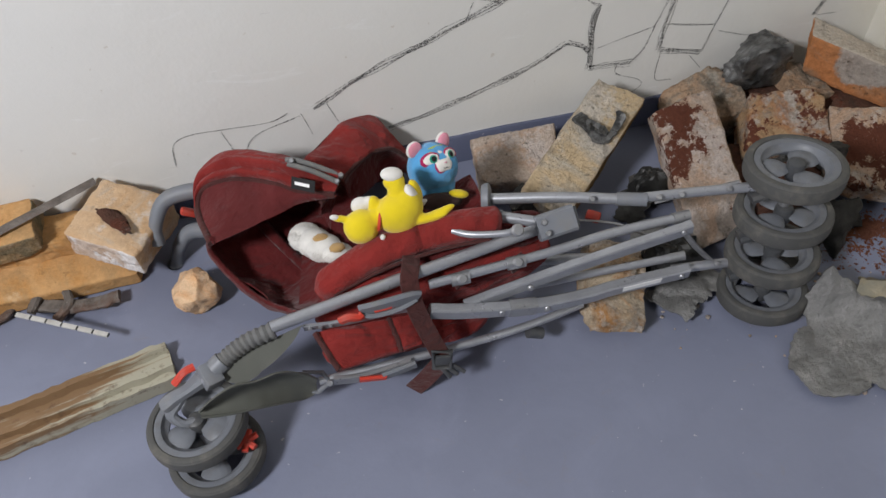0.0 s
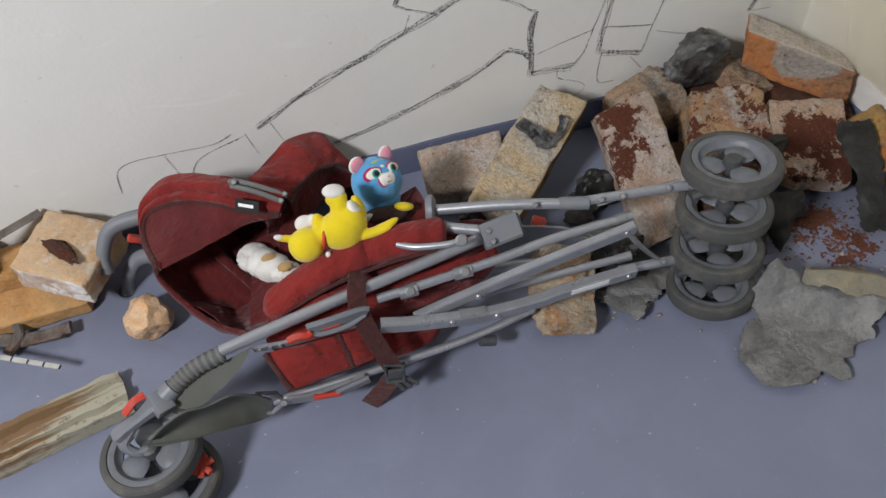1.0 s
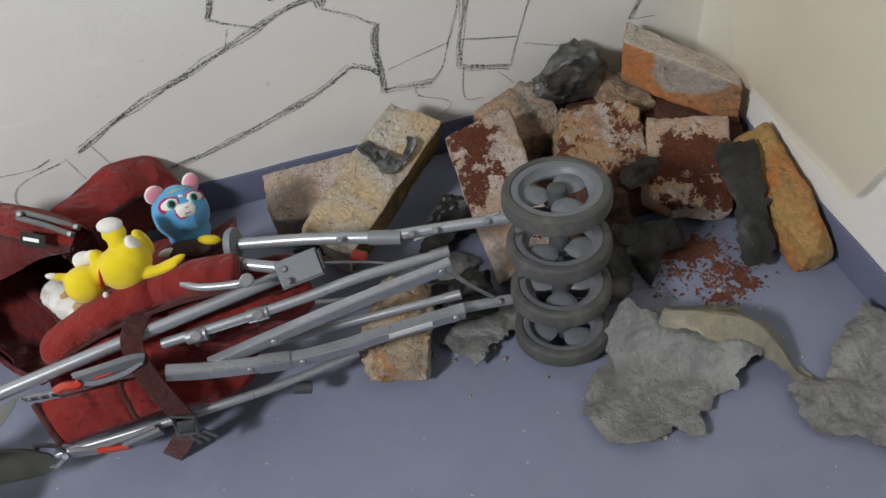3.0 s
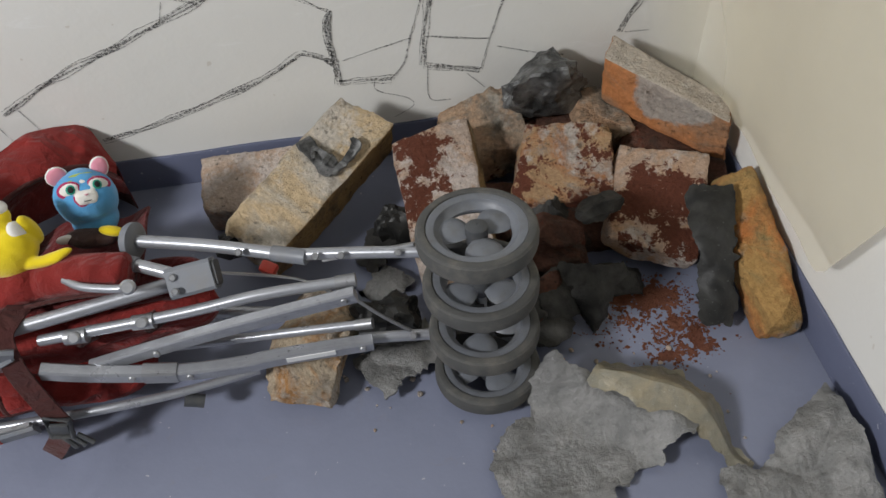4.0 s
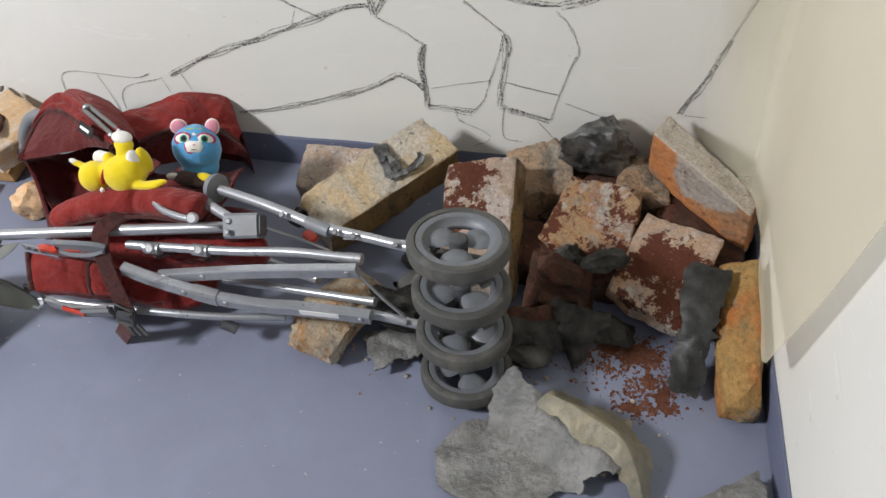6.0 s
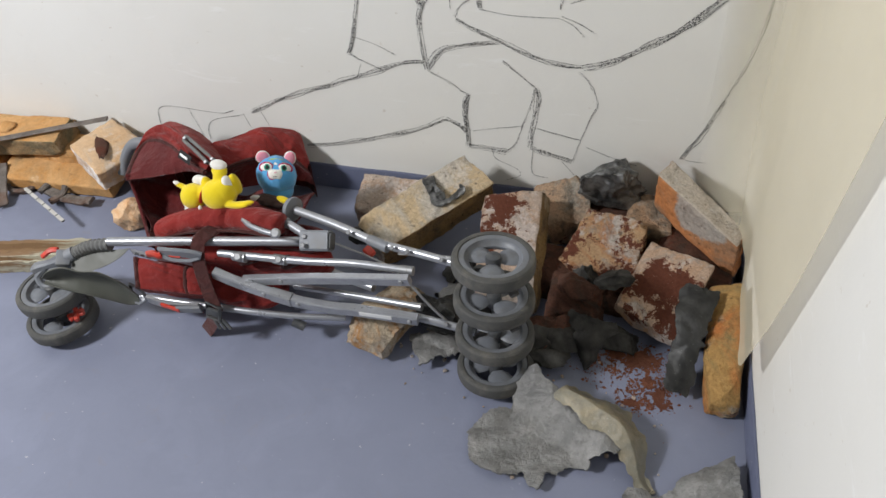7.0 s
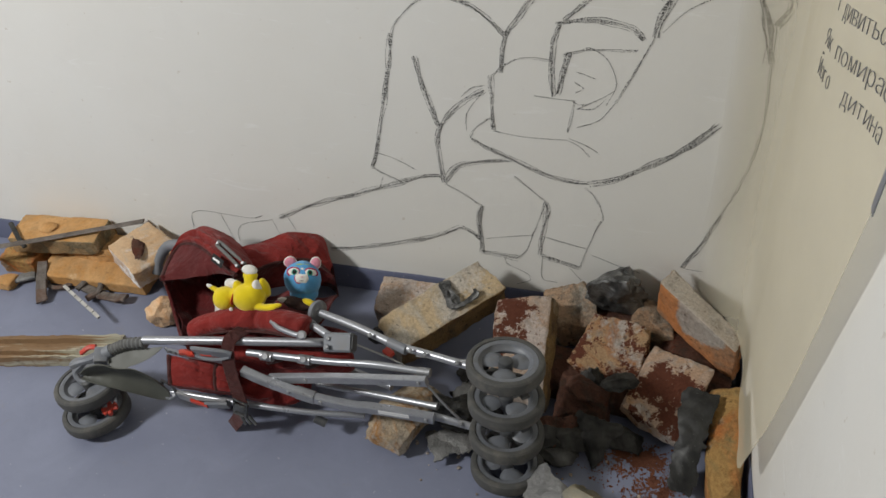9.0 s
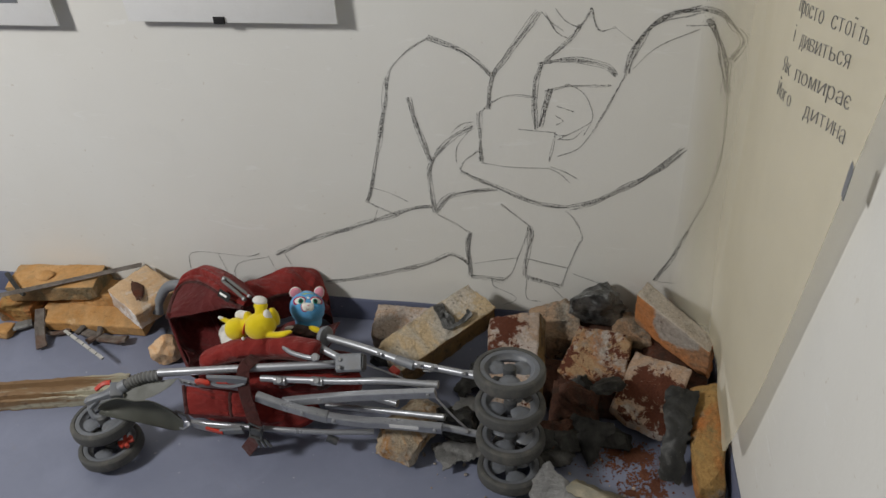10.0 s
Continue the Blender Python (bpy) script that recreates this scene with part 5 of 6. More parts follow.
REAR = (0.03, 0.02, 1.0)
for k, z in enumerate((0.249, 0.170, 0.091, 0.0125)):
    wheel((0.355 + 0.0007 * k, -0.402 - 0.004 * k, z), REAR, 0.069, 35 + 47 * k)
FRONT = V(-0.06, -0.08, 1.0).normalized()
wheel((-0.516, -0.476, 0.074), FRONT, 0.0695, 10)
wheel(V(-0.503, -0.495, 0.020), FRONT, 0.0685, 60)
part("axle", tube([(0.357, -0.404, 0.020), (0.355, -0.402, 0.25)], 0.007, 10), STEEL, stroller)
for z in (0.209, 0.130, 0.051):
    bracket = bmesh.new()
    sweep(bracket, smooth_line([(0.300, -0.398, z), (0.330, -0.401, z + 0.006), (0.357, -0.404, z)], 4), rect(0.026, 0.014, 0.3))
    sweep(bracket, smooth_line([(0.318, -0.372, z - 0.004), (0.340, -0.386, z + 0.004), (0.378, -0.408, z - 0.002), (0.396, -0.424, z - 0.006)], 4), rect(0.016, 0.008, 0.3))
    part("axle_bracket", bracket, DARKPLASTIC, stroller, "dark grey plastic axle bracket")
part("axle", tube([V(-0.516, -0.476, 0.074), V(-0.503, -0.495, 0.018)], 0.007, 10), STEEL, stroller)


def rivet(p, axis, r=0.0045, high=0.004, material=STEEL):
    m = axes(p, axis)
    part("rivet", lathe([(0.0003, 0.0), (r, 0.0), (r, high * 0.6), (r * 0.7, high), (0.0003, high)], m, 14), material, stroller)


def pipe(points, r=0.0095, name="frame_tube", material=None, per=6):
    return part(name, tube(points, r, 14, per), material or ALU, stroller)


VIEW = (0.1, -0.75, 0.65)
TUBE_A = [(-0.390, -0.420, 0.174), (-0.20, -0.392, 0.187), (0.0, -0.364, 0.200)]
pipe(TUBE_A, 0.0088)
part("joint", bar([(-0.004, -0.371, 0.2065), (0.050, -0.369, 0.2135)], 0.037, 0.025, 1, VIEW, 0.16), GREYPLASTIC, stroller, "grey plastic joint")
for x, y, z in ((0.004, -0.376, 0.221), (0.006, -0.390, 0.212)):
    rivet((x, y, z), VIEW)
# solid plug, its dark colour stands for the shade inside the open end
part("end_cap", bar([(0.050, -0.369, 0.2135), (0.054, -0.369, 0.214)], 0.030, 0.019, 1, VIEW, 0.16), DARKPLASTIC, stroller, "dark plug that stands for the shade in the open joint")
pipe([(-0.168, -0.398, 0.169), (0.0, -0.396, 0.180), (0.10, -0.395, 0.192), (0.205, -0.396, 0.196)], 0.0070)
part("tube_end", tube([(0.188, -0.396, 0.1955), (0.212, -0.396, 0.1965)], 0.0085, 14), STEEL, stroller, "bare metal tube end")
for x, y, z in ((-0.122, -0.4, 0.170), (-0.041, -0.397, 0.176)):
    part("clamp", tube([(x - 0.014, y, z), (x + 0.012, y - 0.001, z + 0.001)], 0.0094, 14), STEEL, stroller, "steel clamp with a bolt")
    rivet((x, y - 0.007, z + 0.006), VIEW, 0.0075, 0.005)
pipe([(-0.052, -0.296, 0.214), (0.05, -0.330, 0.218), (0.152, -0.366, 0.216)], 0.0080)
pipe([(0.135, -0.360, 0.217), (0.22, -0.378, 0.222), (0.31, -0.398, 0.226)], 0.0072)
part("sleeve", tube([(0.118, -0.354, 0.217), (0.158, -0.368, 0.2165)], 0.0098, 14), GREYPLASTIC, stroller, "grey plastic sleeve")
part("flange", lathe([(0.0003, -0.006), (0.021, -0.006), (0.023, -0.002), (0.023, 0.004), (0.016, 0.007), (0.0003, 0.007)], axes((-0.058, -0.294, 0.214), (0.95, -0.3, 0.05)), 24), GREYPLASTIC, stroller, "grey plastic end disc")
for x, y, z in ((0.17, -0.376, 0.2265), (0.20, -0.382, 0.228), (0.265, -0.393, 0.231), (0.08, -0.352, 0.227)):
    rivet((x, y - 0.003, z), VIEW)
part("flat_bar", bar([(-0.120, -0.410, 0.122), (-0.06, -0.411, 0.137), (0.06, -0.414, 0.165), (0.210, -0.412, 0.189)], 0.013, 0.021, 4, (0, -0.2, 1)), ALU, stroller)
rivet((0.196, -0.418, 0.187), (0, -1, 0.2))
rivet((-0.03, -0.430, 0.154), (0, -1, 0.2))
part("flat_bar", bar([(-0.174, -0.420, 0.139), (-0.12, -0.422, 0.124), (-0.022, -0.425, 0.107), (0.06, -0.423, 0.102), (0.10, -0.420, 0.103), (0.218, -0.414, 0.100)], 0.016, 0.022, 4, (0, -0.2, 1)), ALU, stroller)
part("sleeve", bar([(-0.060, -0.4240, 0.1130), (-0.020, -0.4250, 0.1070)], 0.0185, 0.0255, 2, (0, -0.2, 1)), STEEL, stroller, "steel sleeve over the bar")
part("sticker", bar([(0.112, -0.4285, 0.1045), (0.172, -0.4255, 0.1035)], 0.001, 0.010, 1, (0, -0.2, 1), 0.05), WHITE, stroller, "small white sticker")
for x, y, z in ((-0.072, -0.4315, 0.116), (-0.005, -0.433, 0.106), (0.205, -0.4225, 0.1)):
    rivet((x, y, z), (0, -1, 0.2))
pipe([(-0.05, -0.36, 0.080), (0.08, -0.378, 0.098), (0.214, -0.394, 0.112)], 0.0062)
part("tube_end", tube([(0.198, -0.392, 0.110), (0.220, -0.395, 0.113)], 0.0072, 14), STEEL, stroller)
pipe([(0.20, -0.402, 0.095), (0.26, -0.402, 0.088), (0.32, -0.404, 0.082)], 0.0075)
rivet((0.268, -0.409, 0.094), VIEW)
pipe([(-0.345, -0.440, 0.062), (-0.15, -0.436, 0.066), (-0.03, -0.420, 0.060), (0.064, -0.395, 0.052)], 0.0062)
part("end_cap", tube([(-0.03, -0.425, 0.050), (-0.008, -0.424, 0.040)], 0.009, 12), DARKPLASTIC, stroller, "dark rubber cap")
part("strut", bar([(0.205, -0.402, 0.172), (0.235, -0.400, 0.128), (0.272, -0.396, 0.082)], 0.004, 0.011, 3, (0.3, -0.7, 0.5)), STEEL, stroller)
part("strut", bar([(0.046, -0.352, 0.196), (0.13, -0.335, 0.150), (0.175, -0.350, 0.128)], 0.003, 0.009, 3, (0.3, -0.7, 0.5)), STEEL, stroller)
part("strut", bar([(0.175, -0.360, 0.2), (0.285, -0.386, 0.232)], 0.003, 0.010, 3, (0.3, -0.7, 0.5)), STEEL, stroller)
rivet((0.268, -0.4, 0.086), VIEW)
bm = bmesh.new()
box(bm, (-0.010, -0.008, -0.006), (0.012, 0.008, 0.006), pose(0.098, -0.322, 0.162, 20, 10, -30), 0.003)
part("latch", bm, REDPLASTIC, stroller, "red plastic latch")
# side plate with locking lever
part("side_plate", bar([(-0.349, -0.412, 0.151), (-0.30, -0.420, 0.154), (-0.236, -0.425, 0.160), (-0.19, -0.423, 0.156)], 0.005, 0.013, 4, (0, -0.3, 1)), ALU, stroller, "bare metal locking rail")
part("cam", bar([(-0.268, -0.428, 0.179), (-0.248, -0.431, 0.183), (-0.225, -0.431, 0.185), (-0.200, -0.427, 0.183), (-0.188, -0.424, 0.178)], 0.008, 0.025, 5, (0, -0.3, 1), 0.45), GREYPLASTIC, stroller, "grey plastic locking cam")
part("cam", bar([(-0.266, -0.431, 0.172), (-0.250, -0.432, 0.167), (-0.215, -0.430, 0.168), (-0.190, -0.426, 0.176)], 0.008, 0.007, 5, (0, -0.3, 1), 0.4), GREYPLASTIC, stroller, "grey plastic locking cam")
part("lock_lever", bar([(-0.297, -0.430, 0.169), (-0.285, -0.433, 0.175), (-0.272, -0.433, 0.172), (-0.266, -0.431, 0.174)], 0.010, 0.015, 5, (0, -0.3, 1), 0.4), REDPLASTIC, stroller, "red plastic locking lever")
part("lock_lever", bar([(-0.250, -0.431, 0.175), (-0.226, -0.431, 0.177)], 0.006, 0.008, 3, (0, -0.3, 1), 0.4), REDPLASTIC, stroller, "red plastic locking lever")
for x, y, z in ((-0.340, -0.417, 0.153), (-0.326, -0.419, 0.154), (-0.312, -0.421, 0.155)):
    rivet((x, y, z), (0, -1, 0.2), 0.003)
part("side_plate", bar([(-0.325, -0.446, 0.064), (-0.275, -0.449, 0.060), (-0.21, -0.445, 0.066)], 0.006, 0.022, 4, (0, -0.3, 1)), STEEL, stroller)
part("cam", bar([(-0.255, -0.455, 0.060), (-0.205, -0.450, 0.066)], 0.007, 0.020, 4, (0, -0.3, 1), 0.4), GREYPLASTIC, stroller)
part("lock_lever", bar([(-0.288, -0.456, 0.066), (-0.250, -0.457, 0.060)], 0.006, 0.013, 3, (0, -0.3, 1), 0.4), REDPLASTIC, stroller, "red plastic locking lever")
# pale lever on the cushion
part("lever", tube([(-0.123, -0.360, 0.226), (-0.10, -0.375, 0.226), (-0.06, -0.388, 0.228), (-0.042, -0.390, 0.230)], 0.005, 10), ALU, stroller)
rivet((-0.040, -0.394, 0.234), VIEW, 0.009, 0.006)
pipe([(0.0, -0.358, 0.208), (-0.052, -0.335, 0.213)], 0.008)
part("end_cap", tube([(-0.046, -0.3375, 0.2125), (-0.058, -0.332, 0.2135)], 0.0095, 12), GREYPLASTIC, stroller)

# front leg: ribbed sleeve, fork, red brake lever
part("ribbed_sleeve", tube([(-0.388, -0.420, 0.168), (-0.425, -0.426, 0.162), (-0.452, -0.434, 0.152), (-0.474, -0.443, 0.138)], 0.0120, 16, 16, scale=lambda u: 1.0 + 0.10 * math.sin(u * 2 * math.pi * 12)), SLEEVE, stroller, "grey ribbed plastic sleeve")
fork = bmesh.new()
sweep(fork, smooth_line([(-0.468, -0.440, 0.143), (-0.490, -0.447, 0.135), (-0.515, -0.456, 0.126), (-0.538, -0.462, 0.119), (-0.552, -0.466, 0.112)], 5), rect(0.026, 0.020, 0.25), scale=lambda u: 1.0 - 0.35 * u + 0.12 * math.sin(u * 9))
sweep(fork, smooth_line([(-0.528, -0.458, 0.118), (-0.545, -0.470, 0.100), (-0.534, -0.478, 0.084), (-0.518, -0.476, 0.080)], 5), rect(0.020, 0.012, 0.3))
box(fork, (-0.012, -0.017, -0.010), (0.014, 0.017, 0.010), pose(-0.482, -0.452, 0.140, 25, 14, 30), 0.003)
part("fork", fork, GREYPLASTIC, stroller, "grey plastic wheel fork")
part("collar", tube([(-0.462, -0.437, 0.147), (-0.476, -0.443, 0.140)], 0.0145, 16), GREYPLASTIC, stroller)
part("brake_lever", bar([(-0.500, -0.439, 0.150), (-0.514, -0.444, 0.149), (-0.530, -0.452, 0.138)], 0.013, 0.009, 5, (0, 0, 1), 0.4), REDPLASTIC, stroller, "red plastic brake lever")
star = bmesh.new()
for a in (20, 75, 130):
    sweep(star, [V(-0.456, -0.503, 0.046) + V(math.cos(radians(a)), math.sin(radians(a)), 0.15) * s for s in (-0.016, 0.0, 0.016)], rect(0.009, 0.008, 0.3))
part("brake_lever", star, REDPLASTIC, stroller, "red plastic brake lever")
rivet((-0.485, -0.458, 0.14), VIEW, 0.008, 0.005, ALU)


def web(u, v):
    """Cloth gusset hanging under the ribbed sleeve in a shallow bow."""
    top = [V(-0.466, -0.446, 0.140), V(-0.420, -0.430, 0.152), V(-0.330, -0.414, 0.166)]
    a = top[0].lerp(top[1], u * 2) if u < 0.5 else top[1].lerp(top[2], u * 2 - 1)
    return a + V(0.006, -0.024, -0.026) * v * math.sin(math.pi * min(1.0, u + 0.12)) ** 0.7


part("web", patch(web, 24, 8, 0.0015), GREYCLOTH, stroller, "olive grey cloth web")
loop = bmesh.new()
sweep(loop, [(-0.362, -0.438, 0.088), (-0.338, -0.440, 0.080), (-0.330, -0.444, 0.060), (-0.350, -0.446, 0.046), (-0.366, -0.444, 0.052)], rect(0.007, 0.007, 0.3), (0, -1, 0.3), closed=True)
part("anchor", loop, GREYPLASTIC, stroller, "grey plastic loop")
rivet((-0.330, -0.450, 0.066), VIEW, 0.005, 0.005, ALU)

# handles behind the hood
for pts in ([(-0.44, -0.115, 0.190), (-0.50, -0.105, 0.190), (-0.540, -0.105, 0.180), (-0.562, -0.118, 0.150), (-0.570, -0.130, 0.118)], [(-0.45, -0.13, 0.11), (-0.515, -0.10, 0.105), (-0.545, -0.105, 0.080), (-0.560, -0.112, 0.040)]):
    part("handle", tube(pts, 0.0138, 14, 8, scale=lambda u: 0.86 + 0.10 * math.sin(u * 5) + 0.30 * max(0.0, (u - 0.86) / 0.14)), GREYPLASTIC, stroller, "grey plastic curved handle")
bm = bmesh.new()
box(bm, (-0.013, -0.006, -0.006), (0.013, 0.006, 0.006), pose(-0.505, -0.125, 0.165, 0, 35, 10), 0.003)
part("latch", bm, REDPLASTIC, stroller, "red plastic latch")
part("frame_tube", tube([(-0.47, -0.115, 0.10), (-0.25, -0.17, 0.045), (-0.05, -0.29, 0.08), (0.10, -0.33, 0.08)], 0.009, 12), ALU, stroller)

# ---- cloth ----


def along(points, per=12):
    """A smooth line as a function of 0..1."""
    p = smooth_line(points, per)

    def at(u):
        k = min(max(u, 0.0), 1.0) * (len(p) - 1)
        i = min(int(k), len(p) - 2)
        return p[i].lerp(p[i + 1], k - i)

    return at


def loft(name, first, second, bulge, material, label="", wrinkle=0.003, nu=34, nv=14, thick=0.002, freq=26.0):
    """Cloth stretched between two lines, bellied along bulge."""
    push = Vector(bulge)

    def fn(u, v):
        p = first(u).lerp(second(u), v) + push * math.sin(math.pi * v) * (0.35 + 0.65 * math.sin(math.pi * u))
        p = p + noise.noise_vector(p * freq) * wrinkle * 1.2 + push.normalized() * wrinkle * 0.9 * abs(noise.noise(V(p.x * 60, p.y * 25, p.z * 25)))
        return V(p.x, min(p.y, -0.006), max(p.z, 0.012))

    return part(name, patch(fn, nu, nv, thick), material, stroller, label)


front_arc = along([(-0.465, -0.236, 0.188), (-0.481, -0.172, 0.200), (-0.470, -0.142, 0.216), (-0.435, -0.146, 0.231), (-0.391, -0.165, 0.237), (-0.350, -0.190, 0.235), (-0.318, -0.210, 0.230), (-0.272, -0.232, 0.229)])
back_arc = along([(-0.482, -0.176, 0.186), (-0.481, -0.132, 0.206), (-0.466, -0.116, 0.228), (-0.426, -0.122, 0.250), (-0.386, -0.140, 0.259), (-0.350, -0.168, 0.265), (-0.312, -0.196, 0.266), (-0.258, -0.214, 0.250)])
far_arc = along([(-0.475, -0.135, 0.150), (-0.470, -0.092, 0.172), (-0.450, -0.078, 0.192), (-0.420, -0.076, 0.210), (-0.385, -0.086, 0.222), (-0.340, -0.112, 0.226), (-0.295, -0.146, 0.224), (-0.255, -0.190, 0.216)])
chord = along([(-0.464, -0.238, 0.186), (-0.43, -0.234, 0.190), (-0.38, -0.225, 0.200), (-0.330, -0.220, 0.212), (-0.275, -0.234, 0.224)])
low_rim = along([(-0.462, -0.236, 0.194), (-0.474, -0.220, 0.165), (-0.462, -0.232, 0.133), (-0.430, -0.270, 0.108), (-0.400, -0.305, 0.104), (-0.372, -0.335, 0.112), (-0.350, -0.365, 0.130)])
deep = along([(-0.400, -0.150, 0.165), (-0.385, -0.160, 0.130), (-0.360, -0.185, 0.100), (-0.33, -0.23, 0.085), (-0.31, -0.27, 0.085), (-0.295, -0.31, 0.100), (-0.285, -0.345, 0.125)])
outside = along([(-0.475, -0.175, 0.165), (-0.470, -0.165, 0.130), (-0.445, -0.180, 0.09), (-0.410, -0.225, 0.070), (-0.38, -0.265, 0.065), (-0.355, -0.30, 0.075), (-0.335, -0.335, 0.10)])


def mid_arc(u):
    return front_arc(u).lerp(back_arc(u), 0.48) + V(-0.002, -0.004, 0.004) * math.sin(math.pi * u)


loft("hood_shell", front_arc, mid_arc, (-0.003, -0.006, 0.006), RED, "red cloth hood shell", 0.002)
loft("hood_shell", mid_arc, back_arc, (-0.003, -0.003, 0.010), RED, "red cloth hood shell", 0.002)
loft("hood_shell", back_arc, far_arc, (-0.012, 0.006, 0.010), RED, "red cloth hood shell", 0.003)
loft("visor", front_arc, chord, (0.006, -0.010, 0.004), RED_DULL, "dull red cloth visor", 0.003)
loft("hood_lining", low_rim, deep, (-0.020, 0.016, -0.018), REDSHADED, "maroon cloth hood lining with inner shade in its colour", 0.012, 48, 26, 0.002, 17)
loft("hood_lining", far_arc, along([(-0.400, -0.150, 0.165), (-0.37, -0.13, 0.16), (-0.33, -0.13, 0.165), (-0.29, -0.16, 0.175), (-0.25, -0.20, 0.19)]), (0, 0.01, 0), REDSHADED, "maroon cloth hood lining with inner shade in its colour", 0.004)
loft("hood_lining", along([(-0.400, -0.150, 0.165), (-0.37, -0.13, 0.16), (-0.33, -0.13, 0.165), (-0.29, -0.16, 0.175), (-0.22, -0.20, 0.18)]), deep, (0, 0.0, -0.015), REDSHADED, "maroon cloth hood lining with inner shade in its colour", 0.010, 40, 24, 0.002, 18)
loft("hood_shell", low_rim, outside, (-0.012, -0.006, -0.010), RED_DULL, "dull red cloth hood shell", 0.003)
part("piping", tube([front_arc(k / 20) + V(0, -0.002, -0.001) for k in range(21)], 0.0056, 10, 2), STRAP, stroller)
part("piping", tube([mid_arc(k / 24) for k in range(1, 24)], 0.0018, 8, 2), STRAP, stroller)
part("piping", tube([low_rim(k / 20) for k in range(21)], 0.004, 8, 2), REDSHADED, stroller)
part("piping", tube([deep(k / 20) + V(-0.004, -0.004, 0) for k in range(21)], 0.009, 10, 2), REDSHADED, stroller)
part("piping", tube([back_arc(k / 20) for k in range(21)], 0.0035, 8, 2), RED, stroller)
part("hoop", bar([(-0.332, -0.186, 0.273), (-0.318, -0.193, 0.274), (-0.292, -0.205, 0.266), (-0.255, -0.217, 0.246)], 0.0075, 0.006, 5, (0, -0.5, 0.8), 0.3), SLEEVE, stroller, "grey plastic hoop")
part("hoop", bar([(-0.330, -0.196, 0.272), (-0.316, -0.206, 0.271), (-0.294, -0.217, 0.264), (-0.262, -0.230, 0.246)], 0.0075, 0.006, 5, (0, -0.5, 0.8), 0.3), SLEEVE, stroller, "grey plastic hoop")
for p in ((-0.258, -0.220, 0.251), (-0.265, -0.233, 0.251), (-0.324, -0.198, 0.277)):
    rivet(p, (0, -0.6, 0.8), 0.004)
tag = part("tag", patch(quad((-0.332, -0.226, 0.250), (-0.300, -0.240, 0.244), (-0.296, -0.230, 0.257), (-0.328, -0.215, 0.263), 0.001), 6, 4, 0.001), BLACK, stroller, "small black cloth tag")
part("mark", patch(quad((-0.326, -0.2262, 0.2555), (-0.306, -0.2352, 0.2515), (-0.305, -0.2322, 0.2550), (-0.325, -0.2232, 0.2590), 0.0), 3, 2, 0.0006), WHITE, tag, "pale bar on the tag")
# grey footrest strap, hollow along its length
strap_top = along([(-0.500, -0.500, 0.128), (-0.478, -0.500, 0.148), (-0.448, -0.492, 0.156), (-0.420, -0.484, 0.146), (-0.388, -0.474, 0.142), (-0.362, -0.463, 0.115), (-0.346, -0.454, 0.085)])
strap_low = along([(-0.500, -0.500, 0.116), (-0.470, -0.498, 0.108), (-0.430, -0.488, 0.094), (-0.400, -0.474, 0.075), (-0.370, -0.455, 0.050), (-0.352, -0.445, 0.046)])
loft("footrest", strap_top, strap_low, (-0.002, 0.020, -0.008), GREYCLOTH, "grey coated cloth footrest strap", 0.002, 44, 16, 0.0025, 22)
part("hem", tube([strap_low(k / 16) for k in range(17)], 0.0020, 8, 2), GREYCLOTH, stroller)
part("hem", tube([strap_top(k / 16) for k in range(17)], 0.0014, 8, 2), GREYCLOTH, stroller)
# raised cloth wing at the wall
wing_top = along([(-0.318, -0.165, 0.232), (-0.300, -0.128, 0.230), (-0.272, -0.092, 0.230), (-0.245, -0.063, 0.229), (-0.231, -0.050, 0.227), (-0.205, -0.024, 0.213), (-0.186, -0.008, 0.202), (-0.181, -0.007, 0.196), (-0.165, -0.026, 0.176), (-0.145, -0.050, 0.152)], 6)
wing_low = along([(-0.295, -0.215, 0.205), (-0.285, -0.205, 0.204), (-0.262, -0.180, 0.205), (-0.240, -0.150, 0.205), (-0.222, -0.128, 0.203), (-0.198, -0.100, 0.194), (-0.176, -0.085, 0.184), (-0.166, -0.080, 0.178), (-0.155, -0.075, 0.166), (-0.142, -0.070, 0.148)], 6)
wing_deep = along([(-0.30, -0.20, 0.17), (-0.26, -0.17, 0.15), (-0.22, -0.13, 0.14), (-0.185, -0.09, 0.13), (-0.155, -0.07, 0.12), (-0.138, -0.06, 0.10)])
loft("wing", wing_top, wing_low, (0.001, -0.005, 0.005), RED, "red cloth side wing", 0.006, 44, 20, 0.003, 16)
loft("wing", wing_low, wing_deep, (0.0, 0.010, 0.0), REDSHADED, "maroon cloth side wing with shade in its colour", 0.004, 26, 10)
loft("wing", wing_top, along([(-0.33, -0.10, 0.12), (-0.29, -0.06, 0.10), (-0.25, -0.03, 0.08), (-0.205, -0.016, 0.06), (-0.18, -0.014, 0.06), (-0.145, -0.045, 0.06)]), (0, 0.006, 0), REDSHADED, "maroon cloth side wing with shade in its colour", 0.003, 26, 12)
part("piping", tube([wing_low(k / 20) + V(0, -0.002, 0.001) for k in range(21)], 0.004, 8, 2), STRAP, stroller)


# seat cloth under the toys
def seat_back(u, v):
    a, b, c, d = V(-0.36, -0.345, 0.100), V(-0.05, -0.36, 0.185), V(-0.06, -0.20, 0.180), V(-0.33, -0.17, 0.13)
    p = a * (1 - u) * (1 - v) + b * u * (1 - v) + c * u * v + d * (1 - u) * v
    return p + V(0, 0, 0.008 * noise.noise(p * 20) + 0.006 * math.sin(u * 14))


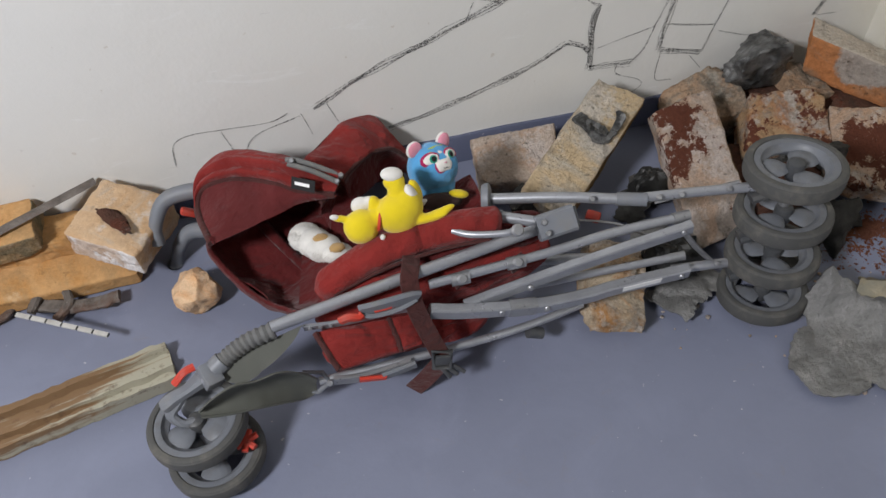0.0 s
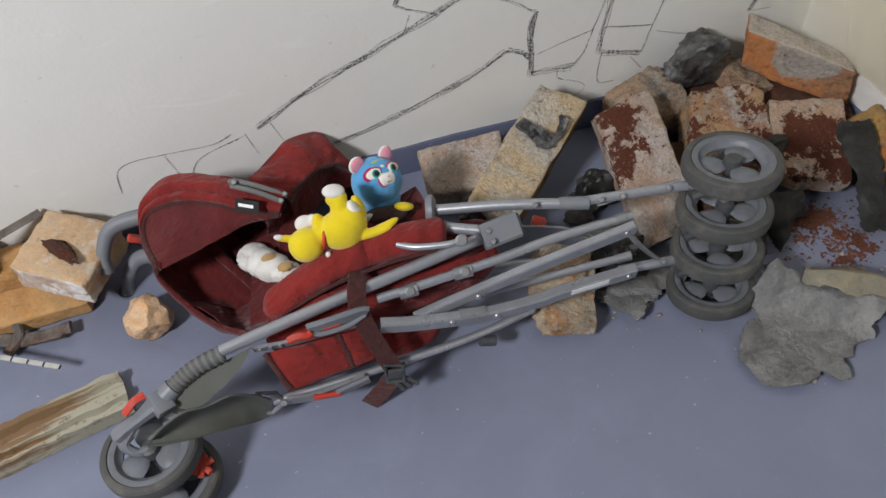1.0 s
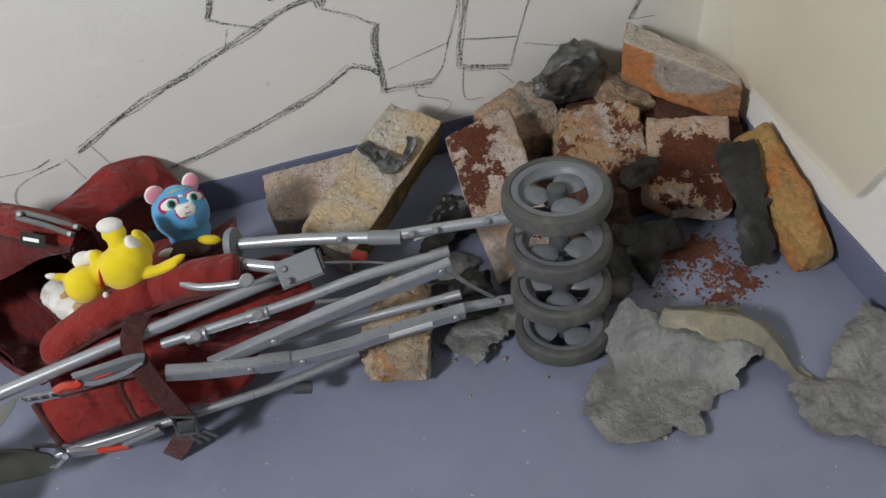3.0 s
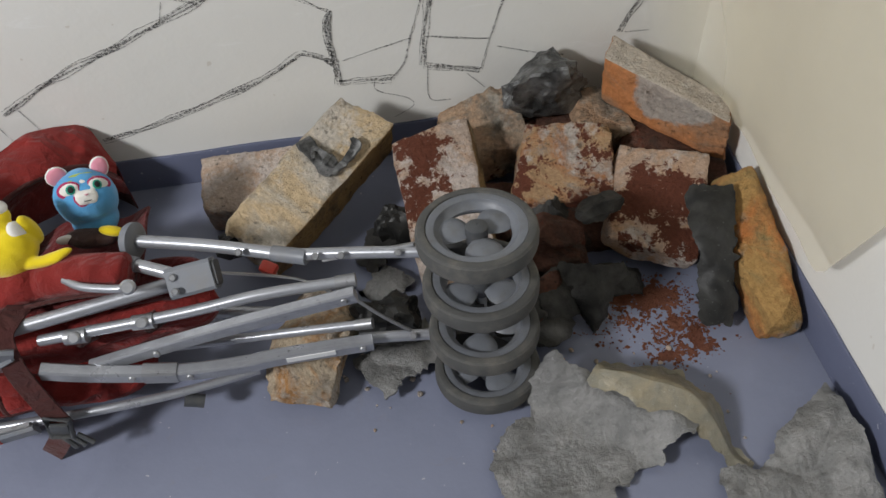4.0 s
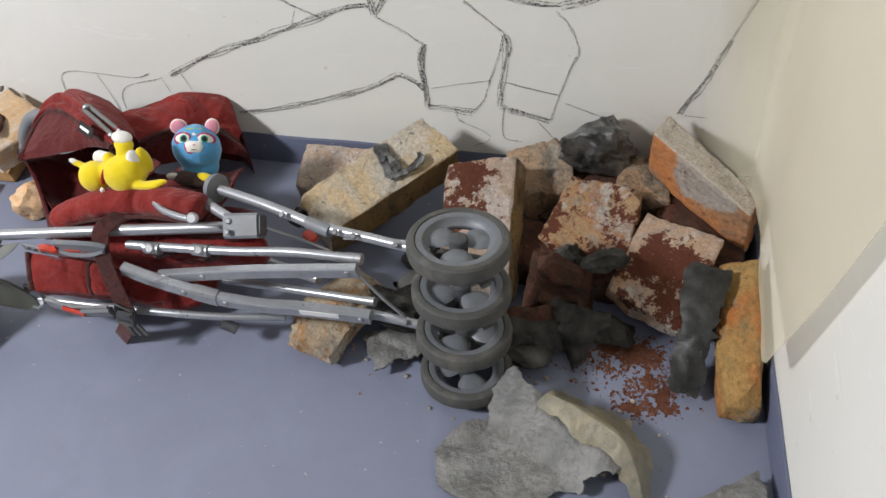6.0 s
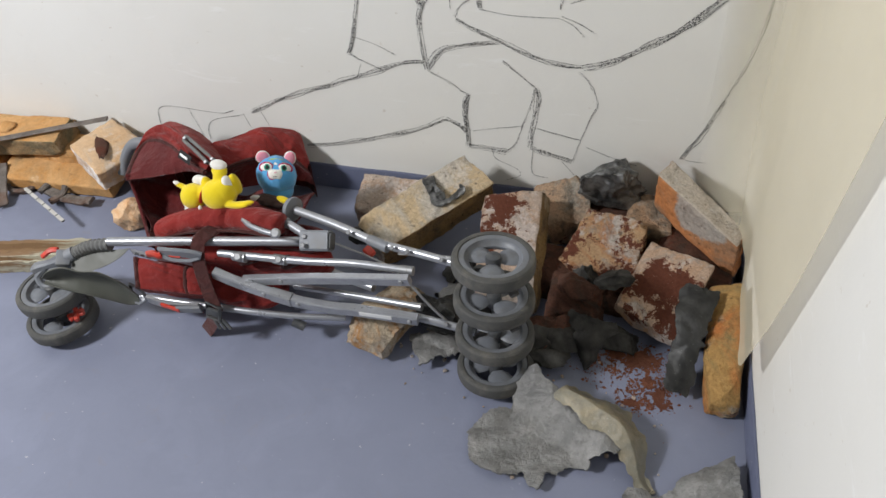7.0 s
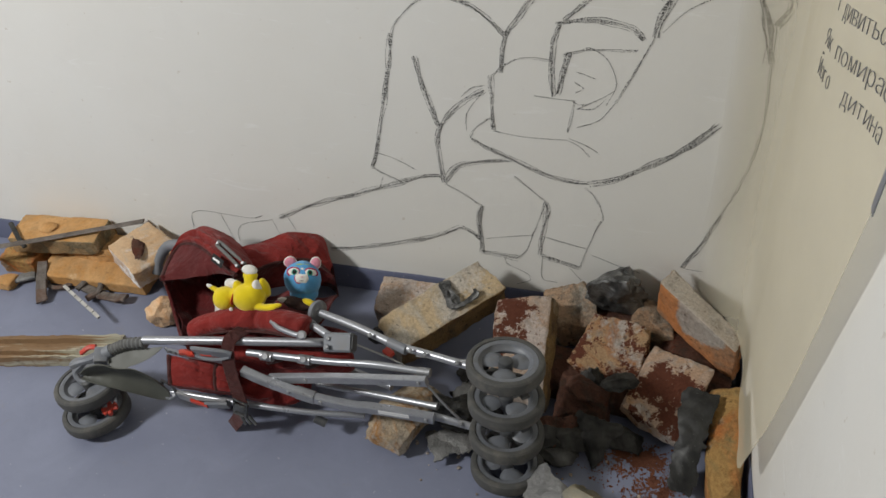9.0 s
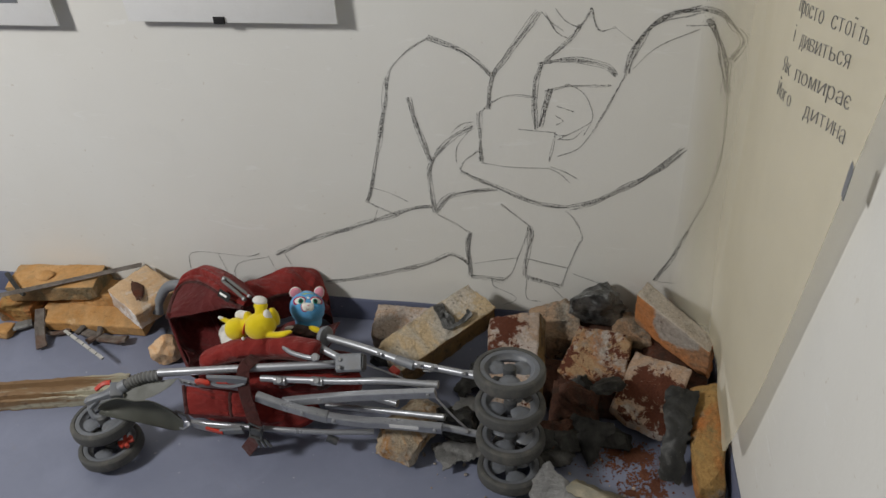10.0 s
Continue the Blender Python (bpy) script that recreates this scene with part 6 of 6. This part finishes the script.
part("seat_back", patch(seat_back, 30, 16, 0.004), REDSHADED, stroller, "maroon cloth seat back with shade in its colour")
cushion = tube([(-0.318, -0.360, 0.158), (-0.29, -0.356, 0.180), (-0.22, -0.345, 0.203), (-0.14, -0.342, 0.213), (-0.075, -0.345, 0.216), (-0.052, -0.348, 0.212)], 0.0245, 26, 12, 0.9, scale=lambda u: (0.55 + 0.45 * min(1, u * 7)) * (0.62 + 0.38 * min(1, (1 - u) * 9)) * (1 + 0.05 * math.sin(u * 21)))
for v in cushion.verts:
    q = v.co
    pull = abs(noise.noise(V(q.x * 34, q.y * 14, q.z * 14))) * 0.007 + 0.004 * noise.noise(q * 40)
    dent = 0.006 * math.exp(-(((q.x + 0.165) / 0.008) ** 2))
    v.co -= V(0, -0.7, 0.7) * (pull + dent - 0.002)
part("bumper_cushion", cushion, RED, stroller, "padded red cloth cushion")
part("piping", tube([(-0.300, -0.379, 0.170), (-0.22, -0.369, 0.190), (-0.14, -0.366, 0.201), (-0.07, -0.369, 0.204)], 0.003, 8), STRAP, stroller)


def folds(u, v, a, b, high, deep, seed):
    """A rolled bundle of cloth along a line from a to b."""
    a, b = Vector(a), Vector(b)
    w = 2 * math.pi * v
    p = a.lerp(b, u)
    e = (1 - abs(2 * u - 1) ** 6) ** 0.5
    k = 1 + 0.22 * noise.noise(V(u * 7, math.cos(w) * 2, math.sin(w) * 2 + seed)) + 0.12 * math.sin(3 * w + 6 * u + seed) - 0.14 * abs(noise.noise(V(u * 9, math.cos(w) * 3 + seed, math.sin(w) * 3)))
    return p + V(0.0, -math.cos(w) * deep * k * e, math.sin(w) * high * k * e)


def bundle(name, a, b, high, deep, seed, material, label=""):
    bm = bmesh.new()
    nu, nv = 60, 44
    g = [[bm.verts.new(folds(i / nu, j / nv, a, b, high, deep, seed)) for j in range(nv)] for i in range(nu + 1)]
    for i in range(nu):
        for j in range(nv):
            bm.faces.new((g[i][j], g[i + 1][j], g[i + 1][(j + 1) % nv], g[i][(j + 1) % nv]))
    bm.faces.new(g[0]), bm.faces.new(g[-1][::-1])
    for v in bm.verts:
        v.co.z = max(0.004, v.co.z)
    return part(name, bm, material, stroller, label)


bundle("seat_cloth", (-0.335, -0.372, 0.118), (0.03, -0.335, 0.132), 0.046, 0.028, 2.0, RED, "bunched red cloth seat")
bundle("seat_cloth", (-0.335, -0.392, 0.066), (-0.07, -0.360, 0.058), 0.030, 0.036, 5.0, RED, "bunched red cloth seat")
bundle("seat_cloth", (-0.30, -0.345, 0.160), (0.03, -0.325, 0.168), 0.028, 0.030, 8.0, REDSHADED, "bunched maroon cloth seat with shade in its colour")


def padded(u, v):
    """The boxy padded front panel: a bellied face whose margins fold back."""
    tl, bl, br, tr = V(-0.334, -0.424, 0.149), V(-0.311, -0.471, 0.116), V(-0.192, -0.446, 0.103), V(-0.196, -0.422, 0.141)
    a, b = min(1.0, max(0.0, (u - 0.12) / 0.76)), min(1.0, max(0.0, (v - 0.12) / 0.76))
    out = (max(abs(u - 0.5) - 0.38, 0.0) + max(abs(v - 0.5) - 0.38, 0.0)) / 0.12
    p = (tl * (1 - b) + bl * b) * (1 - a) + (tr * (1 - b) + br * b) * a
    face = V(0.05, -0.58, 0.81)
    seam = math.exp(-(((a - 0.74) / 0.030) ** 2))
    belly = 0.010 * (math.sin(math.pi * a) * math.sin(math.pi * b)) ** 0.5
    crease = 0.004 * abs(noise.noise(V(a * 7, b * 3, 1))) + 0.003 * noise.noise(V(a * 4 - b * 5, b * 2, 4))
    return p + face * (belly - 0.006 * seam - crease - 0.030 * out)


part("front_panel", patch(padded, 48, 32, 0.002), RED, stroller, "padded red cloth front panel")
part("piping", tube([padded(0.12, 0.12 + 0.76 * k / 8) + V(-0.001, -0.002, 0.002) for k in range(9)], 0.0042, 8, 2), STRAP, stroller)
part("piping", tube([padded(0.12 + 0.76 * 0.74, 0.12 + 0.76 * k / 8) + V(0, -0.001, 0.002) for k in range(9)], 0.0042, 8, 2), STRAP, stroller)


def webbing(points, width, up, label="maroon webbing strap"):
    part("strap", bar(points, width, 0.0025, 6, up, 0.3), STRAP, stroller, label)


webbing([(-0.182, -0.352, 0.196), (-0.190, -0.392, 0.204), (-0.196, -0.412, 0.196), (-0.193, -0.430, 0.160), (-0.178, -0.448, 0.110), (-0.166, -0.458, 0.075)], 0.026, (0, -0.8, 0.5))
webbing([(-0.166, -0.458, 0.072), (-0.190, -0.454, 0.035), (-0.213, -0.448, 0.004)], 0.028, (0, -0.8, 0.5), "loose end of a maroon webbing strap")
for a, b in (((-0.122, -0.39, 0.172), (-0.115, -0.36, 0.13)), ((-0.041, -0.388, 0.178), (-0.03, -0.35, 0.13))):
    webbing([a, V(*a).lerp(V(*b), 0.5) + V(0, -0.02, 0), b], 0.024, (0.2, -0.8, 0.5))
buckle = bmesh.new()
sweep(buckle, [(-0.180, -0.460, 0.096), (-0.154, -0.460, 0.089), (-0.158, -0.466, 0.062), (-0.182, -0.466, 0.068)], rect(0.008, 0.007, 0.3), (0, -1, 0), closed=True)
for k in range(3):
    sweep(buckle, [V(-0.172, -0.465, 0.066) + V(0.009, 0.001, -0.002) * k, V(-0.160, -0.470, 0.044) + V(0.011, 0.001, 0.001) * k], rect(0.006, 0.006, 0.3), (0, -1, 0))
box(buckle, (-0.011, -0.003, -0.010), (0.011, 0.002, 0.008), pose(-0.168, -0.464, 0.080, 0, 12, 0), 0.001)
part("buckle", buckle, DARKPLASTIC, stroller, "dark grey plastic buckle")

# ---- toys on the cloth ----


def toy_ball(bm, c, r, squash=(1, 1, 1), m=None, rough=0.05):
    return ball(bm, c, r, squash, m, 22, rough, 60)


def plain_toy(name, pieces, label):
    """A soft toy as one plain mesh: bodies melted into one another, patches of colour on them."""
    groups = {}
    for material, *rest in pieces:
        groups.setdefault(material.name, (material, []))[1].append(rest)
    whole = bmesh.new()
    mats = []
    for material, balls in groups.values():
        bm = bmesh.new()
        for c, r, squash, m in balls:
            toy_ball(bm, c, r, squash, m)
        if len(balls) > 1 and max(b[1] for b in balls) > 0.009:
            me = bpy.data.meshes.new("toy")
            bm.to_mesh(me)
            ob = new("toy", me)
            melt = ob.modifiers.new("melt", "REMESH")
            melt.mode, melt.voxel_size = "VOXEL", 0.0016
            calm = ob.modifiers.new("calm", "SMOOTH")
            calm.factor, calm.iterations = 0.5, 14
            bpy.context.view_layer.update()
            got = bpy.data.meshes.new_from_object(ob.evaluated_get(bpy.context.evaluated_depsgraph_get()))
            bpy.data.objects.remove(ob)
            bm.free()
            bm = bmesh.new()
            bm.from_mesh(got)
        for f in bm.faces:
            f.material_index = len(mats)
        mats.append(material)
        me = bpy.data.meshes.new("toy")
        bm.to_mesh(me)
        bm.free()
        whole.from_mesh(me)
    ob = solo(name, whole, mats[0], label, "soft toy", "soft toys on the stroller", angle=80)
    for extra in mats[1:]:
        ob.data.materials.append(extra)
    return ob


def turned(pieces):
    """The face of the blue toy, tipped up and to one side about the head's middle."""
    head = V(-0.122, -0.222, 0.234)
    m = Matrix.Rotation(radians(11), 4, "Y") @ Matrix.Rotation(radians(22), 4, "Z") @ Matrix.Rotation(radians(-29), 4, "X")
    return [(k, head + m @ (Vector(c) - head) * 1.04, r * 1.08, sq, m @ (a or Matrix())) for k, c, r, sq, a in pieces]


def leaning(ax, ay, az):
    return pose(0, 0, 0, ax, ay, az)


plain_toy("soft_toy", [
    (YELLOW, (-0.1908, -0.3202, 0.2430), 0.0304, (1.05, 0.95, 1.0), None),
    (YELLOW, (-0.1798, -0.3183, 0.2494), 0.0258, (1.0, 0.9, 1.05), None),
    (YELLOW, (-0.2440, -0.3225, 0.2340), 0.0255, (1.0, 0.95, 1.0), None),
    (YELLOW, (-0.2239, -0.3202, 0.2402), 0.0166, (1.2, 0.9, 1.0), None),
    (YELLOW, (-0.2202, -0.3054, 0.2531), 0.0110, (0.9, 1.0, 1.5), leaning(0, -10, 0)),
    (CREAM, (-0.2396, -0.2999, 0.2543), 0.0120, (1.2, 0.9, 1.1), None),
    (CREAM, (-0.2276, -0.3018, 0.2580), 0.0091, (1.0, 0.9, 1.1), None),
    (YELLOW, (-0.1871, -0.3073, 0.2697), 0.0143, (0.95, 0.9, 1.7), leaning(-8, 2, 0)),
    (YELLOW, (-0.1890, -0.2999, 0.2844), 0.0138, (1.15, 0.9, 0.8), None),
    (CREAM, (-0.1908, -0.2962, 0.2945), 0.0133, (1.25, 1.0, 0.62), leaning(0, 10, 0)),
    (CREAM, (-0.1678, -0.3128, 0.2605), 0.0156, (0.62, 1.0, 1.5), leaning(0, -18, 0)),
    (YELLOW, (-0.1614, -0.3018, 0.2605), 0.0129, (0.7, 0.9, 1.7), leaning(0, -14, 0)),
    (YELLOW, (-0.1540, -0.3349, 0.2366), 0.0221, (1.4, 0.36, 0.32), leaning(0, -8, -6)),
    (YELLOW, (-0.1282, -0.3330, 0.2421), 0.0120, (1.5, 0.5, 0.5), leaning(0, -16, 10)),
    (YELLOW, (-0.2699, -0.3174, 0.2513), 0.0110, (1.4, 0.5, 0.45), leaning(0, 18, 0)),
    (CREAM, (-0.2782, -0.3174, 0.2559), 0.0060, (1.4, 0.8, 0.7), leaning(0, 18, 0)),
    (YELLOW, (-0.1385, -0.3330, 0.2390), 0.0150, (1.5, 0.45, 0.42), leaning(0, -12, 4)),
    (REDPLASTIC, (-0.2202, -0.3274, 0.2421), 0.0170, (0.16, 0.80, 0.95), leaning(0, 14, 0)),
    (CREAM, (-0.2184, -0.3478, 0.2292), 0.0055, (0.8, 0.8, 1.0), None),
], "yellow plush toy animal with white paws lying on its back")

plain_toy("soft_toy", [
    (BLUE, (-0.122, -0.222, 0.234), 0.039, (1.0, 0.92, 1.0), None),
    (BLUE, (-0.120, -0.230, 0.205), 0.030, (1.0, 0.95, 0.8), None),
    *turned([
        (CREAM, (-0.147, -0.221, 0.266), 0.0126, (1.05, 0.40, 1.0), leaning(10, -18, 0)),
        (CREAM, (-0.098, -0.221, 0.267), 0.0126, (0.90, 0.40, 1.12), leaning(10, 14, 0)),
        (PINK, (-0.147, -0.2248, 0.266), 0.0116, (1.05, 0.36, 0.98), leaning(10, -18, 0)),
        (PINK, (-0.098, -0.2248, 0.267), 0.0116, (0.86, 0.36, 1.10), leaning(10, 14, 0)),
        (MAGENTA, (-0.122, -0.2525, 0.2385), 0.0134, (1.15, 0.40, 0.76), None),
        (CREAM, (-0.122, -0.2545, 0.2400), 0.0120, (1.15, 0.40, 0.74), None),
        (CREAM, (-0.122, -0.2490, 0.2520), 0.0085, (0.85, 0.32, 1.15), leaning(-14, 0, 0)),
        (MAGENTA, (-0.1270, -0.2540, 0.2325), 0.0068, (1.1, 0.42, 0.66), None),
        (MAGENTA, (-0.1170, -0.2540, 0.2325), 0.0068, (1.1, 0.42, 0.66), None),
        (CREAM, (-0.1270, -0.2560, 0.2345), 0.0060, (1.1, 0.42, 0.62), None),
        (CREAM, (-0.1170, -0.2560, 0.2345), 0.0060, (1.1, 0.42, 0.62), None),
        (LIME, (-0.122, -0.2425, 0.2600), 0.0110, (1.7, 0.34, 0.20), leaning(-30, 0, 0)),
        (LIME, (-0.122, -0.2385, 0.2650), 0.0110, (1.3, 0.34, 0.18), leaning(-40, 0, 0)),
        (MAGENTA, (-0.1395, -0.2465, 0.2515), 0.0126, (1.22, 0.30, 0.80), leaning(-14, -12, -22)),
        (MAGENTA, (-0.1045, -0.2455, 0.2515), 0.0126, (1.22, 0.30, 0.80), leaning(-14, 12, 22)),
        (CREAM, (-0.1392, -0.2488, 0.2520), 0.0102, (1.22, 0.28, 0.76), leaning(-14, -12, -22)),
        (CREAM, (-0.1048, -0.2478, 0.2520), 0.0102, (1.22, 0.28, 0.76), leaning(-14, 12, 22)),
        (TEAL, (-0.1370, -0.2528, 0.2520), 0.0056, (0.95, 0.24, 1.0), leaning(-14, 6, -18)),
        (TEAL, (-0.1070, -0.2518, 0.2520), 0.0056, (0.95, 0.24, 1.0), leaning(-14, -6, 18)),
        (BLACK, (-0.1370, -0.2542, 0.2524), 0.0034, (1.0, 0.3, 1.1), leaning(-14, 6, -18)),
        (BLACK, (-0.1070, -0.2532, 0.2524), 0.0034, (1.0, 0.3, 1.1), leaning(-14, -6, 18)),
        (BLACK, (-0.122, -0.2590, 0.2365), 0.0036, (1.3, 0.30, 0.13), None),
        (PINK, (-0.122, -0.2598, 0.2440), 0.0030, (1.2, 0.5, 0.7), None),
    ]),
    (BROWN, (-0.120, -0.262, 0.200), 0.020, (1.7, 0.8, 0.6), leaning(0, 8, 0)),
    (YELLOW, (-0.092, -0.262, 0.207), 0.010, (1.6, 0.8, 0.6), leaning(0, 20, 0)),
    (CREAM, (-0.150, -0.266, 0.206), 0.010, (1.4, 0.5, 0.7), leaning(0, -8, 0)),
], "blue plush toy animal with pink ears and printed spectacles")



def furry_toy(bodies, label):
    """A soft toy with long fur: rounded bodies covered in leaning tufts."""
    rnd = random.Random(5)
    bm = bmesh.new()
    for index, c, r, squash, hairs in bodies:
        before = len(bm.faces)
        ball(bm, c, r, squash, None, 18, 0.10, 60)
        for k in range(hairs):
            d = V(rnd.gauss(0, 1), rnd.gauss(0, 1), rnd.gauss(0.3, 1)).normalized()
            p = Vector(c) + V(d.x * squash[0], d.y * squash[1], d.z * squash[2]) * r * 0.96
            lean = (d + V(rnd.gauss(-0.5, 0.35), rnd.gauss(-0.4, 0.35), rnd.gauss(0.3, 0.35))).normalized()
            side = lean.orthogonal().normalized()
            other = lean.cross(side)
            w, far = rnd.uniform(0.0008, 0.0014), rnd.uniform(0.0014, 0.0034)
            foot = [bm.verts.new(p + side * w * math.cos(q) + other * w * math.sin(q)) for q in (0, 2.1, 4.2)]
            tip = bm.verts.new(p + lean * far + V(0, 0, -0.001))
            for i in range(3):
                bm.faces.new((foot[i], foot[(i + 1) % 3], tip))
        bm.faces.ensure_lookup_table()
        for f in bm.faces[before:]:
            f.material_index = index
    ob = solo("soft_toy", bm, CREAM, label, "soft toy", "soft toys on the stroller", angle=80)
    ob.data.materials.append(TAN)


furry_toy([
    (0, (-0.330, -0.212, 0.140), 0.024, (1.1, 1.0, 0.9), 1300),
    (0, (-0.318, -0.230, 0.141), 0.0245, (1.1, 1.0, 0.88), 900),
    (0, (-0.304, -0.250, 0.143), 0.0235, (1.15, 1.0, 0.85), 900),
    (0, (-0.286, -0.272, 0.148), 0.018, (1.3, 0.9, 0.85), 600),
    (1, (-0.306, -0.246, 0.160), 0.010, (1.2, 0.9, 0.6), 60),
    (1, (-0.284, -0.276, 0.162), 0.010, (1.2, 0.9, 0.6), 60),
], "white and tan furry plush toy inside the hood")
